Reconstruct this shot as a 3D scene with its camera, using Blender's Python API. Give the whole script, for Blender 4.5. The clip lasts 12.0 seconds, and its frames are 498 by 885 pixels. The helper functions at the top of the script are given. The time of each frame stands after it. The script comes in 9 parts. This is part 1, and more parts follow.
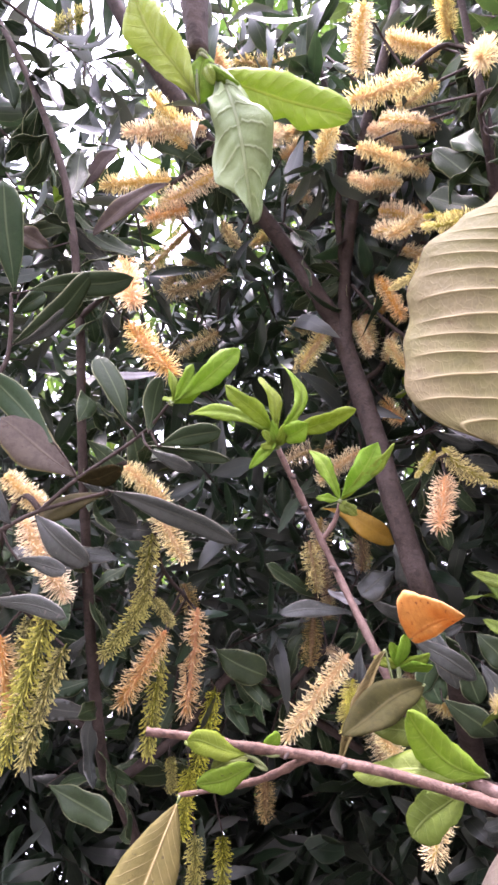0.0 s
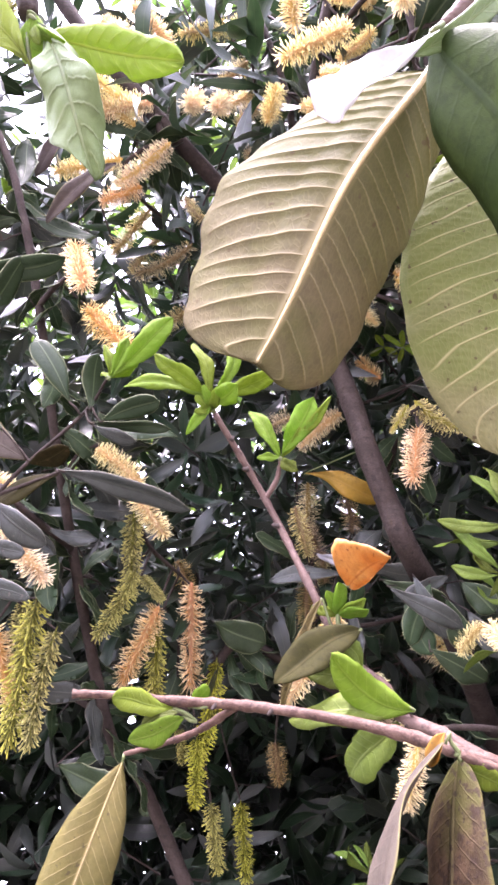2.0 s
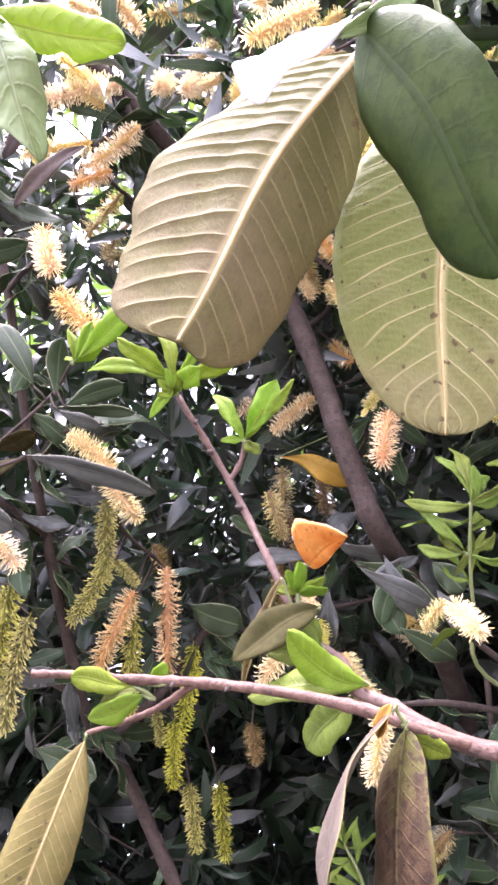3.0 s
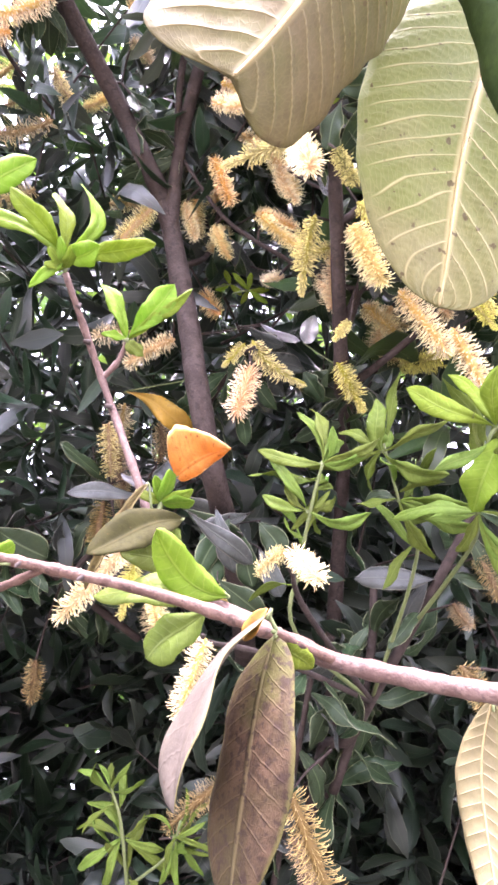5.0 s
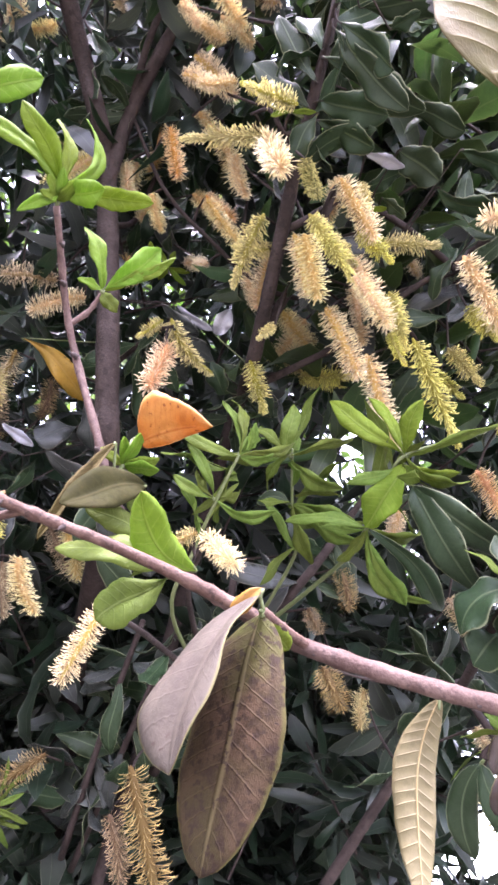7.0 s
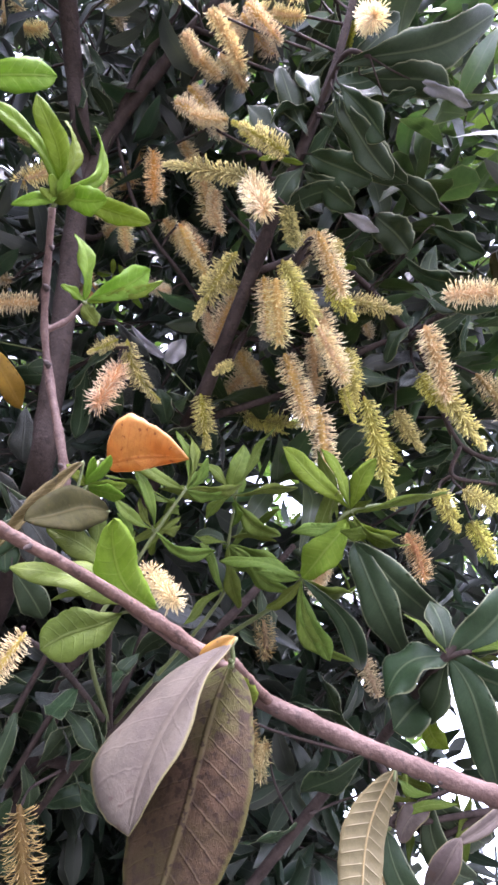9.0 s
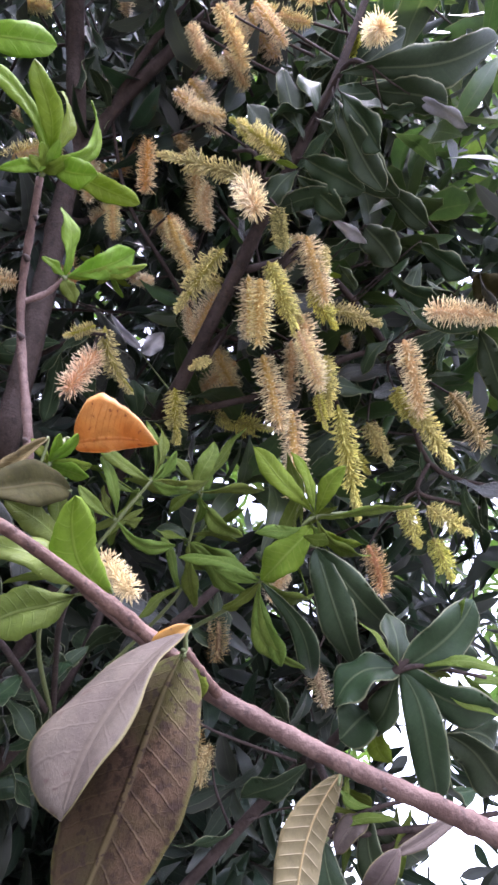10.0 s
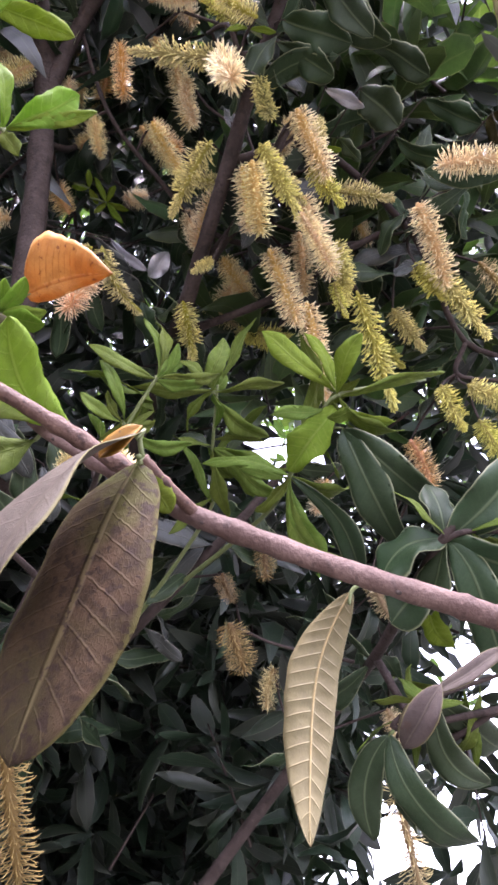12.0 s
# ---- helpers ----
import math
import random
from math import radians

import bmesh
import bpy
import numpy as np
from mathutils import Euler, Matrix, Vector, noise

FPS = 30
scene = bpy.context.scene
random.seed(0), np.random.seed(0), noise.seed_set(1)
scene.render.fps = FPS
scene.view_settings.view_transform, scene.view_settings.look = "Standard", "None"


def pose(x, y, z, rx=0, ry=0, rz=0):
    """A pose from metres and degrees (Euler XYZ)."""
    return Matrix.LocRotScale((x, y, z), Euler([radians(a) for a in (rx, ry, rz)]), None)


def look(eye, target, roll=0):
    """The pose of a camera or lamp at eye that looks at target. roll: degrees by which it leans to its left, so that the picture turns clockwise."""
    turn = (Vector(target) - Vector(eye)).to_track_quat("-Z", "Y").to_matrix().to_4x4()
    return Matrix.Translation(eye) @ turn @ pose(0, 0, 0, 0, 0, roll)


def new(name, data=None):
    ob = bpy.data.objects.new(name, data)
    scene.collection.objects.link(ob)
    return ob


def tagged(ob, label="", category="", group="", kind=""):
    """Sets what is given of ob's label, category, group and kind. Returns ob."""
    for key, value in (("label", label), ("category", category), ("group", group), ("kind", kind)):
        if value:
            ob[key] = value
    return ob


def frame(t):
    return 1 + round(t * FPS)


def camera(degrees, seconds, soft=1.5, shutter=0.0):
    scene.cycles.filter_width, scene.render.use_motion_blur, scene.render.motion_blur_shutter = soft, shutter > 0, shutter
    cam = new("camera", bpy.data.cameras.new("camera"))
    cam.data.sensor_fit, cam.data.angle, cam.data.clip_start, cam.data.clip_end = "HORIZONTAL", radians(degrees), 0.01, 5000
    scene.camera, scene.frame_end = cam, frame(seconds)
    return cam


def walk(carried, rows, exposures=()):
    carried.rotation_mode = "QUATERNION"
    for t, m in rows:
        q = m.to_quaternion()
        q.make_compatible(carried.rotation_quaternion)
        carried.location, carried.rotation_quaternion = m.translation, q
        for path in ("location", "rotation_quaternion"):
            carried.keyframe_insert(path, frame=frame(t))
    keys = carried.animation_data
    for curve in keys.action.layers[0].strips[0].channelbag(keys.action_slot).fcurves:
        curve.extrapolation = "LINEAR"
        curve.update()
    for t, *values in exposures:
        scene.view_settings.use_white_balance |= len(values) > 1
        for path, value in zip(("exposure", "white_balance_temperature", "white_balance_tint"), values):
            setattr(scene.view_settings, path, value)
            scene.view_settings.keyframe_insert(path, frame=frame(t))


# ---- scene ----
cam = camera(39.70, 12.0, soft=2.9)
PATH = [
    (0.0, (0.0018, -0.0103, 1.5341), (-0.2209, 1.4577, 2.8740), 4.91),
    (0.5, (0.0231, -0.0038, 1.5318), (-0.2246, 1.4668, 2.8643), 3.68),
    (1.0, (0.0398, -0.0047, 1.5312), (-0.2322, 1.4628, 2.8625), 2.67),
    (1.5, (0.0550, -0.0001, 1.5273), (-0.2271, 1.4811, 2.8412), 1.63),
    (2.0, (0.0645, 0.0045, 1.5258), (-0.2293, 1.5014, 2.8191), 1.15),
    (2.5, (0.0788, 0.0059, 1.5246), (-0.2076, 1.5177, 2.8023), 0.17),
    (2.7, (0.0805, 0.0055, 1.5236), (-0.1952, 1.5265, 2.7928), -0.26),
    (4.3, (0.0591, 0.0319, 1.5122), (0.1003, 1.5983, 2.7551), 1.27),
    (4.5, (0.0483, 0.0415, 1.5120), (0.1780, 1.6191, 2.7344), 1.12),
    (5.0, (0.0344, 0.0513, 1.5037), (0.3165, 1.6232, 2.7077), -0.15),
    (5.5, (0.0194, 0.0615, 1.5012), (0.4492, 1.6044, 2.6991), -0.34),
    (6.0, (0.0049, 0.0646, 1.4968), (0.5566, 1.5756, 2.6853), -0.06),
    (6.5, (-0.0228, 0.0699, 1.4968), (0.6402, 1.5359, 2.6848), 0.32),
    (6.7, (-0.0340, 0.0711, 1.4966), (0.6697, 1.5207, 2.6812), 0.58),
    (8.3, (-0.0777, 0.1126, 1.4946), (0.8090, 1.4056, 2.7363), 2.32),
    (8.5, (-0.0814, 0.1118, 1.4950), (0.8180, 1.3858, 2.7472), 2.15),
    (9.0, (-0.0733, 0.1033, 1.5033), (0.8541, 1.3350, 2.7772), 3.51),
    (9.5, (-0.0681, 0.1103, 1.5018), (0.8831, 1.3045, 2.7938), 5.43),
    (10.0, (-0.0673, 0.1114, 1.5009), (0.9168, 1.2751, 2.7960), 6.40),
    (10.5, (-0.0651, 0.1163, 1.4998), (0.9436, 1.2574, 2.7962), 6.78),
    (11.0, (-0.0546, 0.1220, 1.4954), (0.9696, 1.2539, 2.7876), 7.03),
    (11.5, (-0.0204, 0.1439, 1.4784), (0.9840, 1.3100, 2.7557), 6.42),
    (12.0, (0.0165, 0.1469, 1.4754), (0.9094, 1.4584, 2.6931), 2.49),
]
walk(cam, [(t, look(e, g, r)) for t, e, g, r in PATH],
     [(0.0, 2.06, 6250, 39), (2.5, 2.39, 6150, 38), (4.4, 2.88, 6150, 38), (5.5, 3.1, 6050, 37), (6.5, 2.6, 5950, 36), (8.5, 2.03, 5800, 34), (10.0, 1.63, 5700, 33), (11.0, 1.46, 5750, 33), (12.0, 1.78, 6000, 34)])
SKY, SUN, SUN_TURN = 0.44, 5.0, 200

# ---- light ----
world = bpy.data.worlds.new("overcast_sky")
scene.world = world
world.use_nodes = True
wn, wl = world.node_tree.nodes, world.node_tree.links
wn.clear()
sky = wn.new("ShaderNodeTexSky")
sky.sky_type, sky.sun_disc = "NISHITA", False
sky.sun_elevation, sky.sun_rotation = radians(72), radians(SUN_TURN)
sky.air_density, sky.dust_density = 1.2, 1.5
pale = wn.new("ShaderNodeHueSaturation")
pale.inputs["Saturation"].default_value = 0.3
wbg = wn.new("ShaderNodeBackground")
wbg.inputs["Strength"].default_value = SKY
wout = wn.new("ShaderNodeOutputWorld")
wl.new(sky.outputs[0], pale.inputs["Color"])
wl.new(pale.outputs[0], wbg.inputs["Color"])
wl.new(wbg.outputs[0], wout.inputs[0])
sun_data = bpy.data.lights.new("sun", "SUN")
sun_data.energy, sun_data.angle, sun_data.color = SUN, radians(18), (1.0, 0.97, 0.93)
sun = new("sun", sun_data)
sun.matrix_world = Matrix.Rotation(radians(-SUN_TURN), 4, "Z") @ Matrix.Rotation(radians(-18), 4, "X")


# ---- materials ----
def node(nt, kind, **values):
    n = nt.nodes.new(kind)
    for key, value in values.items():
        n.inputs[key.replace("_", " ")].default_value = value
    return n


def calc(nt, op, a, b=None, c=None):
    n = nt.nodes.new("ShaderNodeMath")
    n.operation = op
    for slot, v in zip(n.inputs, (a, b, c)):
        if v is None:
            continue
        if isinstance(v, (int, float)):
            slot.default_value = v
        else:
            nt.links.new(v, slot)
    return n.outputs[0]


def blend(nt, fac, a, b, kind="MIX"):
    n = nt.nodes.new("ShaderNodeMix")
    n.data_type, n.blend_type = "RGBA", kind
    for slot, v in ((n.inputs[0], fac), (n.inputs[6], a), (n.inputs[7], b)):
        if isinstance(v, (int, float)):
            slot.default_value = v
        elif isinstance(v, tuple):
            slot.default_value = (*v, 1)
        else:
            nt.links.new(v, slot)
    return n.outputs[2]


def ramp(nt, fac, lo, hi):
    n = nt.nodes.new("ShaderNodeMapRange")
    n.interpolation_type = "SMOOTHSTEP"
    nt.links.new(fac, n.inputs[0])
    n.inputs[1].default_value, n.inputs[2].default_value = lo, hi
    return n.outputs[0]


def base_material(name):
    m = bpy.data.materials.new(name)
    m.use_nodes = True
    nt = m.node_tree
    return m, nt, nt.nodes["Principled BSDF"], nt.nodes["Material Output"]


def leaf_material(name, colour, second, vein, veins=9, vein_gain=0.6, rough=0.45, through_light=0.25,
                  blotch=0.5, spots=None, island=False, margin=None, bump=0.35, slant=0.55, shine=0.5, other=None, lateral_gain=0.75, mottle=0.25, wobble=0.22, spot_at=0.66, spot_size=210.0, tint=None):
    """A leaf blade; tint: a second colour that spreads unevenly from its base, and how far: midrib and side veins along its own u (across) and v (along), blotches, specks, light through it."""
    m, nt, bsdf, out = base_material(name)
    link = nt.links.new
    uv = nt.nodes.new("ShaderNodeUVMap")
    sep = nt.nodes.new("ShaderNodeSeparateXYZ")
    link(uv.outputs[0], sep.inputs[0])
    geo = nt.nodes.new("ShaderNodeNewGeometry")
    info = nt.nodes.new("ShaderNodeObjectInfo")
    rnd = geo.outputs["Random Per Island"] if island else info.outputs["Random"]
    side = calc(nt, "ABSOLUTE", calc(nt, "MULTIPLY_ADD", sep.outputs[0], 2.0, -1.0))
    # side veins run from the midrib to the margin, slanting to the tip
    wob = node(nt, "ShaderNodeTexNoise", Scale=14.0)
    link(uv.outputs[0], wob.inputs["Vector"])
    phase = calc(nt, "MULTIPLY", calc(nt, "SUBTRACT", sep.outputs[1], calc(nt, "MULTIPLY", side, slant * 0.22)), float(veins))
    phase = calc(nt, "ADD", phase, calc(nt, "MULTIPLY", wob.outputs[0], wobble))
    ridge = calc(nt, "PINGPONG", phase, 0.5)
    lateral = calc(nt, "SUBTRACT", 1.0, ramp(nt, ridge, 0.0, 0.09))
    lateral = calc(nt, "MULTIPLY", lateral, calc(nt, "SUBTRACT", 1.0, ramp(nt, side, 0.7, 1.0)))
    mid = calc(nt, "SUBTRACT", 1.0, ramp(nt, side, 0.02, 0.085))
    fine = nt.nodes.new("ShaderNodeTexVoronoi")
    fine.feature = "DISTANCE_TO_EDGE"
    fine.inputs["Scale"].default_value = 38.0
    link(uv.outputs[0], fine.inputs["Vector"])
    net = calc(nt, "MULTIPLY", calc(nt, "SUBTRACT", 1.0, ramp(nt, fine.outputs[0], 0.0, 0.12)), 0.1)
    veined = calc(nt, "MAXIMUM", calc(nt, "MAXIMUM", mid, calc(nt, "MULTIPLY", lateral, lateral_gain)), net)
    coord = nt.nodes.new("ShaderNodeTexCoord")
    big = node(nt, "ShaderNodeTexNoise", Scale=38.0, Detail=4.0)
    small = node(nt, "ShaderNodeTexNoise", Scale=420.0, Detail=3.0)
    link(coord.outputs["Object"], big.inputs["Vector"])
    link(coord.outputs["Object"], small.inputs["Vector"])
    col = blend(nt, calc(nt, "MULTIPLY", ramp(nt, big.outputs[0], 0.35, 0.68), blotch), colour, second)
    col = blend(nt, calc(nt, "MULTIPLY", small.outputs[0], 0.35), col, tuple(c * 0.72 for c in colour))
    patch = node(nt, "ShaderNodeTexNoise", Scale=150.0, Detail=5.0, Roughness=0.7)
    link(coord.outputs["Object"], patch.inputs["Vector"])
    col = blend(nt, calc(nt, "MULTIPLY", ramp(nt, patch.outputs[0], 0.42, 0.62), mottle), col, tuple(c * 0.45 for c in colour))
    if tint:
        reach = calc(nt, "ADD", sep.outputs[1], calc(nt, "MULTIPLY_ADD", big.outputs[0], 1.1, -0.55))
        col = blend(nt, calc(nt, "MULTIPLY", calc(nt, "SUBTRACT", 1.0, ramp(nt, reach, tint[1], tint[2])), 0.85), col, tint[0])
    if other:
        # some leaves turn their paler face out
        mixed = calc(nt, "FRACT", calc(nt, "MULTIPLY", rnd, 7.31))
        col = blend(nt, calc(nt, "MULTIPLY", ramp(nt, mixed, 0.62, 0.72), 0.85), col, other)
    hue = nt.nodes.new("ShaderNodeHueSaturation")
    link(calc(nt, "MULTIPLY_ADD", rnd, 0.04, 0.48), hue.inputs["Hue"])
    link(calc(nt, "MULTIPLY_ADD", rnd, 0.9 if island else 0.35, 0.55 if island else 0.82), hue.inputs["Value"])
    link(col, hue.inputs["Color"])
    col = blend(nt, calc(nt, "MULTIPLY", veined, vein_gain), hue.outputs[0], vein)
    if margin:
        col = blend(nt, ramp(nt, side, 0.9, 0.99), col, margin)
    if spots:
        spot = node(nt, "ShaderNodeTexNoise", Scale=spot_size, Detail=2.0)
        link(coord.outputs["Object"], spot.inputs["Vector"])
        col = blend(nt, calc(nt, "MULTIPLY", ramp(nt, spot.outputs[0], spot_at, spot_at + 0.06), 0.8), col, spots)
    link(col, bsdf.inputs["Base Color"])
    bsdf.inputs["Specular IOR Level"].default_value = shine
    link(calc(nt, "MULTIPLY_ADD", small.outputs[0], 0.25, rough - 0.1), bsdf.inputs["Roughness"])
    high = calc(nt, "ADD", calc(nt, "MULTIPLY", veined, 0.6), calc(nt, "MULTIPLY", small.outputs[0], 0.25))
    bmp = node(nt, "ShaderNodeBump", Strength=bump, Distance=0.0012)
    link(high, bmp.inputs["Height"])
    link(bmp.outputs[0], bsdf.inputs["Normal"])
    if through_light:
        tr = nt.nodes.new("ShaderNodeBsdfTranslucent")
        link(blend(nt, 1.0, col, (1.0, 1.0, 0.6), "MULTIPLY"), tr.inputs[0])
        mix = nt.nodes.new("ShaderNodeMixShader")
        mix.inputs[0].default_value = through_light
        link(bsdf.outputs[0], mix.inputs[1])
        link(tr.outputs[0], mix.inputs[2])
        link(mix.outputs[0], out.inputs[0])
    return m


def bark_material(name, colour, second, scale=90.0, rough=0.75, bump=0.6, speck=0.3, scar=0.0):
    m, nt, bsdf, out = base_material(name)
    link = nt.links.new
    coord = nt.nodes.new("ShaderNodeTexCoord")
    a = node(nt, "ShaderNodeTexNoise", Scale=scale, Detail=6.0, Roughness=0.7)
    b = node(nt, "ShaderNodeTexNoise", Scale=scale * 7, Detail=4.0)
    v = nt.nodes.new("ShaderNodeTexVoronoi")
    v.inputs["Scale"].default_value = scale * 3.5
    for n in (a, b, v):
        link(coord.outputs["Object"], n.inputs["Vector"])
    col = blend(nt, ramp(nt, a.outputs[0], 0.35, 0.7), colour, second)
    col = blend(nt, calc(nt, "MULTIPLY", b.outputs[0], 0.5), col, tuple(c * 0.55 for c in colour))
    col = blend(nt, calc(nt, "MULTIPLY", calc(nt, "SUBTRACT", 1.0, ramp(nt, v.outputs[0], 0.0, 0.28)), speck), col, tuple(min(1, c * 1.7) for c in second))
    if scar:
        # dark leaf scars and lenticels
        mark = node(nt, "ShaderNodeTexNoise", Scale=scale * 2.6, Detail=2.0)
        link(coord.outputs["Object"], mark.inputs["Vector"])
        col = blend(nt, calc(nt, "MULTIPLY", ramp(nt, mark.outputs[0], 0.58, 0.66), scar), col, tuple(c * 0.4 for c in colour))
    link(col, bsdf.inputs["Base Color"])
    bsdf.inputs["Roughness"].default_value = rough
    bsdf.inputs["Specular IOR Level"].default_value = 0.25
    bmp = node(nt, "ShaderNodeBump", Strength=bump, Distance=0.002)
    link(calc(nt, "ADD", a.outputs[0], calc(nt, "MULTIPLY", b.outputs[0], 0.6)), bmp.inputs["Height"])
    link(bmp.outputs[0], bsdf.inputs["Normal"])
    return m


def bloom_material(name, root, end, through_light=0.35):
    """Filaments and buds: colour runs from root to end along v, each piece a little different."""
    m, nt, bsdf, out = base_material(name)
    link = nt.links.new
    uv = nt.nodes.new("ShaderNodeUVMap")
    sep = nt.nodes.new("ShaderNodeSeparateXYZ")
    link(uv.outputs[0], sep.inputs[0])
    geo = nt.nodes.new("ShaderNodeNewGeometry")
    info = nt.nodes.new("ShaderNodeObjectInfo")
    col = blend(nt, sep.outputs[1], root, end)
    hue = nt.nodes.new("ShaderNodeHueSaturation")
    link(calc(nt, "MULTIPLY_ADD", info.outputs["Random"], 0.028, 0.494), hue.inputs["Hue"])
    link(calc(nt, "MULTIPLY_ADD", geo.outputs["Random Per Island"], 0.5, 0.75), hue.inputs["Value"])
    link(calc(nt, "MULTIPLY_ADD", info.outputs["Random"], 0.35, 0.8), hue.inputs["Saturation"])
    link(col, hue.inputs["Color"])
    link(hue.outputs[0], bsdf.inputs["Base Color"])
    bsdf.inputs["Roughness"].default_value = 0.6
    tr = nt.nodes.new("ShaderNodeBsdfTranslucent")
    link(hue.outputs[0], tr.inputs[0])
    mix = nt.nodes.new("ShaderNodeMixShader")
    mix.inputs[0].default_value = through_light
    link(bsdf.outputs[0], mix.inputs[1])
    link(tr.outputs[0], mix.inputs[2])
    link(mix.outputs[0], out.inputs[0])
    return m


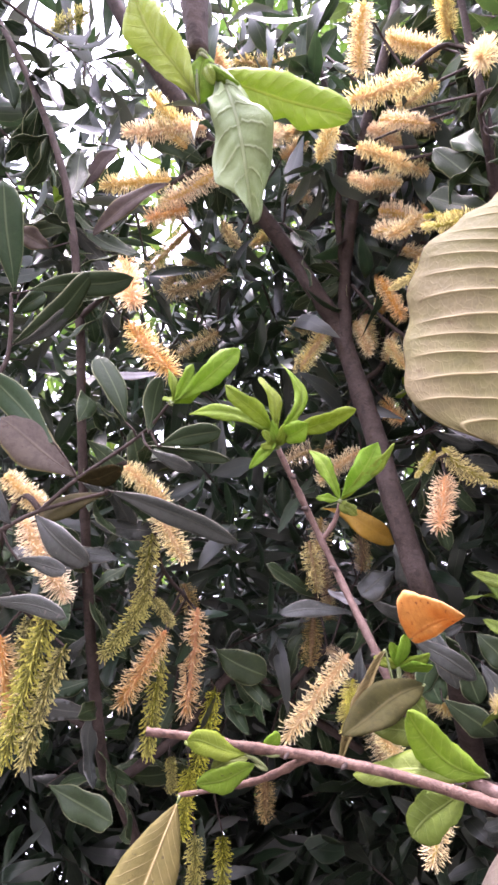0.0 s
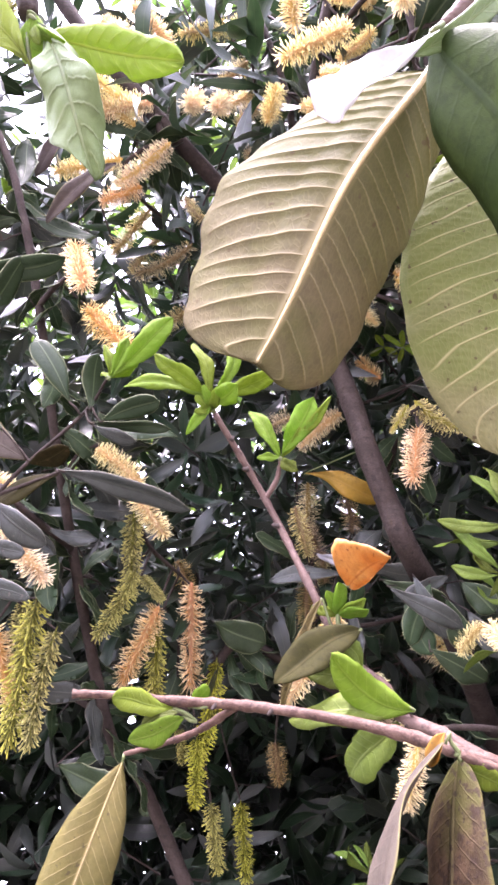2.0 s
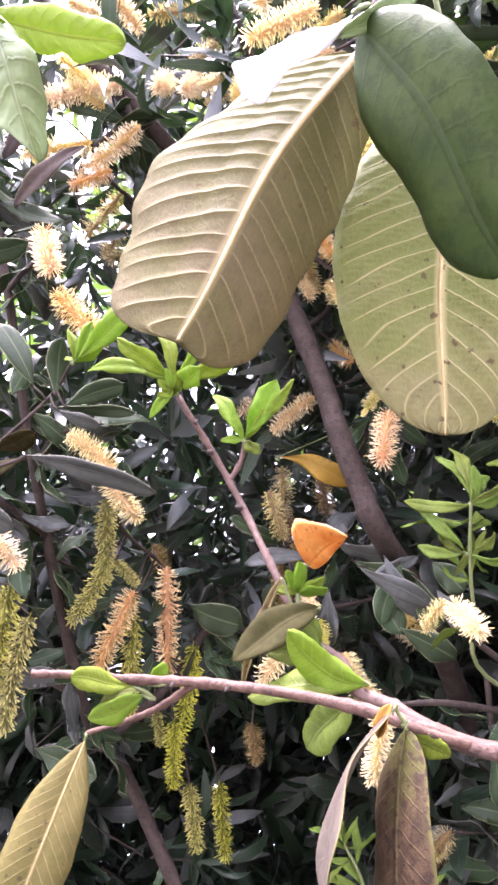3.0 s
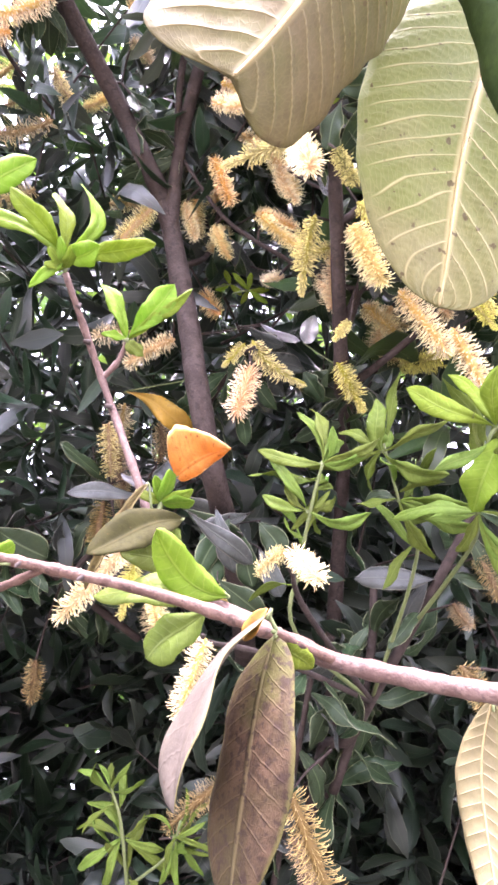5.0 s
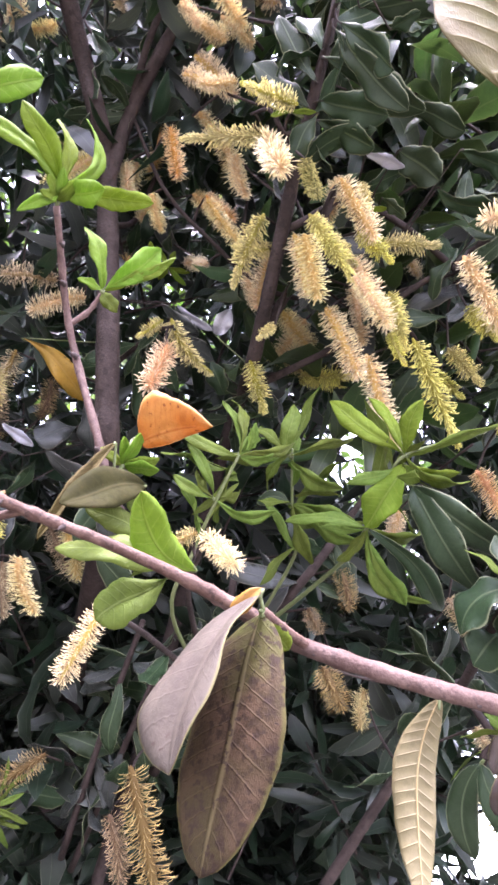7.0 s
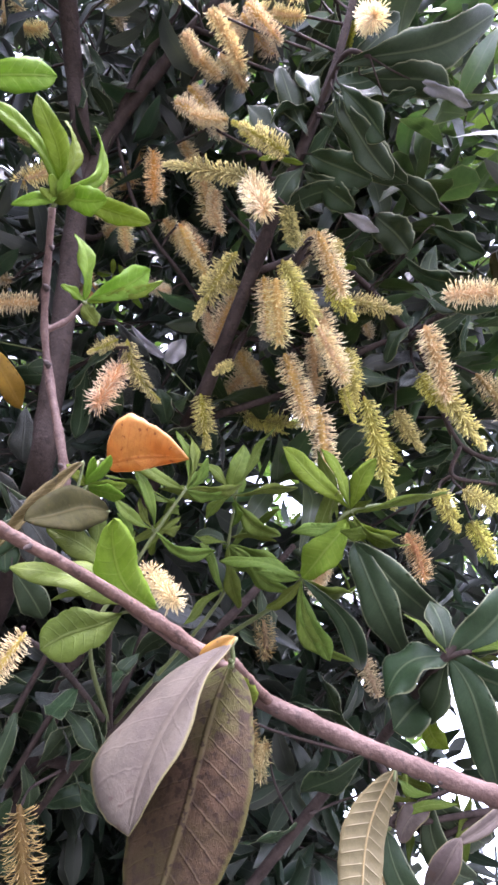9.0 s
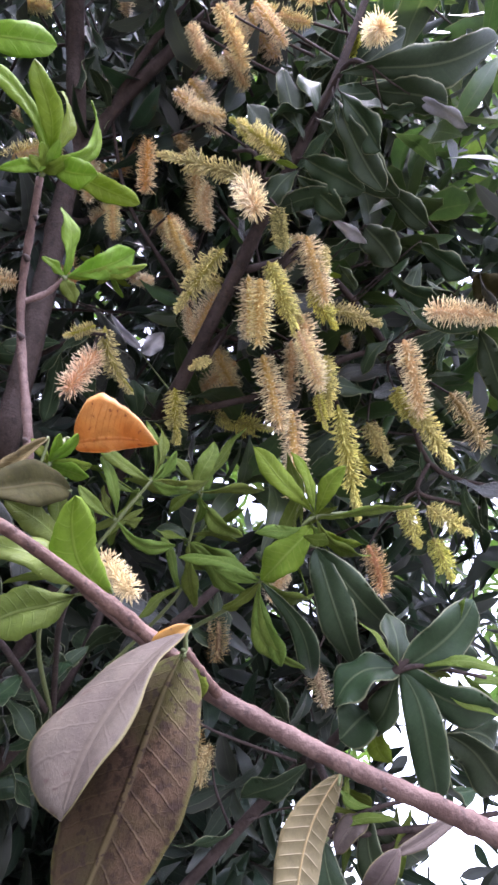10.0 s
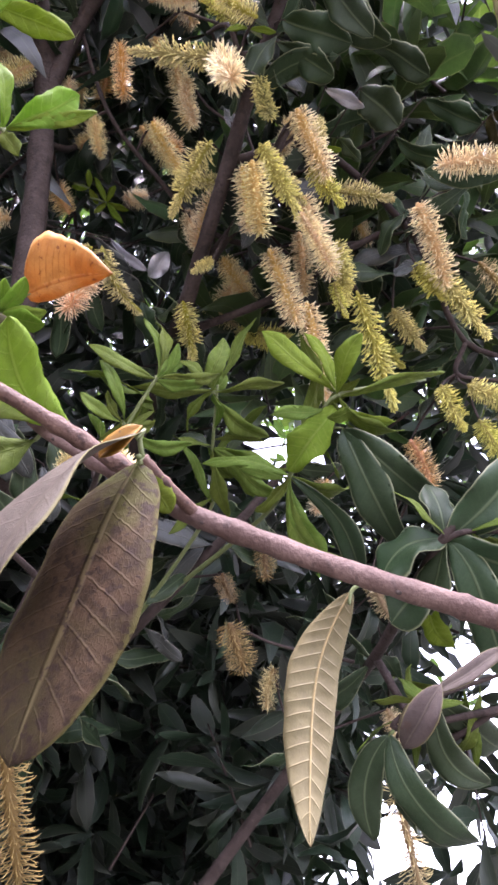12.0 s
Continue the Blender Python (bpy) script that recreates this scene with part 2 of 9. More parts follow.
MAT = {
    "dark": leaf_material("dark_leaf", (0.019, 0.036, 0.014), (0.03, 0.049, 0.02), (0.1, 0.125, 0.065), 12, 0.55, 0.44, 0.16, margin=(0.16, 0.175, 0.1), shine=0.22, lateral_gain=0.12),
    "grey": leaf_material("grey_leaf", (0.03, 0.037, 0.031), (0.054, 0.056, 0.051), (0.085, 0.09, 0.07), 11, 0.45, 0.4, 0.1, shine=0.5, lateral_gain=0.25, margin=(0.12, 0.115, 0.09), mottle=0.6, bump=0.7, spots=(0.09, 0.08, 0.065), spot_at=0.68),
    "crown": leaf_material("crown_leaf", (0.0125, 0.029, 0.0135), (0.02, 0.04, 0.020), (0.055, 0.072, 0.045), 10, 0.4, 0.32, 0.24, island=True, bump=0.2, shine=0.45, other=(0.037, 0.042, 0.04), lateral_gain=0.1, margin=(0.07, 0.078, 0.056)),
    "under": leaf_material("grey_green_leaf", (0.014, 0.028, 0.0145), (0.024, 0.038, 0.022), (0.055, 0.068, 0.045), 10, 0.45, 0.36, 0.24, island=True, bump=0.3, shine=0.34, other=(0.03, 0.035, 0.027), lateral_gain=0.1, margin=(0.085, 0.095, 0.065)),
    "mid": leaf_material("mid_green_leaf", (0.034, 0.064, 0.02), (0.058, 0.095, 0.03), (0.1, 0.125, 0.06), 10, 0.4, 0.33, 0.38, island=True, bump=0.25, shine=0.45, lateral_gain=0.15, margin=(0.1, 0.12, 0.06)),
    # lighter green: the sunlit look is put into the leaf colour
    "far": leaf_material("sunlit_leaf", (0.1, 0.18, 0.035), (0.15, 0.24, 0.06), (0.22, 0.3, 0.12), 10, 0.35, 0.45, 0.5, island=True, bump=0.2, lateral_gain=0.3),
    "young": leaf_material("young_leaf", (0.165, 0.26, 0.022), (0.225, 0.315, 0.036), (0.3, 0.38, 0.085), 8, 0.45, 0.55, 0.5, bump=1.0, shine=0.15, lateral_gain=0.55, mottle=0.25),
    "lemon": leaf_material("yellow_green_leaf", (0.25, 0.315, 0.035), (0.31, 0.365, 0.055), (0.4, 0.44, 0.13), 10, 0.55, 0.5, 0.45, bump=1.0, lateral_gain=0.45, mottle=0.12),
    "green": leaf_material("green_leaf", (0.118, 0.178, 0.024), (0.17, 0.225, 0.04), (0.24, 0.3, 0.09), 8, 0.45, 0.5, 0.42, bump=0.9, shine=0.2, lateral_gain=0.45, mottle=0.3),
    "pale": leaf_material("pale_curled_leaf", (0.17, 0.24, 0.095), (0.25, 0.32, 0.16), (0.36, 0.41, 0.25), 8, 0.45, 0.45, 0.3, bump=0.8, mottle=0.15),
    "olive": leaf_material("olive_leaf_underside", (0.1, 0.086, 0.022), (0.135, 0.105, 0.034), (0.26, 0.21, 0.09), 15, 0.6, 0.7, 0.3, spots=(0.05, 0.038, 0.016), shine=0.2, bump=0.5, slant=0.8),
    "broad": leaf_material("broad_leaf_underside", (0.165, 0.137, 0.066), (0.125, 0.13, 0.036), (0.34, 0.28, 0.15), 17, 0.7, 0.7, 0.5, spots=(0.09, 0.062, 0.03), shine=0.15, bump=0.7, slant=0.364, mottle=0.3, wobble=0.0, blotch=0.9, spot_at=0.68, tint=((0.115, 0.12, 0.034), 0.25, 0.75)),
    "sage": leaf_material("sage_leaf_underside", (0.165, 0.15, 0.066), (0.18, 0.172, 0.075), (0.36, 0.31, 0.16), 18, 0.75, 0.65, 0.36, spots=(0.05, 0.03, 0.01), shine=0.2, bump=0.7, slant=0.62, mottle=0.3, wobble=0.0, blotch=0.8, lateral_gain=0.9, spot_at=0.66, spot_size=300.0, tint=((0.105, 0.125, 0.026), 0.5, 1.0)),
    "tan": leaf_material("tan_leaf_underside", (0.155, 0.124, 0.056), (0.13, 0.112, 0.045), (0.31, 0.255, 0.135), 17, 0.65, 0.6, 0.25, bump=0.6, slant=0.227, mottle=0.3, wobble=0.0),
    "brown": leaf_material("brown_drying_leaf", (0.047, 0.025, 0.0165), (0.024, 0.017, 0.0065), (0.1, 0.08, 0.036), 13, 0.5, 0.7, 0.14, blotch=1.0, spots=(0.022, 0.013, 0.009), margin=(0.06, 0.052, 0.017), shine=0.1, bump=1.0, lateral_gain=0.3, mottle=0.95, spot_at=0.57, spot_size=300.0, tint=((0.034, 0.034, 0.007), 0.05, 0.3)),
    "mauve": leaf_material("mauve_grey_dry_leaf", (0.066, 0.05, 0.041), (0.086, 0.069, 0.053), (0.11, 0.09, 0.066), 9, 0.35, 0.65, 0.2, spots=(0.055, 0.036, 0.026), margin=(0.13, 0.115, 0.05), shine=0.2, bump=0.6, lateral_gain=0.25, mottle=0.4, blotch=0.8),
    "orange": leaf_material("orange_dying_leaf", (0.43, 0.17, 0.02), (0.5, 0.27, 0.065), (0.26, 0.085, 0.01), 15, 0.6, 0.55, 0.42, spots=(0.16, 0.05, 0.01), margin=(0.5, 0.3, 0.12), shine=0.25, lateral_gain=0.9, mottle=0.35, blotch=0.9, spot_at=0.64, spot_size=300.0, bump=0.7),
    "amber": leaf_material("amber_leaf", (0.31, 0.15, 0.012), (0.25, 0.15, 0.025), (0.37, 0.22, 0.05), 9, 0.4, 0.5, 0.3, spots=(0.13, 0.07, 0.017), lateral_gain=0.3),
    "dull": leaf_material("dull_olive_leaf", (0.025, 0.022, 0.006), (0.037, 0.028, 0.01), (0.06, 0.052, 0.022), 10, 0.4, 0.75, 0.25, spots=(0.05, 0.034, 0.014), shine=0.08, lateral_gain=0.2, mottle=0.5),
    "deep": leaf_material("deep_green_leaf", (0.024, 0.05, 0.01), (0.05, 0.082, 0.02), (0.028, 0.045, 0.016), 9, 0.6, 0.6, 0.3, shine=0.12, lateral_gain=0.3, mottle=0.5, blotch=0.9),
    # near-white leaf: a glint of sky put into the colour
    "glint": leaf_material("glint_leaf", (0.3, 0.3, 0.33), (0.4, 0.4, 0.44), (0.5, 0.5, 0.5), 5, 0.2, 0.35, 0.2),
    # white of the bleached leaf; on the folded end it paints sky sheen
    "white": leaf_material("bleached_sheen_leaf", (0.6, 0.6, 0.65), (0.78, 0.78, 0.82), (0.85, 0.85, 0.88), 5, 0.3, 0.3, 0.08, shine=0.7),
    "twig": bark_material("pinkish_bark", (0.06, 0.033, 0.025), (0.128, 0.082, 0.067), 75.0, 0.7, 0.5, 0.2, 0.5),
    "sprout": bark_material("brown_twig_bark", (0.055, 0.027, 0.018), (0.14, 0.084, 0.062), 95.0, 0.65, 0.5, 0.25, 0.75),
    "trunk": bark_material("dark_purple_bark", (0.027, 0.018, 0.0145), (0.056, 0.04, 0.034), 45.0, 0.85, 0.9, 0.3, 0.5),
    "stalk": bark_material("green_stalk", (0.1, 0.13, 0.045), (0.16, 0.175, 0.08), 200.0, 0.5, 0.2),
    "rib": bark_material("straw_midrib", (0.3, 0.22, 0.095), (0.4, 0.31, 0.15), 260.0, 0.6, 0.2),
    "cream": bloom_material("cream_filaments", (0.68, 0.43, 0.18), (1.0, 0.92, 0.62), 0.5),
    "peach": bloom_material("orange_filaments", (0.66, 0.3, 0.1), (1.0, 0.85, 0.57), 0.5),
    "yellow": bloom_material("yellow_buds", (0.4, 0.335, 0.07), (0.98, 0.89, 0.36), 0.5),
    "lime": bloom_material("green_buds", (0.16, 0.155, 0.02), (0.62, 0.56, 0.13), 0.45),
    "butter": bloom_material("pale_yellow_filaments", (0.5, 0.36, 0.1), (0.95, 0.82, 0.42), 0.45),
    "rust": bloom_material("rusty_filaments", (0.12, 0.062, 0.024), (0.6, 0.42, 0.21), 0.4),
    "faded": bloom_material("faded_filaments", (0.28, 0.17, 0.075), (0.93, 0.79, 0.46), 0.45),
}


# ---- mesh helpers ----
def vec(p):
    return np.array(p, float)


def unit(v):
    return v / (np.linalg.norm(v) + 1e-12)


def mesh_from(name, verts, faces, uvs=None, material=None):
    me = bpy.data.meshes.new(name)
    me.from_pydata(np.asarray(verts).tolist(), [], np.asarray(faces).tolist() if isinstance(faces, np.ndarray) else faces)
    if uvs is not None:
        layer = me.uv_layers.new(name="UVMap")
        index = np.empty(len(me.loops), np.int32)
        me.loops.foreach_get("vertex_index", index)
        layer.data.foreach_set("uv", np.asarray(uvs, np.float32)[index].ravel())
    me.polygons.foreach_set("use_smooth", [True] * len(me.polygons))
    if material:
        me.materials.append(MAT[material])
    me.update()
    return me


def thing(name, at, label, category, group="", kind=""):
    ob = new(name)
    ob.empty_display_size = 0.02
    ob.location = at
    return tagged(ob, label, category, group, kind)


def part(name, me, parent, label=""):
    """A mesh in world metres, linked under a thing or under a part of one."""
    ob = new(name, me)
    root = parent if parent.parent is None else parent.parent
    me.transform(Matrix.Translation(-Vector(root.location)))
    ob.parent = parent
    return tagged(ob, label) if label else ob


def spline(points, per=6):
    """A smooth line through the points."""
    p = np.array(points, float)
    if len(p) == 2:
        return p[0] + (p[1] - p[0]) * np.linspace(0, 1, per + 1)[:, None]
    q = np.vstack([2 * p[0] - p[1], p, 2 * p[-1] - p[-2]])
    rows = []
    for i in range(1, len(q) - 2):
        a, b, c, d = q[i - 1:i + 3]
        for t in np.arange(per) / per:
            rows.append(0.5 * (2 * b + (c - a) * t + (2 * a - 5 * b + 4 * c - d) * t * t + (3 * b - a - 3 * c + d) * t ** 3))
    rows.append(p[-1])
    return np.array(rows)


def tube(points, radii, sides=8, per=6, rough=0.06, nodes=0.0, seed=1):
    """Verts, faces and uvs of a closed, slightly uneven round stem; nodes: swellings along it."""
    rng = np.random.default_rng(seed)
    line = spline(points, per)
    n = len(line)
    r = np.interp(np.linspace(0, 1, n), np.linspace(0, 1, len(radii)), radii)
    r = r * (1 + rough * rng.standard_normal(n))
    if nodes:
        r = r * (1 + nodes * (rng.random(n) < 0.16))
    tang = np.gradient(line, axis=0)
    ref = unit(np.cross(tang[0], (0.3, 0.2, 0.93)))
    verts, uvs = [], []
    for i in range(n):
        t = unit(tang[i])
        ref = unit(ref - t * np.dot(ref, t))
        b = np.cross(t, ref)
        for k in range(sides):
            a = 2 * math.pi * k / sides
            rr = r[i] * (1 + rough * 0.6 * rng.standard_normal())
            verts.append(line[i] + rr * (math.cos(a) * ref + math.sin(a) * b))
            uvs.append((k / sides, i / n))
    faces = [[i * sides + k, i * sides + (k + 1) % sides, (i + 1) * sides + (k + 1) % sides, (i + 1) * sides + k] for i in range(n - 1) for k in range(sides)]
    faces.append(list(range(sides))[::-1])
    faces.append([(n - 1) * sides + k for k in range(sides)])
    return verts, faces, uvs


WOOD = []


def stem(parent, name, points, radii, material, label="", sides=8, nodes=0.0, per=6):
    seed = int(abs(points[0][0]) * 9e4 + abs(points[-1][2]) * 7e3) % 9999
    WOOD.append((parent, name, np.array(points)))
    verts, faces, uvs = tube(points, radii, sides, per, 0.03, nodes, seed)
    return part(name, mesh_from(name, verts, faces, uvs, material), parent, label)


SHAPES = {"oblong": (1.15, 0.6), "lance": (0.9, 0.72), "round": (0.75, 0.62), "strap": (0.55, 0.5), "broad": (0.5, 0.42), "willow": (0.6, 0.78), "spoon": (0.75, 0.42), "spat": (1.45, 0.85), "oval": (0.6, 0.6), "slab": (0.36, 0.32), "helm": (0.5, 1.05), "wedge": (0.5, 0.5), "fan": (1.1, 0.16)}


def blade(base, tip, width, normal, shape="oblong", bend=0.06, fold=0.25, wave=0.03, curl=0.0, twist=0.0,
          ribs=0, rib_depth=0.0, rib_slant=0.17, rib_power=1.5, rows=14, cols=8, thick=0.0004, seed=1, ragged=0.012, life=0.35, lop=1.0, lop2=1.0, bow=0.0, halves=None, jitter=0.0, notch=0.0):
    """Verts, faces, uvs and centre line of one leaf blade with a top and a bottom skin; halves: the ways in which its two halves spread from the midrib; jitter: unevenness of the veins; notch: depth of a bite out of one edge."""
    rng = np.random.default_rng(seed)
    base, tip = vec(base), vec(tip)
    axis = tip - base
    length = np.linalg.norm(axis)
    d = axis / length
    n = unit(vec(normal) - d * np.dot(normal, d))
    side0 = np.cross(d, n)
    p1, p2 = SHAPES[shape]
    s = np.linspace(0, 1, rows + 1)
    prof = s ** p1 * (1 - s) ** p2
    prof = prof / (p1 / (p1 + p2)) ** p1 / (p2 / (p1 + p2)) ** p2
    prof = np.maximum(prof, 0.012)
    a = np.linspace(-1, 1, cols + 1)
    ph = rng.uniform(0, 6.28, 4)
    sway = 0.03 * length * np.sin(s * 3.1 + ph[3]) * np.sin(s * math.pi)
    arc = bow * length * 4 * s * (1 - s)
    verts, uvs, centre = [], [], []
    lively = rng.normal(0, life, 3)
    knots = np.cumsum(rng.uniform(1 - jitter, 1 + jitter, (2, max(ribs, 8) + 3)), axis=1)
    spread = []
    if halves:
        for k, h in enumerate(halves):
            h = vec(h)
            h = unit(h - d * np.dot(h, d))
            q = np.cross(h, d) if k else np.cross(d, h)
            spread.append((h, q * np.sign(np.dot(q, n))))
    for i in range(rows + 1):
        mid = base + axis * s[i] + n * (bend * length * 4 * s[i] * (1 - s[i]) + (curl + 0.16 * lively[1]) * length * s[i] ** 3) + side0 * (sway[i] * (1 + 2 * lively[2]) + arc[i])
        ang = (twist + lively[0]) * (s[i] - 0.3)
        side = side0 * math.cos(ang) + n * math.sin(ang)
        nn = n * math.cos(ang) - side0 * math.sin(ang)
        w = 0.5 * width * prof[i]
        centre.append(mid)
        for j in range(cols + 1):
            aa = a[j]
            w = 0.5 * width * prof[i] * (lop if aa < 0 else lop2)
            edge = 1 + (ragged * math.sin(s[i] * 41 + ph[0] * 3 + aa * 2) + 2.5 * ragged * math.sin(s[i] * 13 + ph[1] + 2 * np.sign(aa))) * abs(aa)
            if notch and aa > 0:
                edge -= notch * aa * math.exp(-((s[i] - 0.55) / 0.06) ** 2)
            up = abs(aa) * w * math.sin(fold) - (abs(aa) ** 3) * w * 0.25
            up += wave * width * math.sin(s[i] * 11 + ph[0] + (1.7 if aa > 0 else 0)) * aa * aa * (prof[i] ** 0.5)
            along = s[i]
            if jitter:
                row = knots[0 if aa < 0 else 1]
                along = np.interp(s[i], np.linspace(-0.08, 1.08, len(row)), (row - row[0]) / (row[-1] - row[0]) * 1.16 - 0.08)
            if ribs:
                k = ribs * (along - rib_slant * abs(aa))
                up += rib_depth * (1 - abs((k % 1) * 2 - 1) ** rib_power) * min(1, abs(aa) * 5) * (1 - aa ** 6)
            if spread:
                h, q = spread[0 if aa < 0 else 1]
                soft = min(1.0, abs(aa) * 3.0)
                flat = unit(spread[1][0] - spread[0][0]) * np.sign(aa or 1)
                verts.append(mid + (h * soft + flat * (1 - soft)) * (abs(aa) * w * edge) + q * up)
            else:
                verts.append(mid + side * (aa * w * edge * math.cos(fold)) + nn * up)
            uvs.append((0.5 + 0.5 * aa, along))
    m = cols + 1
    count = len(verts)
    faces = [[i * m + j, i * m + j + 1, (i + 1) * m + j + 1, (i + 1) * m + j] for i in range(rows) for j in range(cols)]
    if thick:
        lower = [v - n * thick for v in verts]
        back = [[count + q for q in f[::-1]] for f in faces]
        rim = []
        for i in range(rows):
            for j, flip in ((0, False), (cols, True)):
                q = [i * m + j, (i + 1) * m + j, count + (i + 1) * m + j, count + i * m + j]
                rim.append(q[::-1] if flip else q)
        for i, flip in ((0, True), (rows, False)):
            for j in range(cols):
                q = [i * m + j, i * m + j + 1, count + i * m + j + 1, count + i * m + j]
                rim.append(q[::-1] if flip else q)
        verts, uvs, faces = verts + lower, uvs + uvs, faces + back + rim
    return verts, faces, uvs, centre


def leaf(parent, base, tip, width, normal, material="dark", label="", petiole=None, rib=0.0, rib_side=1, stalk="stalk", name="leaf", **kw):
    """One leaf of a plant; petiole: the place on the stem from which its stalk runs; rib: radius of a raised midrib."""
    seed = int(abs(base[0]) * 9e4 + abs(tip[2]) * 7e4 + abs(tip[1]) * 3e4) % 99991
    if material in ("young", "green", "lemon") and not kw.get("ribs"):
        # fresh leaves are quilted between their veins and toothed along the edge
        span = math.dist(base, tip)
        kw.update(ribs=8, rib_depth=0.014 * span, rib_power=2.0, rib_slant=0.12, rows=32, jitter=0.25, ragged=0.028)
    verts, faces, uvs, centre = blade(base, tip, width, normal, seed=seed, **kw)
    ob = part(name, mesh_from(name, verts, faces, uvs, material), parent, label)
    if rib:
        c = np.array(centre) + unit(vec(normal)) * 0.5 * rib * rib_side
        v, f, u = tube(c[::2], [rib, rib * 0.8, rib * 0.25], 6, 3, 0.03, 0, seed)
        part("midrib", mesh_from("midrib", v, f, u, "rib"), ob)
    if petiole is not None:
        a, b = vec(petiole), vec(base)
        v, f, u = tube([a, 0.5 * (a + b) + unit(vec(normal)) * 0.002, b, b + 0.06 * (vec(tip) - b)], [0.0011, 0.0009, 0.0008, 0.0006], 6, 4, 0.03, 0, seed)
        part("petiole", mesh_from("petiole", v, f, u, stalk), ob)
    return ob


# ---- flower spikes: one mesh for each kind and bend, shared by all that look alike ----
def spike_line(bend, s):
    return np.array((bend * s * s, 0.0, s - 0.35 * bend * bend * s ** 3))


def filaments(bend, count, reach, seed, stiff=0.1, thick=0.01, knob=0.9, droop=0.05, upright=0.0, shut=0.0):
    """Stiff florets in rows round the axis; thick: radius at the root; knob: the end's share of it; shut: share of florets that still stand closed near the tip."""
    rng = np.random.default_rng(seed)
    verts, faces, uvs = [], [], []
    for i in range(count):
        s = 0.015 + 0.985 * (i + 0.5 * rng.random()) / count
        a = i * 2.39996 + rng.normal(0, 0.12)
        root = spike_line(bend, min(s, 1.0))
        closed = shut and s > 1 - shut
        lean = upright + 0.05 + 0.4 * rng.random() + (1.7 * max(0, s - 0.88) / 0.12) - 0.6 * max(0, 0.1 - s) / 0.1 + (1.1 if closed else 0)
        out = unit(np.array((math.cos(a), math.sin(a), lean * 0.75)))
        taper = min(1.0, 0.6 + 4.0 * s) * (1.0 - 0.35 * max(0, s - 0.9) / 0.1) * (0.6 if closed else 1.0)
        ln = reach * taper * rng.uniform(0.7, 1.15)
        kink = rng.normal(0, stiff, 3) * ln
        pts = [root + out * 0.02, root + out * (0.02 + ln * 0.55) + kink * 0.3, root + out * (0.02 + ln * 0.88) + kink * 0.8, root + out * (0.02 + ln) + kink - np.array((0, 0, droop * ln))]
        k = len(verts)
        e1 = unit(np.cross(out, (0.31, 0.2, 0.9)))
        e2 = np.cross(out, e1)
        for p, r, v in zip(pts, (thick, thick * 0.72, thick * knob, thick * 0.35), (0.0, 0.5, 0.9, 1.0)):
            for q in range(3):
                b = 2.0944 * q
                verts.append(p + r * (math.cos(b) * e1 + math.sin(b) * e2))
                uvs.append((0.5, v))
        for lev in (0, 3, 6):
            faces += [[k + lev + q, k + lev + (q + 1) % 3, k + lev + 3 + (q + 1) % 3, k + lev + 3 + q] for q in range(3)]
        faces.append([k + 9, k + 10, k + 11])
    return verts, faces, uvs


def rachis(bend, r, seed):
    pts = [spike_line(bend, s) for s in (-0.03, 0.04, 0.25, 0.5, 0.75, 1.0)]
    v, f, u = tube(pts, [r * 0.25, r * 0.7, r, r * 0.9, r * 0.7, r * 0.35], 8, 4, 0.12, 0, seed)
    return v, f, [(p, 0.15 * q) for p, q in u]


SPIKES = {}
for kind, count, reach, core, thick, knob, upright, stiff, shut in (
        ("cream", 520, 0.17, 0.06, 0.0064, 1.05, 0.0, 0.16, 0.0), ("peach", 430, 0.185, 0.055, 0.0062, 0.95, 0.0, 0.16, 0.0),
        ("butter", 470, 0.19, 0.05, 0.0056, 1.0, 0.0, 0.13, 0.0), ("faded", 330, 0.165, 0.05, 0.0058, 0.9, 0.0, 0.26, 0.0),
        ("rust", 330, 0.18, 0.055, 0.0046, 0.8, 0.0, 0.09, 0.0), ("yellow", 440, 0.14, 0.042, 0.0064, 1.3, 0.38, 0.16, 0.3),
        ("lime", 400, 0.135, 0.018, 0.0046, 2.0, 0.5, 0.2, 0.0)):
    for k, bend in enumerate((0.0, 0.16, 0.38)):
        v, f, u = rachis(bend, core, 11 + k)
        body = mesh_from(kind + "_rachis", v, f, u, kind)
        v, f, u = filaments(bend, count, reach, 31 + k, stiff, thick, knob, upright=upright, shut=shut)
        SPIKES[kind, k] = (body, mesh_from(kind + "_bloom", v, f, u, kind))


# points that the random twig leaves must not hide from the camera
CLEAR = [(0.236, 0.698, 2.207)]


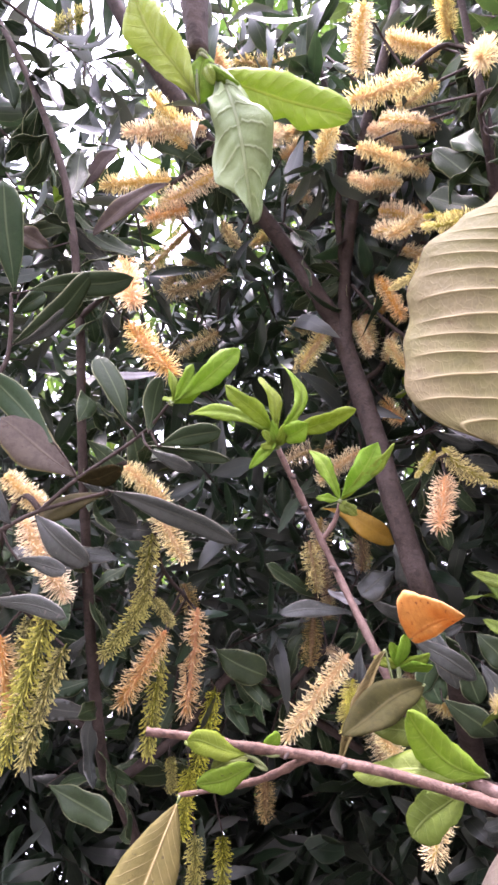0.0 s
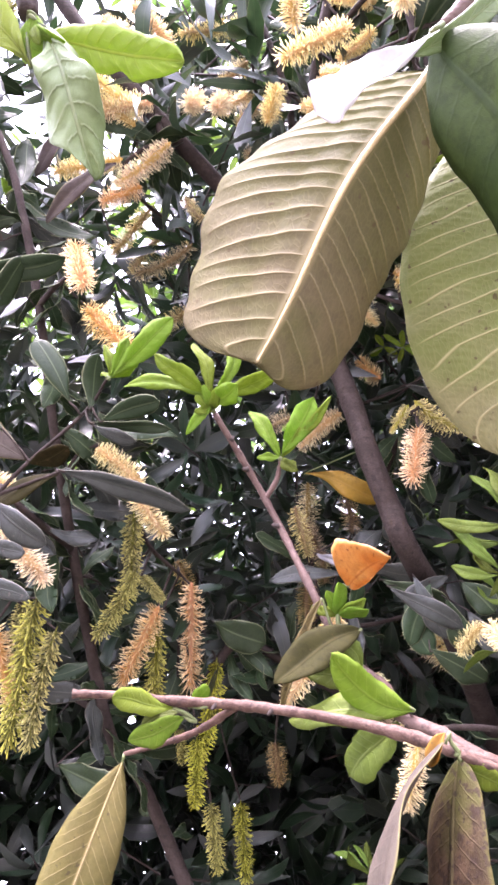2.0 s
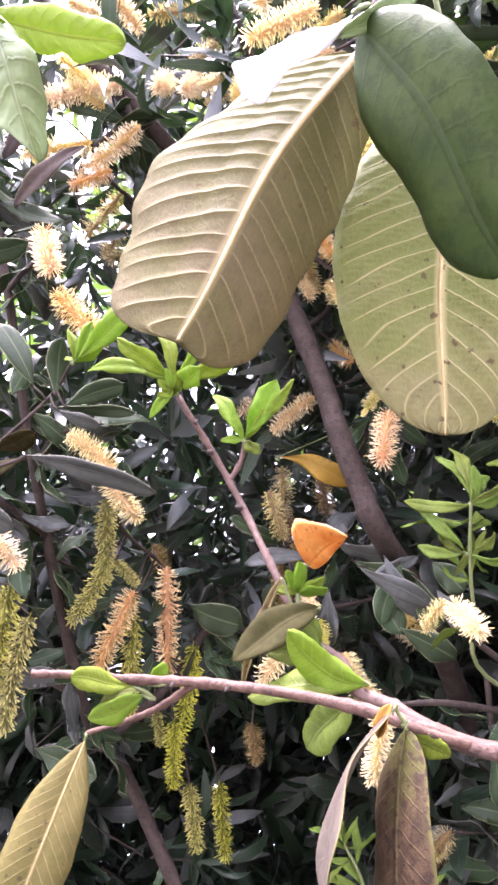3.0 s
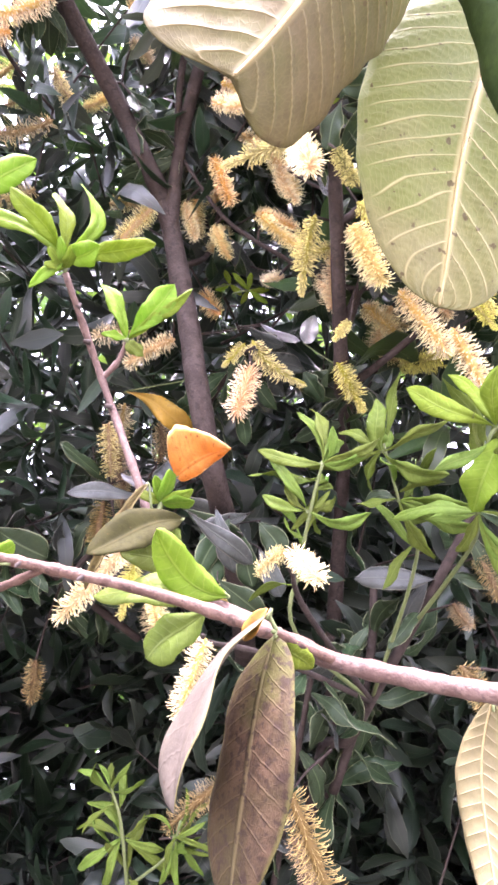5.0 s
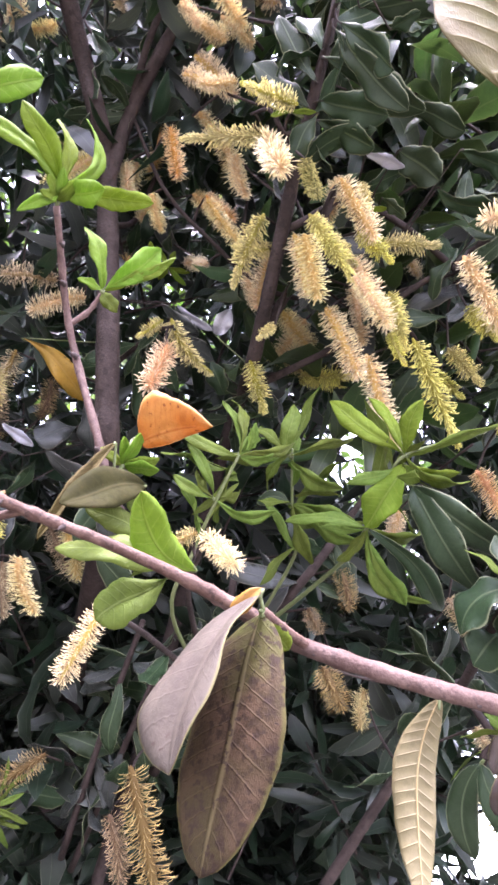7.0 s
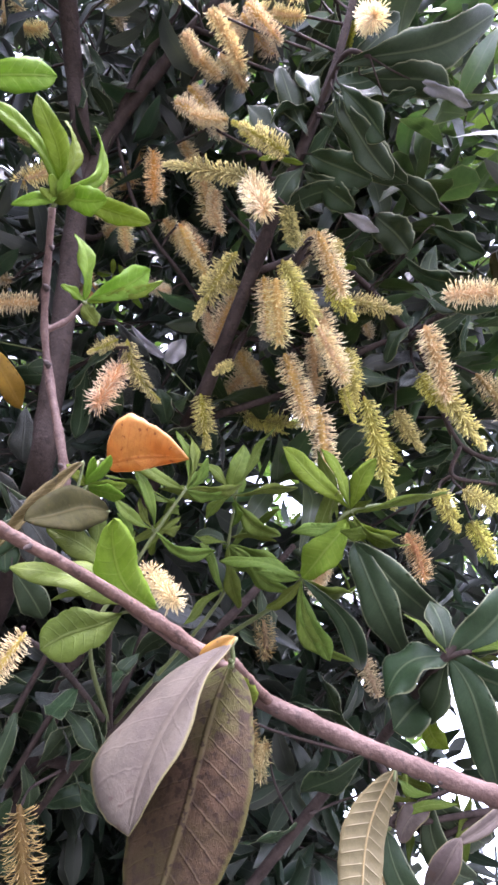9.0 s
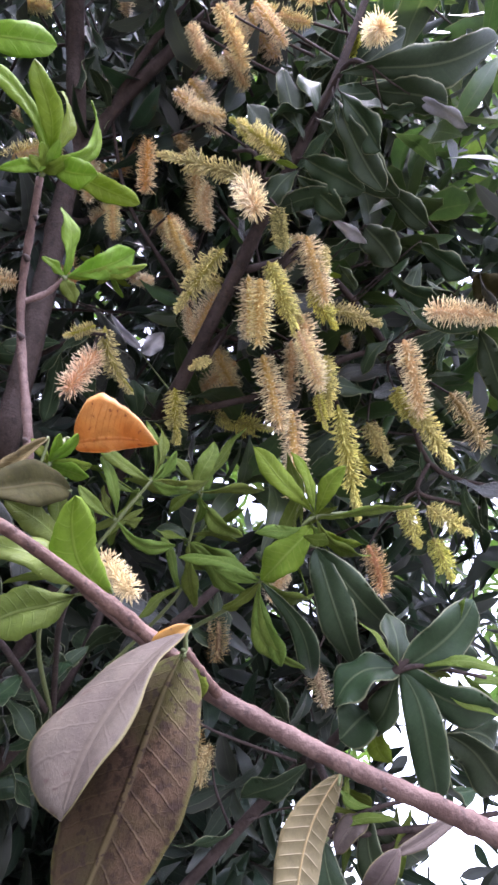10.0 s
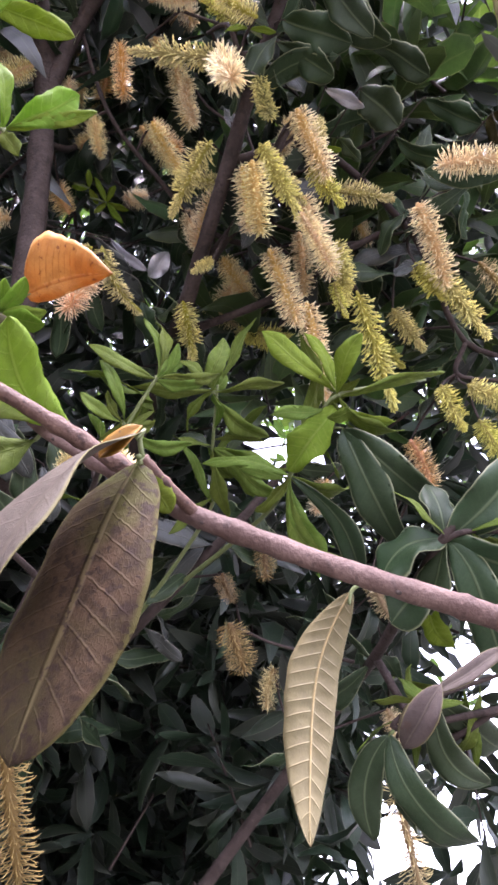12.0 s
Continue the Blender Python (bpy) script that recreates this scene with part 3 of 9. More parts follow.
def spike(parent, kind, base, tip, curve=0, fat=1.0, foot=None, turn=0.0):
    """A flower spike from base to tip, on a short twig that runs back to foot."""
    base, tip = Vector(base), Vector(tip)
    d = tip - base
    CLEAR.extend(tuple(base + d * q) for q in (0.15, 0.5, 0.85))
    m = Matrix.Translation(base - Vector(parent.location)) @ d.to_track_quat("Z", "Y").to_matrix().to_4x4() @ Matrix.Rotation(turn, 4, "Z") @ Matrix.Diagonal((d.length * fat ** 0.8, d.length * fat ** 0.8, d.length, 1))
    body, hair = SPIKES[kind, curve]
    ob = new("flower_spike", body)
    ob.parent, ob.matrix_basis = parent, m
    ob["label"] = {"cream": "cream bottlebrush flower spike in full bloom", "peach": "orange bottlebrush flower spike ageing", "butter": "pale yellow bottlebrush flower spike", "faded": "faded brown spent flower spike", "rust": "rusty brown withered flower spike",
                   "yellow": "yellow flower spike still in bud", "lime": "green unopened hanging flower spike"}[kind]
    bloom = new("bud_sheath" if kind in ("yellow", "lime") else "brush", hair)
    bloom.parent = ob
    if foot is not None:
        a, b = vec(foot), vec(base)
        mid = 0.5 * (a + b) + 0.35 * np.linalg.norm(b - a) * unit(b - np.array((0.1, 0.0, 1.5)))
        v, f, u = tube([a, mid, b], [0.002, 0.0016, 0.0012], 6, 5, 0.06, 0.2, 5)
        part("twig", mesh_from("twig", v, f, u, "trunk"), parent)
    return ob


# ---- foliage that nobody could count ----
def leaf_cloud(name, parent, centres, dirs, normals, lengths, widths, material, label, seed=3):
    """Many small curved leaves in one mesh."""
    rng = np.random.default_rng(seed)
    s = np.array((0.0, 0.15, 0.4, 0.66, 0.87, 1.0))
    w = np.array((0.05, 0.4, 0.9, 1.0, 0.6, 0.04))
    a = np.array((-1.0, 0.0, 1.0))
    n = len(centres)
    d = dirs / np.linalg.norm(dirs, axis=1, keepdims=True)
    nn = normals - d * (normals * d).sum(1, keepdims=True)
    nn /= np.linalg.norm(nn, axis=1, keepdims=True) + 1e-9
    side = np.cross(d, nn)
    bend = rng.normal(0.03, 0.15, n)
    hook = rng.normal(-0.08, 0.26, n)
    lean = rng.normal(0, 0.12, n)
    fold = rng.uniform(0.05, 0.7, n)
    twist = rng.normal(0, 0.7, n)
    widths = widths * rng.uniform(0.7, 1.2, n)
    V = np.empty((n, 6, 3, 3))
    for i in range(6):
        for j in range(3):
            up = lengths * (bend * 4 * s[i] * (1 - s[i]) + hook * s[i] ** 3) + abs(a[j]) * widths * 0.5 * w[i] * np.sin(fold)
            half = a[j] * 0.5 * widths * w[i] * np.cos(fold)
            turn = twist * (s[i] - 0.2)
            V[:, i, j] = centres + d * (lengths * s[i])[:, None] + side * (half * np.cos(turn) + lengths * lean * s[i] ** 2)[:, None] + nn * (up + half * np.sin(turn))[:, None]
    quad = np.array([[i * 3 + j, i * 3 + j + 1, i * 3 + j + 4, i * 3 + j + 3] for i in range(5) for j in range(2)])
    F = (quad[None] + 18 * np.arange(n)[:, None, None]).reshape(-1, 4)
    U = np.tile(np.array([(0.5 + 0.5 * a[j], s[i]) for i in range(6) for j in range(3)]), (n, 1))
    ob = part(name, mesh_from(name, V.reshape(-1, 3), F, U, material), parent, label)
    ob["kind"] = "stuff"
    return ob


def twig_leaves(rng, starts, heads, lengths, per_twig, leaf_len, leaf_wid, droop=0.25):
    """Whorled leaves along many twigs: returns centres, directions, normals, lengths and widths."""
    C, D, N, L, W = [], [], [], [], []
    for p, h, ln in zip(starts, heads, lengths):
        h = unit(h)
        e1 = unit(np.cross(h, (0.2, 0.5, 0.84)))
        e2 = np.cross(h, e1)
        for k in range(per_twig):
            s = (0.25 + 0.75 * k / per_twig)
            a = k * 2.4 + rng.normal(0, 0.3)
            out = math.cos(a) * e1 + math.sin(a) * e2
            dd = unit(out * rng.uniform(0.6, 1.2) + h * rng.uniform(0.3, 1.1) + np.array((0, 0, -droop * rng.random())))
            C.append(p + h * ln * s + out * 0.004)
            D.append(dd)
            N.append(unit(h + 0.5 * rng.standard_normal(3)))
            q = rng.uniform(0.7, 1.2)
            L.append(leaf_len * q)
            W.append(leaf_wid * q * rng.uniform(0.8, 1.2))
    return np.array(C), np.array(D), np.array(N), np.array(L), np.array(W)


# ---- things ----

branch = thing("shrub_branch", (0.1955, 0.2971, 1.5828), "pinkish-brown woody branch bearing fresh green and dried leaves", "branch")
stem(branch, "stem", [(0.2581, 0.2597, 1.5636), (0.2307, 0.2754, 1.5720), (0.2043, 0.2903, 1.5801), (0.1785, 0.3054, 1.5877), (0.1487, 0.3237, 1.5985), (0.1209, 0.3420, 1.6109), (0.1046, 0.3569, 1.6253), (0.0920, 0.3723, 1.6396), (0.0729, 0.3855, 1.6546), (0.0683, 0.4075, 1.6776), (0.0461, 0.4161, 1.7028), (0.0295, 0.4155, 1.7430), (-0.0027, 0.4145, 1.8231), (-0.0333, 0.3680, 1.8720)], [0.0047, 0.0046, 0.0044, 0.0042, 0.004, 0.0038, 0.0036, 0.0036, 0.0032, 0.003, 0.0028, 0.0026, 0.0024, 0.0022], "twig", "pinkish-brown woody stem", sides=12, nodes=0.16, per=10)
stem(branch, "twig", [(0.1296, 0.3405, 1.6081), (0.1024, 0.3463, 1.6212), (0.0660, 0.3556, 1.6368), (0.0284, 0.3610, 1.6478), (-0.0090, 0.3650, 1.6556), (-0.0430, 0.3521, 1.6550), (-0.0679, 0.3423, 1.6556), (-0.0903, 0.3361, 1.6552)], [0.0034, 0.0031, 0.003, 0.0028, 0.0027, 0.0024, 0.0022, 0.002], "sprout", "", sides=8, nodes=0.25, per=8)
stem(branch, "twig", [(-0.0090, 0.3650, 1.6556), (-0.0330, 0.3778, 1.6479), (-0.0554, 0.3900, 1.6457), (-0.0829, 0.4021, 1.6443)], [0.0022, 0.0018, 0.0016, 0.0013], "sprout", "", sides=8, nodes=0.2, per=6)
stem(branch, "twig", [(0.1240, 0.3382, 1.6091), (0.1074, 0.3330, 1.6129), (0.0965, 0.3303, 1.6173)], [0.0026, 0.0022, 0.002], "sprout", "", sides=8, nodes=0.2, per=6)
stem(branch, "twig", [(-0.0027, 0.4145, 1.8231), (0.0067, 0.4079, 1.8350), (0.0111, 0.4001, 1.8473)], [0.0021, 0.0018, 0.0013], "twig", "", sides=8, nodes=0.2, per=6)
stem(branch, "twig", [(0.0443, 0.4155, 1.7042), (0.0445, 0.4066, 1.7239), (0.0476, 0.4049, 1.7417)], [0.0018, 0.0016, 0.0012], "stalk", "", sides=8, nodes=0.0, per=6)
leaf(branch, (0.0957, 0.3315, 1.6163), (0.0802, 0.3482, 1.5168), 0.0447, (-0.8370, -0.5459, 0.0383), "brown", "large drying leaf, brown blotched over olive", shape='oval', bend=0.05, fold=0.12, rows=30, cols=10, life=0.12, petiole=(0.0965, 0.3303, 1.6173))
leaf(branch, (0.0930, 0.3246, 1.6246), (0.0519, 0.3272, 1.5485), 0.0632, (-0.8700, -0.1634, 0.4652), "mauve", "dry mauve-grey leaf with an amber stalk end", shape='oblong', bend=0.09, fold=0.3, rows=26, cols=10, curl=-0.06, life=0.1, lop=0.42, petiole=(0.0965, 0.3303, 1.6173))
leaf(branch, (0.0908, 0.3220, 1.6240), (0.0829, 0.3360, 1.6145), 0.0107, (-0.8082, -0.5661, -0.1622), "amber", "amber folded leaf base", shape='lance', fold=0.6)
leaf(branch, (0.0965, 0.3333, 1.6153), (0.1134, 0.3371, 1.6045), 0.0114, (-0.2524, -0.7171, -0.6496), "young", shape='round', wave=0.08, petiole=(0.0965, 0.3303, 1.6173))
leaf(branch, (0.1864, 0.3231, 1.5914), (0.1831, 0.3458, 1.5085), 0.0240, (-0.7856, -0.6039, -0.1346), "tan", "pale tan ribbed leaf hanging underside out", shape='willow', bend=-0.06, fold=0.2, bow=0.1, lop=0.7, ribs=17, rib_slant=0.05, rib_power=3.5, rib_depth=-0.0005, jitter=0.2, rows=98, cols=12, rib=0.0004, ragged=0.015, life=0.1, petiole=(0.1938, 0.3217, 1.5973))
leaf(branch, (-0.0839, 0.4036, 1.6406), (-0.1170, 0.4065, 1.5390), 0.0387, (0.4022, -0.9021, -0.1563), "olive", "olive-green leaf with pale veins", shape='lance', bend=0.03, fold=0.2, rows=40, cols=10, rib=0.0004, ribs=16, rib_depth=0.0006, petiole=(-0.0829, 0.4021, 1.6443))
leaf(branch, (0.2854, 0.3256, 1.5950), (0.2532, 0.3445, 1.5735), 0.0087, (-0.5649, -0.8153, 0.1275), "mauve", "dry twisted leaf on the woody branch", shape='strap', bend=0.06, fold=0.5, life=0.1, petiole=(0.2558, 0.2609, 1.5643))
leaf(branch, (0.2541, 0.3417, 1.5759), (0.2468, 0.3610, 1.5524), 0.0151, (-0.8279, -0.5324, -0.1764), "mauve", "dry curled leaf end", shape='round', bend=0.1, fold=0.4, curl=-0.1, life=0.1)
stem(branch, "bud", [(0.2159, 0.2837, 1.5765), (0.2160, 0.2857, 1.5795), (0.2161, 0.2866, 1.5810)], [0.0022, 0.0015, 0.0004], "trunk", "", sides=8, nodes=0.0, per=3)
stem(branch, "bud", [(0.1888, 0.2993, 1.5847), (0.1860, 0.2989, 1.5825), (0.1846, 0.2987, 1.5814)], [0.0022, 0.0015, 0.0004], "trunk", "", sides=8, nodes=0.0, per=3)
stem(branch, "bud", [(0.1594, 0.3171, 1.5946), (0.1598, 0.3191, 1.5975), (0.1599, 0.3201, 1.5990)], [0.0022, 0.0015, 0.0004], "trunk", "", sides=8, nodes=0.0, per=3)
stem(branch, "bud", [(0.1298, 0.3362, 1.6069), (0.1267, 0.3358, 1.6052), (0.1252, 0.3356, 1.6043)], [0.0022, 0.0015, 0.0004], "trunk", "", sides=8, nodes=0.0, per=3)
stem(branch, "bud", [(0.0983, 0.3646, 1.6325), (0.1002, 0.3667, 1.6347), (0.1012, 0.3677, 1.6358)], [0.0022, 0.0015, 0.0004], "trunk", "", sides=8, nodes=0.0, per=3)
stem(branch, "bud", [(0.0817, 0.3795, 1.6477), (0.0783, 0.3791, 1.6467), (0.0766, 0.3789, 1.6461)], [0.0022, 0.0015, 0.0004], "trunk", "", sides=8, nodes=0.0, per=3)
stem(branch, "bud", [(0.0702, 0.3983, 1.6679), (0.0731, 0.4000, 1.6690), (0.0746, 0.4009, 1.6696)], [0.0022, 0.0015, 0.0004], "trunk", "", sides=8, nodes=0.0, per=3)
stem(branch, "bud", [(0.0546, 0.4128, 1.6932), (0.0511, 0.4121, 1.6926), (0.0494, 0.4117, 1.6924)], [0.0022, 0.0015, 0.0004], "trunk", "", sides=8, nodes=0.0, per=3)
stem(branch, "bud", [(0.0416, 0.4159, 1.7137), (0.0438, 0.4169, 1.7163), (0.0449, 0.4174, 1.7177)], [0.0022, 0.0015, 0.0004], "trunk", "", sides=8, nodes=0.0, per=3)
stem(branch, "bud", [(0.0330, 0.4156, 1.7346), (0.0296, 0.4146, 1.7349), (0.0279, 0.4141, 1.7350)], [0.0022, 0.0015, 0.0004], "trunk", "", sides=8, nodes=0.0, per=3)
stem(branch, "bud", [(0.0237, 0.4153, 1.7574), (0.0259, 0.4163, 1.7600), (0.0270, 0.4168, 1.7614)], [0.0022, 0.0015, 0.0004], "trunk", "", sides=8, nodes=0.0, per=3)
stem(branch, "bud", [(0.0070, 0.4148, 1.7990), (0.0036, 0.4138, 1.7994), (0.0018, 0.4133, 1.7996)], [0.0022, 0.0015, 0.0004], "trunk", "", sides=8, nodes=0.0, per=3)
stem(branch, "bud", [(-0.0035, 0.4134, 1.8243), (-0.0023, 0.4135, 1.8276), (-0.0016, 0.4136, 1.8293)], [0.0022, 0.0015, 0.0004], "trunk", "", sides=8, nodes=0.0, per=3)
stem(branch, "bud", [(-0.0134, 0.3982, 1.8402), (-0.0160, 0.3961, 1.8390), (-0.0172, 0.3950, 1.8383)], [0.0022, 0.0015, 0.0004], "trunk", "", sides=8, nodes=0.0, per=3)
stem(branch, "bud", [(-0.0234, 0.3831, 1.8561), (-0.0222, 0.3833, 1.8595), (-0.0215, 0.3834, 1.8612)], [0.0022, 0.0015, 0.0004], "trunk", "", sides=8, nodes=0.0, per=3)
stem(branch, "bud", [(0.0491, 0.3580, 1.6417), (0.0486, 0.3592, 1.6444), (0.0484, 0.3598, 1.6458)], [0.0016, 0.0011, 0.0003], "trunk", "", sides=8, nodes=0.0, per=3)
stem(branch, "bud", [(0.0097, 0.3630, 1.6517), (0.0078, 0.3622, 1.6496), (0.0068, 0.3618, 1.6484)], [0.0016, 0.0011, 0.0003], "trunk", "", sides=8, nodes=0.0, per=3)
stem(branch, "bud", [(-0.0060, 0.3647, 1.6549), (-0.0067, 0.3657, 1.6576), (-0.0070, 0.3663, 1.6590)], [0.0016, 0.0011, 0.0003], "trunk", "", sides=8, nodes=0.0, per=3)
stem(branch, "bud", [(-0.0205, 0.3606, 1.6554), (-0.0214, 0.3594, 1.6529), (-0.0219, 0.3587, 1.6515)], [0.0016, 0.0011, 0.0003], "trunk", "", sides=8, nodes=0.0, per=3)
stem(branch, "bud", [(-0.0579, 0.3462, 1.6554), (-0.0594, 0.3465, 1.6579), (-0.0601, 0.3467, 1.6592)], [0.0016, 0.0011, 0.0003], "trunk", "", sides=8, nodes=0.0, per=3)
leaf(branch, (-0.0408, 0.3547, 1.6518), (-0.0687, 0.3358, 1.6522), 0.0135, (0.5594, -0.8240, 0.0902), "young", shape='oblong', petiole=(-0.0314, 0.3638, 1.6478))
leaf(branch, (-0.0368, 0.3604, 1.6491), (-0.0660, 0.3594, 1.6374), 0.0135, (0.2554, -0.7772, -0.5752), "young", shape='lance', petiole=(-0.0314, 0.3638, 1.6478))
leaf(branch, (-0.0397, 0.3589, 1.6517), (-0.0594, 0.3600, 1.6444), 0.0127, (-0.1094, -0.9824, 0.1513), "green", petiole=(-0.0314, 0.3638, 1.6478))
leaf(branch, (-0.0358, 0.3608, 1.6551), (-0.0240, 0.3607, 1.6640), 0.0105, (0.4987, -0.5590, -0.6624), "young", petiole=(-0.0246, 0.3598, 1.6540))
leaf(branch, (-0.0445, 0.3626, 1.6572), (-0.0734, 0.3511, 1.6550), 0.0122, (0.2846, -0.8108, 0.5115), "green", petiole=(-0.0335, 0.3587, 1.6533))
leaf(branch, (0.0818, 0.3744, 1.6519), (0.0419, 0.3552, 1.6759), 0.0226, (-0.0641, -0.7248, -0.6860), "young", "bright green leaf with crinkled veins", shape='round', bend=-0.08, fold=0.3, bow=-0.2, wave=0.08, rows=22, ribs=9, rib_depth=0.0011, jitter=0.25, ragged=0.03, petiole=(0.0790, 0.3796, 1.6545))
leaf(branch, (0.0748, 0.3797, 1.6525), (0.0126, 0.3892, 1.6576), 0.0208, (-0.1345, -0.9760, 0.1711), "green", "green leaf with crinkled veins", shape='lance', wave=0.06, rows=20, ribs=9, rib_depth=0.0011, jitter=0.25, ragged=0.03, petiole=(0.0790, 0.3796, 1.6545))
leaf(branch, (0.0740, 0.3945, 1.6538), (0.0442, 0.4138, 1.6313), 0.0255, (-0.4273, -0.8839, -0.1899), "green", "green leaf with crinkled veins", shape='oblong', rows=20, ribs=8, rib_depth=0.0011, jitter=0.25, ragged=0.03, wave=0.05, petiole=(0.0755, 0.3832, 1.6511))
leaf(branch, (0.0582, 0.4006, 1.7102), (0.0090, 0.3745, 1.6715), 0.0270, (0.3272, -0.9247, 0.1947), "dull", "dull olive-brown leaf", shape='lance', bend=0.05, fold=0.45, wave=0.06, rows=22, petiole=(0.0493, 0.4091, 1.7107))
leaf(branch, (0.0361, 0.3975, 1.7304), (0.0070, 0.4147, 1.6685), 0.0150, (-0.4455, -0.8944, -0.0401), "olive", "rolled olive-tan leaf with puckered edges", shape='strap', fold=1.0, bend=0.04, rows=40, ribs=14, rib_depth=0.0007, ragged=0.06, petiole=(0.0443, 0.4155, 1.7042))
leaf(branch, (0.0648, 0.3988, 1.6766), (0.0243, 0.3932, 1.6817), 0.0157, (0.1384, -0.9903, 0.0090), "green", shape='lance', petiole=(0.0694, 0.3863, 1.6660))
leaf(branch, (0.0572, 0.4053, 1.6877), (0.0466, 0.3930, 1.6990), 0.0124, (0.4292, -0.7839, -0.4486), "green", petiole=(0.0575, 0.4062, 1.6864))
leaf(branch, (0.0446, 0.4070, 1.7234), (0.0385, 0.3937, 1.7343), 0.0084, (0.5088, -0.6747, -0.5347), "young", shape='lance')
leaf(branch, (0.0446, 0.4070, 1.7234), (0.0622, 0.3937, 1.7258), 0.0084, (-0.2291, -0.4602, -0.8578), "young", shape='lance')
leaf(branch, (0.0446, 0.4070, 1.7234), (0.0639, 0.3965, 1.7216), 0.0133, (-0.1239, -0.0595, -0.9905), "young", shape='lance')
leaf(branch, (0.0446, 0.4070, 1.7234), (0.0474, 0.3893, 1.7369), 0.0112, (0.5498, -0.4474, -0.7054), "young", shape='lance')
leaf(branch, (0.0446, 0.4070, 1.7234), (0.0287, 0.4015, 1.7278), 0.0076, (0.2889, -0.9477, -0.1360), "young", shape='lance')
leaf(branch, (0.0525, 0.4040, 1.7412), (0.0800, 0.3598, 1.7334), 0.0440, (-0.6783, -0.5113, 0.5277), "orange", "cupped orange dying leaf with a paler edge", shape='helm', bend=0.05, fold=0.0, rows=26, cols=14, wave=0.04, life=0.06, halves=((-0.0150, -0.0165, 0.0138), (0.2, 0.5, -0.5)), lop=1.08, lop2=0.3, ribs=12, rib_depth=0.0004, jitter=0.25, ragged=0.02, petiole=(0.0476, 0.4049, 1.7417))
leaf(branch, (-0.0344, 0.3604, 1.8787), (-0.0980, 0.3421, 1.8881), 0.0137, (0.2175, -0.9227, -0.3184), "young", shape='lance', bend=0.1422901694889702, fold=0.35, wave=0.12, bow=0.058, curl=-0.051, life=0.45, petiole=(-0.0333, 0.3680, 1.8720))
leaf(branch, (-0.0344, 0.3604, 1.8787), (-0.0703, 0.3255, 1.8960), 0.0153, (0.0300, -0.4690, -0.8827), "young", shape='spat', bend=0.17424502837770503, fold=0.35, wave=0.12, bow=0.058, curl=-0.019, life=0.45, petiole=(-0.0333, 0.3680, 1.8720))
leaf(branch, (-0.0344, 0.3604, 1.8787), (0.0245, 0.3530, 1.8966), 0.0168, (0.2036, -0.4637, -0.8623), "young", shape='spat', bend=0.08290052282836148, fold=0.35, wave=0.12, bow=-0.008, curl=-0.014, life=0.45, petiole=(-0.0333, 0.3680, 1.8720))
leaf(branch, (-0.0344, 0.3604, 1.8787), (-0.0238, 0.3377, 1.9351), 0.0133, (0.7327, -0.5727, -0.3676), "young", shape='lance', bend=0.1448974553136924, fold=0.35, wave=0.12, bow=0.096, curl=-0.222, life=0.45, petiole=(-0.0333, 0.3680, 1.8720))
leaf(branch, (-0.0344, 0.3604, 1.8787), (-0.0453, 0.3415, 1.9274), 0.0117, (0.4836, -0.8474, -0.2192), "young", shape='lance', bend=0.12690690477821637, fold=0.35, wave=0.12, bow=-0.061, curl=-0.114, life=0.45, petiole=(-0.0333, 0.3680, 1.8720))
leaf(branch, (-0.0344, 0.3604, 1.8787), (-0.0542, 0.3660, 1.8544), 0.0087, (0.0405, -0.9662, -0.2546), "young", shape='lance', bend=0.13739411879281008, fold=0.35, wave=0.12, bow=-0.117, curl=-0.196, life=0.45, petiole=(-0.0333, 0.3680, 1.8720))
leaf(branch, (-0.0344, 0.3604, 1.8787), (-0.0098, 0.3415, 1.8737), 0.0182, (-0.4332, -0.3395, -0.8349), "young", shape='spat', bend=0.10794823660111103, fold=0.35, wave=0.12, bow=0.1, curl=-0.059, life=0.45, petiole=(-0.0333, 0.3680, 1.8720))
leaf(branch, (-0.0345, 0.3654, 1.8732), (-0.0423, 0.3489, 1.8721), 0.0092, (0.6153, -0.2420, -0.7503), "young", shape='round', bend=0.2, wave=0.15)
leaf(branch, (-0.0345, 0.3654, 1.8732), (-0.0274, 0.3467, 1.8769), 0.0083, (-0.0003, -0.1968, -0.9804), "young", shape='round', bend=0.2, wave=0.15)
leaf(branch, (-0.0345, 0.3654, 1.8732), (-0.0366, 0.3439, 1.8784), 0.0075, (0.3163, -0.2545, -0.9139), "young", shape='round', bend=0.2, wave=0.15)
leaf(branch, (-0.0345, 0.3654, 1.8732), (-0.0449, 0.3555, 1.8644), 0.0075, (0.7765, -0.5608, -0.2871), "young", shape='round', bend=0.2, wave=0.15)
leaf(branch, (0.0111, 0.3989, 1.8485), (0.0404, 0.3695, 1.8781), 0.0211, (0.0709, -0.6720, -0.7372), "young", shape='spat', fold=0.35, wave=0.16, curl=-0.12, petiole=(0.0111, 0.4001, 1.8473))
leaf(branch, (0.0111, 0.3989, 1.8485), (0.0553, 0.3760, 1.8809), 0.0096, (0.3445, -0.4789, -0.8075), "young", shape='lance', fold=0.35, wave=0.16, curl=-0.12, petiole=(0.0111, 0.4001, 1.8473))
leaf(branch, (0.0111, 0.3989, 1.8485), (-0.0067, 0.3772, 1.8843), 0.0127, (0.4121, -0.8549, -0.3151), "young", shape='lance', fold=0.35, wave=0.16, curl=-0.12, petiole=(0.0111, 0.4001, 1.8473))
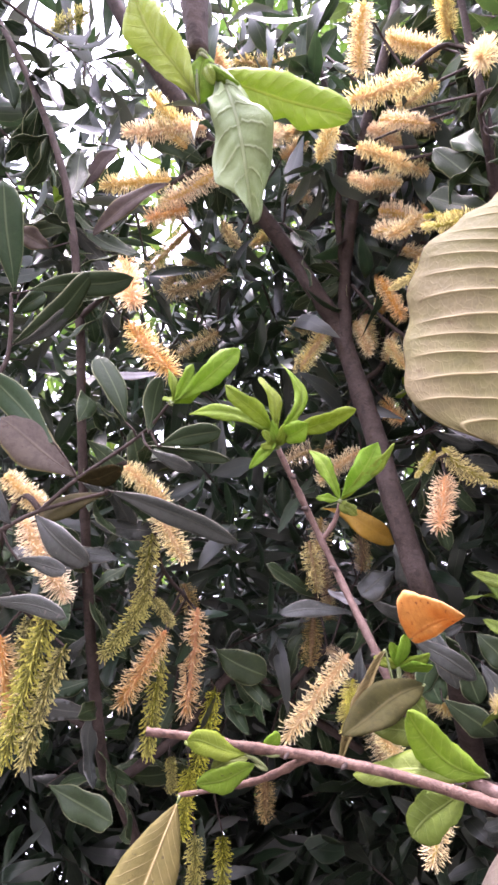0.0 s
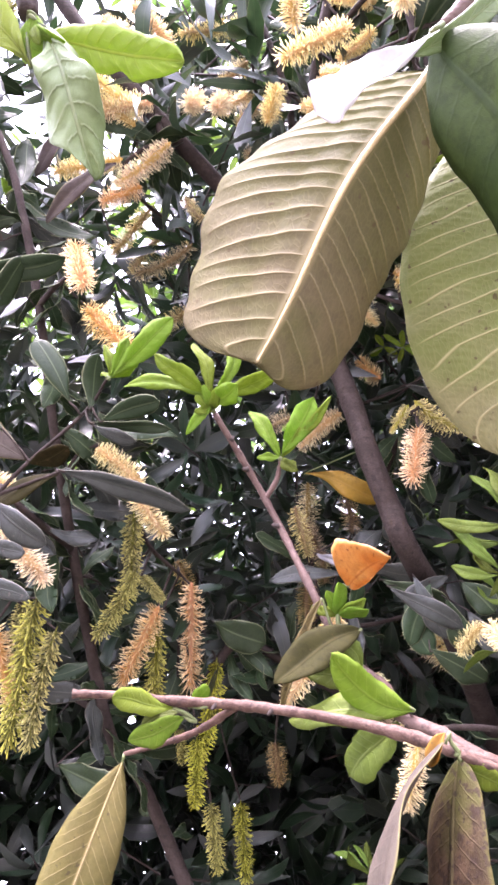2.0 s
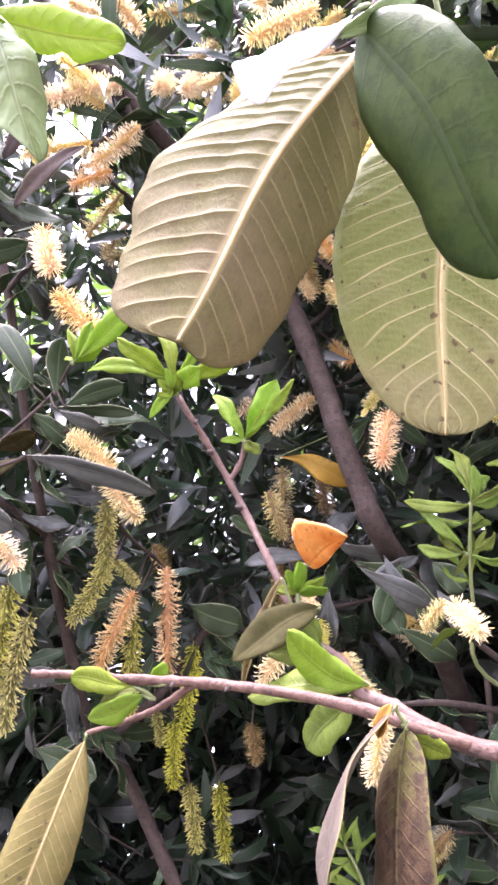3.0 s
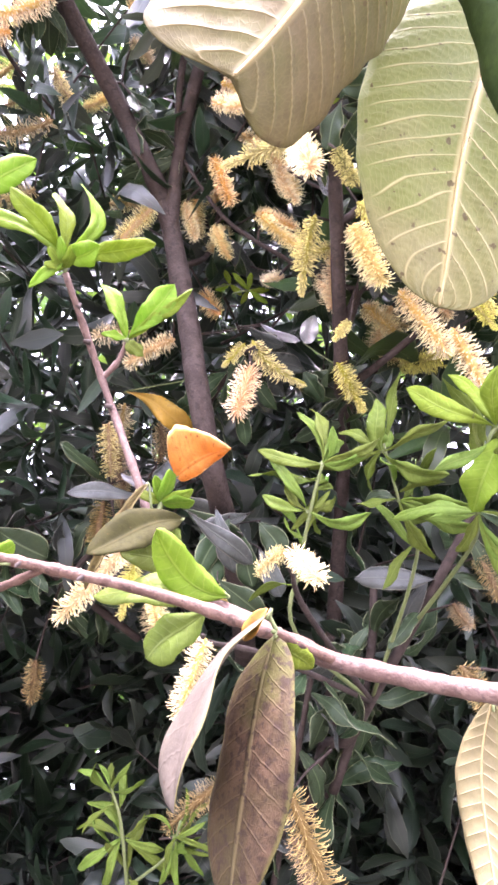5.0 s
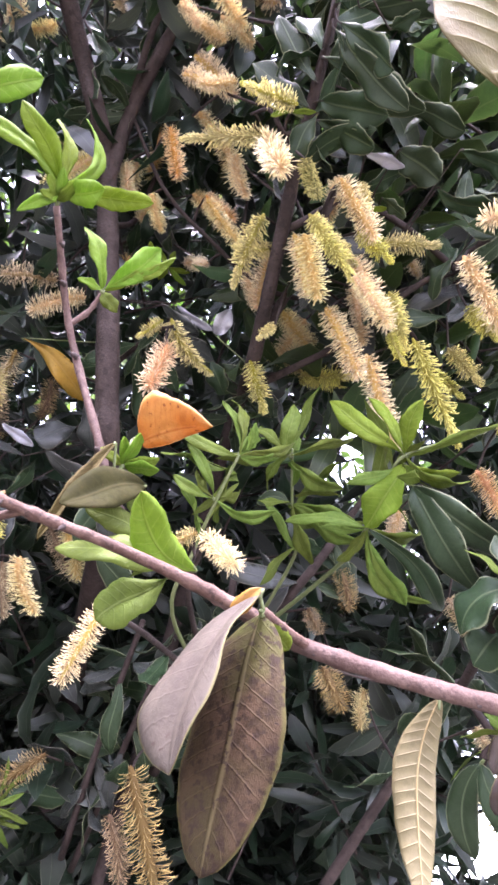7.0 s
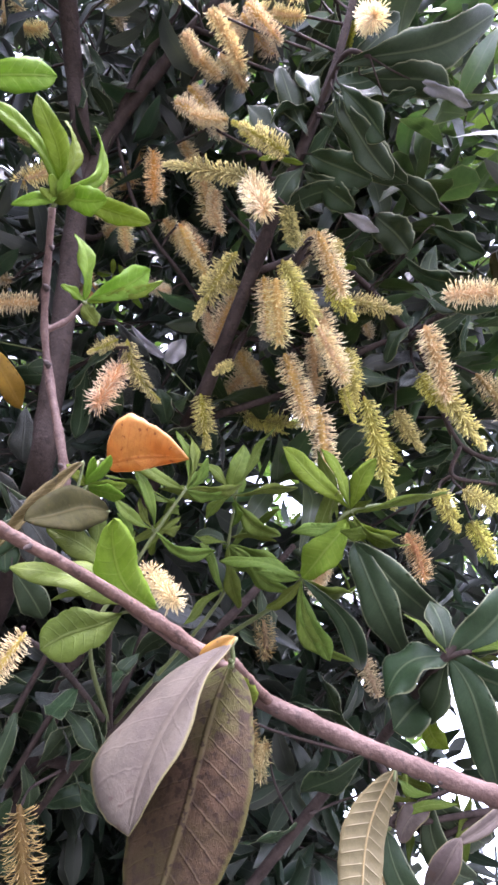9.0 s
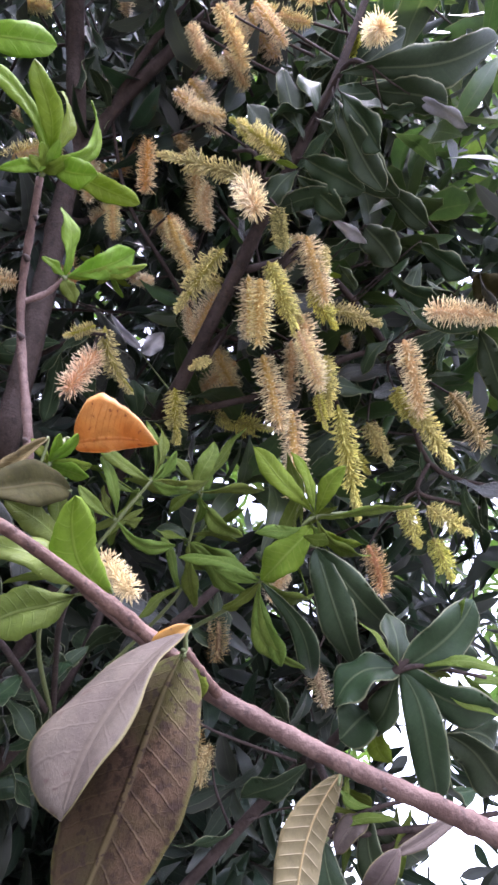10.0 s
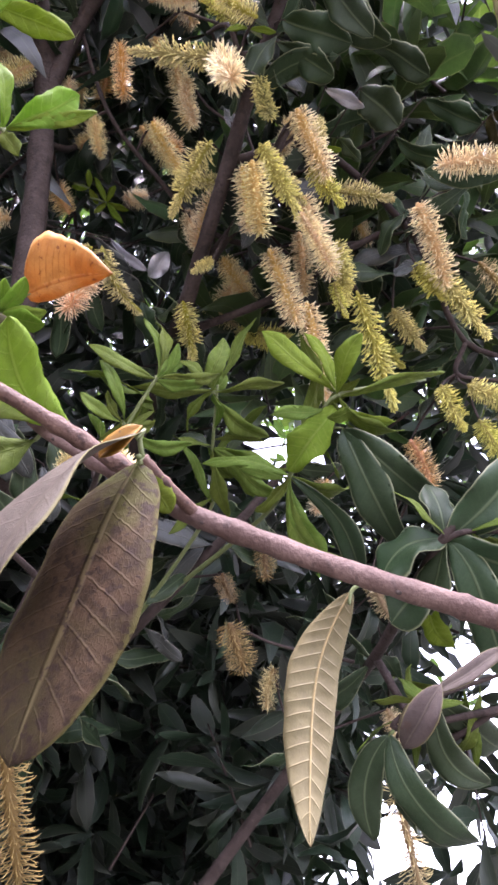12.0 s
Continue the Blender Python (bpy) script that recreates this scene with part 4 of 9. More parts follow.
leaf(branch, (0.0111, 0.3989, 1.8485), (-0.0063, 0.3956, 1.8492), 0.0071, (0.1645, -0.9343, -0.3161), "young", shape='lance', fold=0.35, wave=0.16, curl=-0.12, petiole=(0.0111, 0.4001, 1.8473))
leaf(branch, (0.0111, 0.3989, 1.8485), (0.0222, 0.3991, 1.8352), 0.0106, (-0.5559, -0.6847, -0.4714), "green", shape='lance', fold=0.35, wave=0.16, curl=-0.12, petiole=(0.0111, 0.4001, 1.8473))

top = thing("hanging_twig", (-0.0540, 0.0581, 1.8976), "brown twig tip with pale yellow-green leaves", "twig")
stem(top, "stem", [(-0.0583, 0.0533, 1.9171), (-0.0535, 0.0681, 1.8868), (-0.0503, 0.0784, 1.8611), (-0.0481, 0.0888, 1.8426)], [0.0058, 0.0056, 0.0054, 0.004], "trunk", "brown stem", sides=10, nodes=0.1, per=6)
leaf(top, (-0.0447, 0.0884, 1.8406), (-0.0475, 0.1005, 1.8224), 0.0147, (-0.0720, -0.8356, -0.5446), "young", shape='round', petiole=(-0.0481, 0.0888, 1.8426))
leaf(top, (-0.0475, 0.1010, 1.8219), (-0.0737, 0.0696, 1.8594), 0.0199, (-0.2681, -0.6386, -0.7213), "lemon", "yellow-green leaf lit through", shape='oblong', bend=0.05, fold=0.3, rows=40, cols=12, ribs=9, rib_depth=0.0014, jitter=0.35, ragged=0.03, wave=0.12, petiole=(-0.0481, 0.0888, 1.8426))
leaf(top, (-0.0426, 0.0909, 1.8368), (-0.0288, 0.1206, 1.7767), 0.0235, (-0.1801, -0.8648, -0.4688), "pale", "pale curled green leaf with white veins", shape='oblong', bend=0.06, fold=0.3, rows=40, cols=14, ribs=8, rib_depth=0.0018, jitter=0.35, ragged=0.04, wave=0.3, curl=-0.16, bow=-0.07, twist=0.9, petiole=(-0.0481, 0.0888, 1.8426))
leaf(top, (-0.0403, 0.0955, 1.8335), (0.0143, 0.1096, 1.8213), 0.0193, (-0.1013, -0.4012, -0.9104), "lemon", "bright yellow-green leaf with a notched edge", shape='strap', bend=0.03, fold=0.2, rows=44, cols=12, ribs=10, rib_depth=0.0013, jitter=0.35, ragged=0.025, notch=0.4, petiole=(-0.0481, 0.0888, 1.8426))
leaf(top, (-0.0443, 0.0909, 1.8335), (-0.0354, 0.0920, 1.8218), 0.0050, (-0.6656, -0.4938, -0.5596), "young", shape='round', bend=0.15)
leaf(top, (-0.0443, 0.0909, 1.8335), (-0.0398, 0.0931, 1.8198), 0.0050, (-0.4211, -0.8627, -0.2802), "young", shape='round', bend=0.15)
leaf(top, (-0.0443, 0.0909, 1.8335), (-0.0299, 0.0940, 1.8205), 0.0050, (-0.5510, -0.4254, -0.7179), "young", shape='round', bend=0.15)

bigs = thing("broad_leaved_branch", (0.1512, 0.0852, 1.8071), "shrub branch with broad ribbed olive leaves", "branch")
stem(bigs, "stem", [(0.2196, 0.0692, 1.8883), (0.1671, 0.0846, 1.8269), (0.1274, 0.0924, 1.7963), (0.1079, 0.0996, 1.7772)], [0.0048, 0.0042, 0.0034, 0.0024], "twig", "", sides=8, nodes=0.15, per=6)
leaf(bigs, (0.1010, 0.1030, 1.7580), (0.0434, 0.1192, 1.6502), 0.0700, (0.3427, -0.8459, -0.4086), "broad", "broad ribbed olive leaf seen from below", shape='slab', bend=0.02, fold=0.0, rows=204, cols=28, ribs=17, rib_slant=0.08, rib_power=5.0, rib_depth=-0.0008, rib=0.0012, wave=0.02, life=0.05, halves=((0.6, 0.78, -0.2), (-0.88, -0.12, 0.45)), lop=0.81, lop2=1.14, jitter=0.3, ragged=0.018, petiole=(0.1079, 0.0996, 1.7772))
leaf(bigs, (0.1331, 0.1238, 1.7678), (0.1128, 0.1750, 1.6555), 0.0690, (0.1266, -0.8712, -0.4743), "sage", "broad speckled olive leaf seen from below", shape='wedge', bend=0.03, fold=0.12, rows=216, cols=24, ribs=18, rib_power=3.5, rib_depth=-0.001, rib=0.0009, wave=0.012, life=0.05, jitter=0.3, ragged=0.008, petiole=(0.1274, 0.0924, 1.7963))
leaf(bigs, (0.1010, 0.0915, 1.7492), (0.1315, 0.1263, 1.6679), 0.0413, (-0.7728, -0.4240, -0.4721), "deep", "dark green leaf seen from above", shape='strap', bend=0.05, fold=0.2, rows=40, cols=12, petiole=(0.1079, 0.0996, 1.7772))
leaf(bigs, (0.0997, 0.0830, 1.7369), (0.0640, 0.0939, 1.7224), 0.0165, (0.25, -0.85, -0.45), "white", "folded leaf end with sky sheen put into its white", shape='fan', fold=0.75, bend=-0.05, wave=0.2, life=0.1, ragged=0.05, rows=30, cols=12, petiole=(0.1079, 0.0996, 1.7772))
leaf(bigs, (0.0926, 0.0910, 1.7412), (0.1366, 0.0851, 1.7736), 0.0089, (0.5571, -0.2256, -0.7992), "pale", "narrow pale green leaf seen edge-on", shape='strap', fold=0.5, bend=0.05, rows=20, petiole=(0.1079, 0.0996, 1.7772))

sprig = thing("leafy_sprig", (-0.2759, 0.4266, 1.8302), "woody sprig with dark grey-green oblong leaves", "sprig")
stem(sprig, "stem", [(-0.3091, 0.4314, 1.8120), (-0.2579, 0.4223, 1.8380), (-0.2284, 0.4184, 1.8545), (-0.1755, 0.4172, 1.8721)], [0.0022, 0.002, 0.0017, 0.0014], "trunk", "", sides=8, nodes=0.0, per=6)
stem(sprig, "twig", [(-0.2284, 0.4184, 1.8545), (-0.2004, 0.4081, 1.8779), (-0.1448, 0.3812, 1.9017), (-0.1187, 0.3563, 1.9109)], [0.0018, 0.0016, 0.0014, 0.0011], "trunk", "", sides=8, nodes=0.0, per=6)
leaf(sprig, (-0.1764, 0.4159, 1.8734), (-0.0689, 0.4496, 1.8469), 0.0290, (-0.1022, -0.3925, -0.9140), "grey", shape='oblong', bend=-0.034463326022713875, fold=0.4188587965724818, stalk='trunk', petiole=(-0.1759, 0.4172, 1.8720))
leaf(sprig, (-0.1279, 0.3776, 1.8861), (-0.0782, 0.3703, 1.8948), 0.0204, (0.0968, -0.4246, -0.9002), "dark", shape='oblong', bend=-0.03779721305617549, fold=0.34698100818644667, stalk='trunk', petiole=(-0.1375, 0.3743, 1.9043))
leaf(sprig, (-0.1369, 0.3740, 1.8960), (-0.1284, 0.3518, 1.9367), 0.0207, (0.6637, -0.5900, -0.4598), "dark", shape='oblong', bend=-0.03972812279195684, fold=0.10070994488101387, stalk='trunk', petiole=(-0.1385, 0.3752, 1.9040))
leaf(sprig, (-0.1559, 0.3741, 1.9077), (-0.1820, 0.3418, 1.9536), 0.0241, (0.5999, -0.7741, -0.2023), "dark", shape='oblong', bend=0.07942475915588515, fold=0.18378255299804716, stalk='trunk', petiole=(-0.1484, 0.3829, 1.9002))
leaf(sprig, (-0.1379, 0.3804, 1.8888), (-0.0708, 0.3851, 1.8799), 0.0137, (-0.1165, -0.1794, -0.9769), "dark", shape='oblong', bend=-0.025523012924042833, fold=0.49296844353037017, stalk='trunk', petiole=(-0.1433, 0.3797, 1.9023))
leaf(sprig, (-0.1357, 0.3821, 1.8873), (-0.1002, 0.3888, 1.8710), 0.0149, (-0.3467, -0.3150, -0.8835), "grey", shape='oblong', bend=0.0795852424698883, fold=0.21572206709877062, stalk='trunk', petiole=(-0.1433, 0.3797, 1.9023))
leaf(sprig, (-0.2004, 0.4081, 1.8779), (-0.1609, 0.3973, 1.8814), 0.0237, (0.0649, -0.0821, -0.9945), "dull", shape='oblong', bend=0.09383647823201338, fold=0.31568938754832426, stalk='trunk', petiole=(-0.2004, 0.4081, 1.8779))
leaf(sprig, (-0.1756, 0.4181, 1.8711), (-0.2351, 0.4250, 1.8537), 0.0259, (-0.1204, -0.9925, 0.0233), "dull", shape='oblong', bend=0.04845287636009478, fold=0.18191180581351715, stalk='trunk', petiole=(-0.1759, 0.4172, 1.8720))
leaf(sprig, (-0.2329, 0.4195, 1.8526), (-0.1867, 0.4471, 1.8226), 0.0289, (0.0043, -0.7394, -0.6733), "grey", shape='oblong', bend=0.09055616017407986, fold=0.37625677644276334, stalk='trunk', petiole=(-0.2327, 0.4190, 1.8521))
leaf(sprig, (-0.2488, 0.4201, 1.8419), (-0.2789, 0.3852, 1.8602), 0.0285, (0.6595, -0.7048, -0.2613), "grey", shape='oblong', bend=0.09465028997075128, fold=0.45749667103059144, stalk='trunk', petiole=(-0.2492, 0.4211, 1.8428))
leaf(sprig, (-0.2448, 0.4387, 1.8222), (-0.2037, 0.4448, 1.8148), 0.0155, (-0.0672, -0.5499, -0.8325), "grey", shape='oblong', bend=-0.012193776343381153, fold=0.24447597388895367, stalk='trunk', petiole=(-0.2563, 0.4220, 1.8389))
leaf(sprig, (-0.2721, 0.4574, 1.7972), (-0.2033, 0.4689, 1.7884), 0.0176, (-0.0053, -0.5812, -0.8138), "grey", shape='oblong', bend=-0.0334470308592407, fold=0.158280763816273, stalk='trunk', petiole=(-0.2898, 0.4279, 1.8218))
leaf(sprig, (-0.2160, 0.3881, 1.8973), (-0.2649, 0.3381, 1.9290), 0.0266, (0.5582, -0.7590, -0.3352), "dark", shape='oblong', bend=-0.0495776458598918, fold=0.220543640307785, stalk='trunk', petiole=(-0.1987, 0.4073, 1.8787))
leaf(sprig, (-0.2004, 0.4066, 1.8796), (-0.2565, 0.3632, 1.9029), 0.0420, (0.5698, -0.8103, -0.1370), "mauve", shape='oblong', bend=0.03649759958522471, fold=0.1013532477497427, stalk='trunk', petiole=(-0.1994, 0.4076, 1.8784))
leaf(sprig, (-0.1158, 0.3545, 1.9089), (-0.0640, 0.3393, 1.9536), 0.0215, (0.4203, -0.5903, -0.6891), "young", shape='spat', fold=0.35, wave=0.1, bend=0.1, petiole=(-0.1187, 0.3563, 1.9109))
leaf(sprig, (-0.1158, 0.3545, 1.9089), (-0.1018, 0.3439, 1.9423), 0.0131, (0.6397, -0.6131, -0.4636), "young", shape='spat', fold=0.35, wave=0.1, bend=0.1, petiole=(-0.1187, 0.3563, 1.9109))
leaf(sprig, (-0.1158, 0.3545, 1.9089), (-0.1205, 0.3443, 1.9388), 0.0104, (0.7572, -0.6451, -0.1026), "young", shape='spat', fold=0.35, wave=0.1, bend=0.1, petiole=(-0.1187, 0.3563, 1.9109))
leaf(sprig, (-0.1158, 0.3545, 1.9089), (-0.1218, 0.3601, 1.9212), 0.0103, (-0.1142, -0.9228, 0.3680), "young", shape='spat', fold=0.35, wave=0.1, bend=0.1, petiole=(-0.1187, 0.3563, 1.9109))
leaf(sprig, (-0.1158, 0.3545, 1.9089), (-0.0964, 0.3580, 1.9278), 0.0110, (0.6819, 0.1034, -0.7241), "young", shape='spat', fold=0.35, wave=0.1, bend=0.1, petiole=(-0.1187, 0.3563, 1.9109))

sprigb = thing("leafy_sprig", (-0.2791, 0.3544, 1.9237), "leafy sprig tip with broad dark green oblong leaves", "sprig")
stem(sprigb, "stem", [(-0.3023, 0.3708, 1.9019), (-0.2629, 0.3469, 1.9421), (-0.2565, 0.3320, 1.9669), (-0.2572, 0.3098, 1.9986)], [0.0022, 0.002, 0.0017, 0.0013], "trunk", "", sides=8, nodes=0.0, per=6)
leaf(sprigb, (-0.2549, 0.3100, 1.9988), (-0.2582, 0.2395, 2.0531), 0.0307, (0.6989, -0.4566, -0.5505), "dark", shape='oblong', bend=0.05813145244119987, fold=0.23447421540696628, stalk='trunk', petiole=(-0.2572, 0.3098, 1.9986))
leaf(sprigb, (-0.2453, 0.3123, 2.0053), (-0.1564, 0.3126, 2.0198), 0.0256, (0.1539, -0.3027, -0.9406), "dark", shape='oblong', bend=0.010294531108406745, fold=0.35462951866176773, stalk='trunk', petiole=(-0.2572, 0.3098, 1.9986))
leaf(sprigb, (-0.2556, 0.3359, 1.9628), (-0.1891, 0.3034, 2.0169), 0.0249, (0.6033, -0.0841, -0.7930), "dark", shape='oblong', bend=0.03249687426190507, fold=0.228948276461611, stalk='trunk', petiole=(-0.2576, 0.3346, 1.9626))
leaf(sprigb, (-0.2556, 0.3359, 1.9628), (-0.2054, 0.3272, 1.9956), 0.0160, (0.5554, 0.0924, -0.8264), "grey", shape='oblong', bend=0.03255839021079231, fold=0.3261672835352273, stalk='trunk', petiole=(-0.2576, 0.3346, 1.9626))
leaf(sprigb, (-0.2575, 0.3224, 1.9847), (-0.2392, 0.3264, 2.0207), 0.0188, (0.8837, 0.0893, -0.4595), "dark", shape='oblong', bend=-0.022589879160347305, fold=0.3937748907860588, stalk='trunk', petiole=(-0.2569, 0.3205, 1.9833))

tree = thing("flowering_tree", (0.2200, 0.9500, 0.0000), "multi-stemmed tree with purplish-brown bark and dense dark foliage", "tree")
stem(tree, "trunk", [(0.3400, 1.7500, -0.0300), (0.3300, 1.6500, 0.7000), (0.2900, 1.4000, 1.3000), (0.2500, 1.2500, 1.8000), (0.1800, 0.9500, 1.9300), (0.1152, 0.7400, 1.9698), (0.1022, 0.7195, 2.0125), (0.0834, 0.6894, 2.0766), (0.0702, 0.6802, 2.1547), (0.0491, 0.6589, 2.2417), (0.0224, 0.6293, 2.3368), (-0.0095, 0.5903, 2.3743), (-0.0595, 0.5549, 2.4570), (-0.1924, 0.3936, 2.5519), (-0.3105, 0.2878, 2.7228), (-0.4872, 0.1193, 3.1019)], [0.04, 0.036, 0.028, 0.019, 0.0158, 0.015, 0.0145, 0.0143, 0.014, 0.0138, 0.0135, 0.0125, 0.012, 0.0115, 0.01, 0.007], "trunk", "dark purplish-brown stem", sides=12, nodes=0.06, per=6)
stem(tree, "limb", [(0.0330, 0.6480, 2.2900), (0.0320, 0.5820, 2.3900), (0.0465, 0.4950, 2.4600), (0.0663, 0.4201, 2.5360), (0.1022, 0.3438, 2.6554), (0.1510, 0.2554, 2.9097)], [0.0105, 0.0092, 0.0088, 0.0084, 0.0075, 0.005], "trunk", "", sides=10, nodes=0.0, per=6)
stem(tree, "limb", [(0.0320, 0.5850, 2.3860), (0.0240, 0.5200, 2.4500), (0.0266, 0.4417, 2.5356), (-0.0043, 0.3743, 2.6789)], [0.006, 0.005, 0.005, 0.004], "trunk", "", sides=8, nodes=0.0, per=6)
stem(tree, "limb", [(0.3300, 1.6500, 0.7500), (0.3600, 1.4500, 1.3000), (0.3345, 0.8941, 2.1138), (0.2688, 0.6829, 2.0910), (0.2413, 0.5907, 2.1175), (0.2169, 0.5030, 2.1685), (0.1996, 0.4392, 2.2080), (0.1878, 0.3831, 2.2520), (0.1816, 0.3292, 2.3206), (0.1687, 0.2762, 2.4089), (0.1539, 0.2078, 2.5588)], [0.022, 0.016, 0.011, 0.0098, 0.009, 0.0083, 0.0074, 0.0062, 0.0054, 0.0045, 0.0035], "trunk", "", sides=10, nodes=0.0, per=6)
stem(tree, "limb", [(0.2757, 0.6794, 2.0889), (0.3198, 0.6232, 2.1059), (0.3523, 0.5551, 2.1114), (0.3849, 0.4913, 2.1441), (0.4594, 0.4047, 2.1961)], [0.006, 0.005, 0.0045, 0.004, 0.003], "trunk", "", sides=8, nodes=0.0, per=6)
stem(tree, "limb", [(0.2519, 0.6022, 2.1145), (0.2631, 0.5692, 2.1511), (0.2724, 0.5411, 2.1693), (0.2613, 0.5006, 2.1678)], [0.007, 0.006, 0.005, 0.004], "trunk", "", sides=8, nodes=0.0, per=6)
stem(tree, "limb", [(0.3300, 1.6500, 0.7000), (0.0000, 1.4000, 1.2000), (-0.3044, 1.1345, 1.7962), (-0.3022, 0.9493, 1.8204), (-0.3000, 0.7944, 1.9158), (-0.2910, 0.6646, 1.9998), (-0.2867, 0.5623, 2.0827), (-0.2868, 0.4808, 2.1720), (-0.3004, 0.4180, 2.2684), (-0.3202, 0.3701, 2.3475), (-0.3702, 0.3149, 2.4593), (-0.4358, 0.2659, 2.5767), (-0.5483, 0.2076, 2.7711)], [0.022, 0.017, 0.0098, 0.0085, 0.0072, 0.0062, 0.0056, 0.0053, 0.005, 0.0047, 0.0044, 0.004, 0.003], "trunk", "", sides=10, nodes=0.0, per=6)
stem(tree, "limb", [(-0.3129, 0.9175, 1.8534), (-0.3809, 0.9055, 1.8851), (-0.4738, 0.9304, 1.9171)], [0.006, 0.005, 0.004], "trunk", "", sides=8, nodes=0.0, per=6)
stem(tree, "limb", [(-0.3086, 1.0018, 1.8066), (-0.2063, 0.9940, 1.8919), (-0.1345, 0.9649, 1.9655), (-0.0528, 1.0163, 1.9377), (0.0480, 1.1025, 1.9047)], [0.007, 0.0075, 0.0075, 0.007, 0.006], "trunk", "", sides=8, nodes=0.0, per=6)
stem(tree, "limb", [(0.3300, 1.6000, 0.9000), (0.3031, 1.0942, 1.6554), (0.3338, 0.9541, 1.7414), (0.3749, 0.8206, 1.8318), (0.4012, 0.7286, 1.8908), (0.4433, 0.6795, 1.9724)], [0.012, 0.0085, 0.0075, 0.0068, 0.006, 0.004], "trunk", "slender grey stem", sides=8, nodes=0.0, per=6)
stem(tree, "limb", [(0.3243, 1.0345, 1.6866), (0.3384, 0.9384, 1.7622), (0.3458, 0.8823, 1.8379), (0.3457, 0.8492, 1.9140)], [0.007, 0.0065, 0.006, 0.005], "trunk", "", sides=8, nodes=0.0, per=6)
stem(tree, "limb", [(0.3400, 1.5000, 1.0000), (0.5415, 0.7749, 1.6776), (0.4709, 0.5919, 1.7104), (0.4134, 0.4894, 1.7225), (0.3917, 0.4366, 1.7356), (0.3974, 0.4139, 1.7563)], [0.011, 0.0065, 0.0055, 0.0045, 0.004, 0.003], "trunk", "", sides=8, nodes=0.0, per=6)
stem(tree, "limb", [(0.4709, 0.5919, 1.7104), (0.4917, 0.5542, 1.6358), (0.5070, 0.4916, 1.6494), (0.5436, 0.4447, 1.6638)], [0.004, 0.0035, 0.003, 0.0025], "trunk", "", sides=8, nodes=0.0, per=6)
stem(tree, "limb", [(0.2169, 0.5030, 2.1685), (0.3049, 0.4607, 2.2323), (0.4350, 0.4422, 2.1501), (0.5285, 0.4659, 2.0577), (0.6323, 0.4190, 2.0519)], [0.005, 0.0045, 0.004, 0.0035, 0.003], "trunk", "", sides=8, nodes=0.0, per=6)
stem(tree, "limb", [(0.2230, 0.8536, 1.8197), (0.2247, 0.9445, 1.7349), (0.2357, 1.1084, 1.5877)], [0.0035, 0.004, 0.0045], "trunk", "", sides=8, nodes=0.0, per=6)
stem(tree, "limb", [(0.2550, 0.8556, 1.7810), (0.2561, 0.9718, 1.6963), (0.2596, 1.1395, 1.5777)], [0.0035, 0.004, 0.0045], "trunk", "", sides=8, nodes=0.0, per=6)
leaf(tree, (-0.0060, 0.7853, 2.1314), (0.0964, 0.8223, 2.0929), 0.0358, (-0.0289, -0.6807, -0.7320), "amber", "amber drooping leaf", shape='spat', fold=0.4, wave=0.2, twist=1.1, bend=0.12, bow=-0.1, petiole=(0.0892, 0.7768, 2.1626))
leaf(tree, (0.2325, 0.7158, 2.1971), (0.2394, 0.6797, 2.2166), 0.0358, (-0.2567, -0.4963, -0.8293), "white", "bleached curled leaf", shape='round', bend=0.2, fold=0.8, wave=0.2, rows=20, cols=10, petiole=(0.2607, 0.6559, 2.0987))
leaf(tree, (0.0400, 0.8588, 2.0062), (-0.0629, 0.8274, 1.9937), 0.0255, (0.2975, -0.9534, -0.0514), "grey", shape='oblong', bend=0.021829245060217658, fold=0.3374487555728183, wave=0.12, stalk='trunk', life=0.5, petiole=(0.1328, 0.8781, 2.0745))
leaf(tree, (0.0586, 0.8569, 2.0263), (0.1402, 0.8766, 2.0034), 0.0325, (-0.1503, -0.4184, -0.8958), "grey", shape='oblong', bend=0.08759047115105038, fold=0.15451688384463252, wave=0.12, stalk='trunk', life=0.5, petiole=(0.1303, 0.8724, 2.0796))
leaf(tree, (0.0454, 0.8903, 1.9727), (0.0372, 0.9271, 1.9011), 0.0328, (-0.3825, -0.8388, -0.3874), "grey", shape='oblong', bend=0.08301906431843474, fold=0.24154611896046513, wave=0.12, stalk='trunk', life=0.5, petiole=(0.1346, 0.8823, 2.0709))
leaf(tree, (0.0963, 0.8503, 2.0697), (0.0469, 0.8548, 2.0267), 0.0422, (-0.1530, -0.9856, 0.0726), "grey", shape='oblong', bend=0.06628150632454996, fold=0.1522695967048821, wave=0.12, stalk='trunk', life=0.5, petiole=(0.1240, 0.8579, 2.0922))
leaf(tree, (0.1459, 0.7116, 2.2101), (0.2036, 0.7014, 2.1738), 0.0232, (-0.5474, -0.1858, -0.8160), "grey", shape='oblong', bend=0.023738169495915323, fold=0.19522987198776195, wave=0.12, stalk='trunk', life=0.5, petiole=(0.0723, 0.7292, 2.1990))
leaf(tree, (0.1681, 0.7040, 2.2071), (0.2076, 0.7114, 2.1760), 0.0203, (-0.6081, -0.0817, -0.7896), "grey", shape='oblong', bend=0.09641439196729332, fold=0.19913041762825204, wave=0.12, stalk='trunk', life=0.5, petiole=(0.0728, 0.7307, 2.1979))
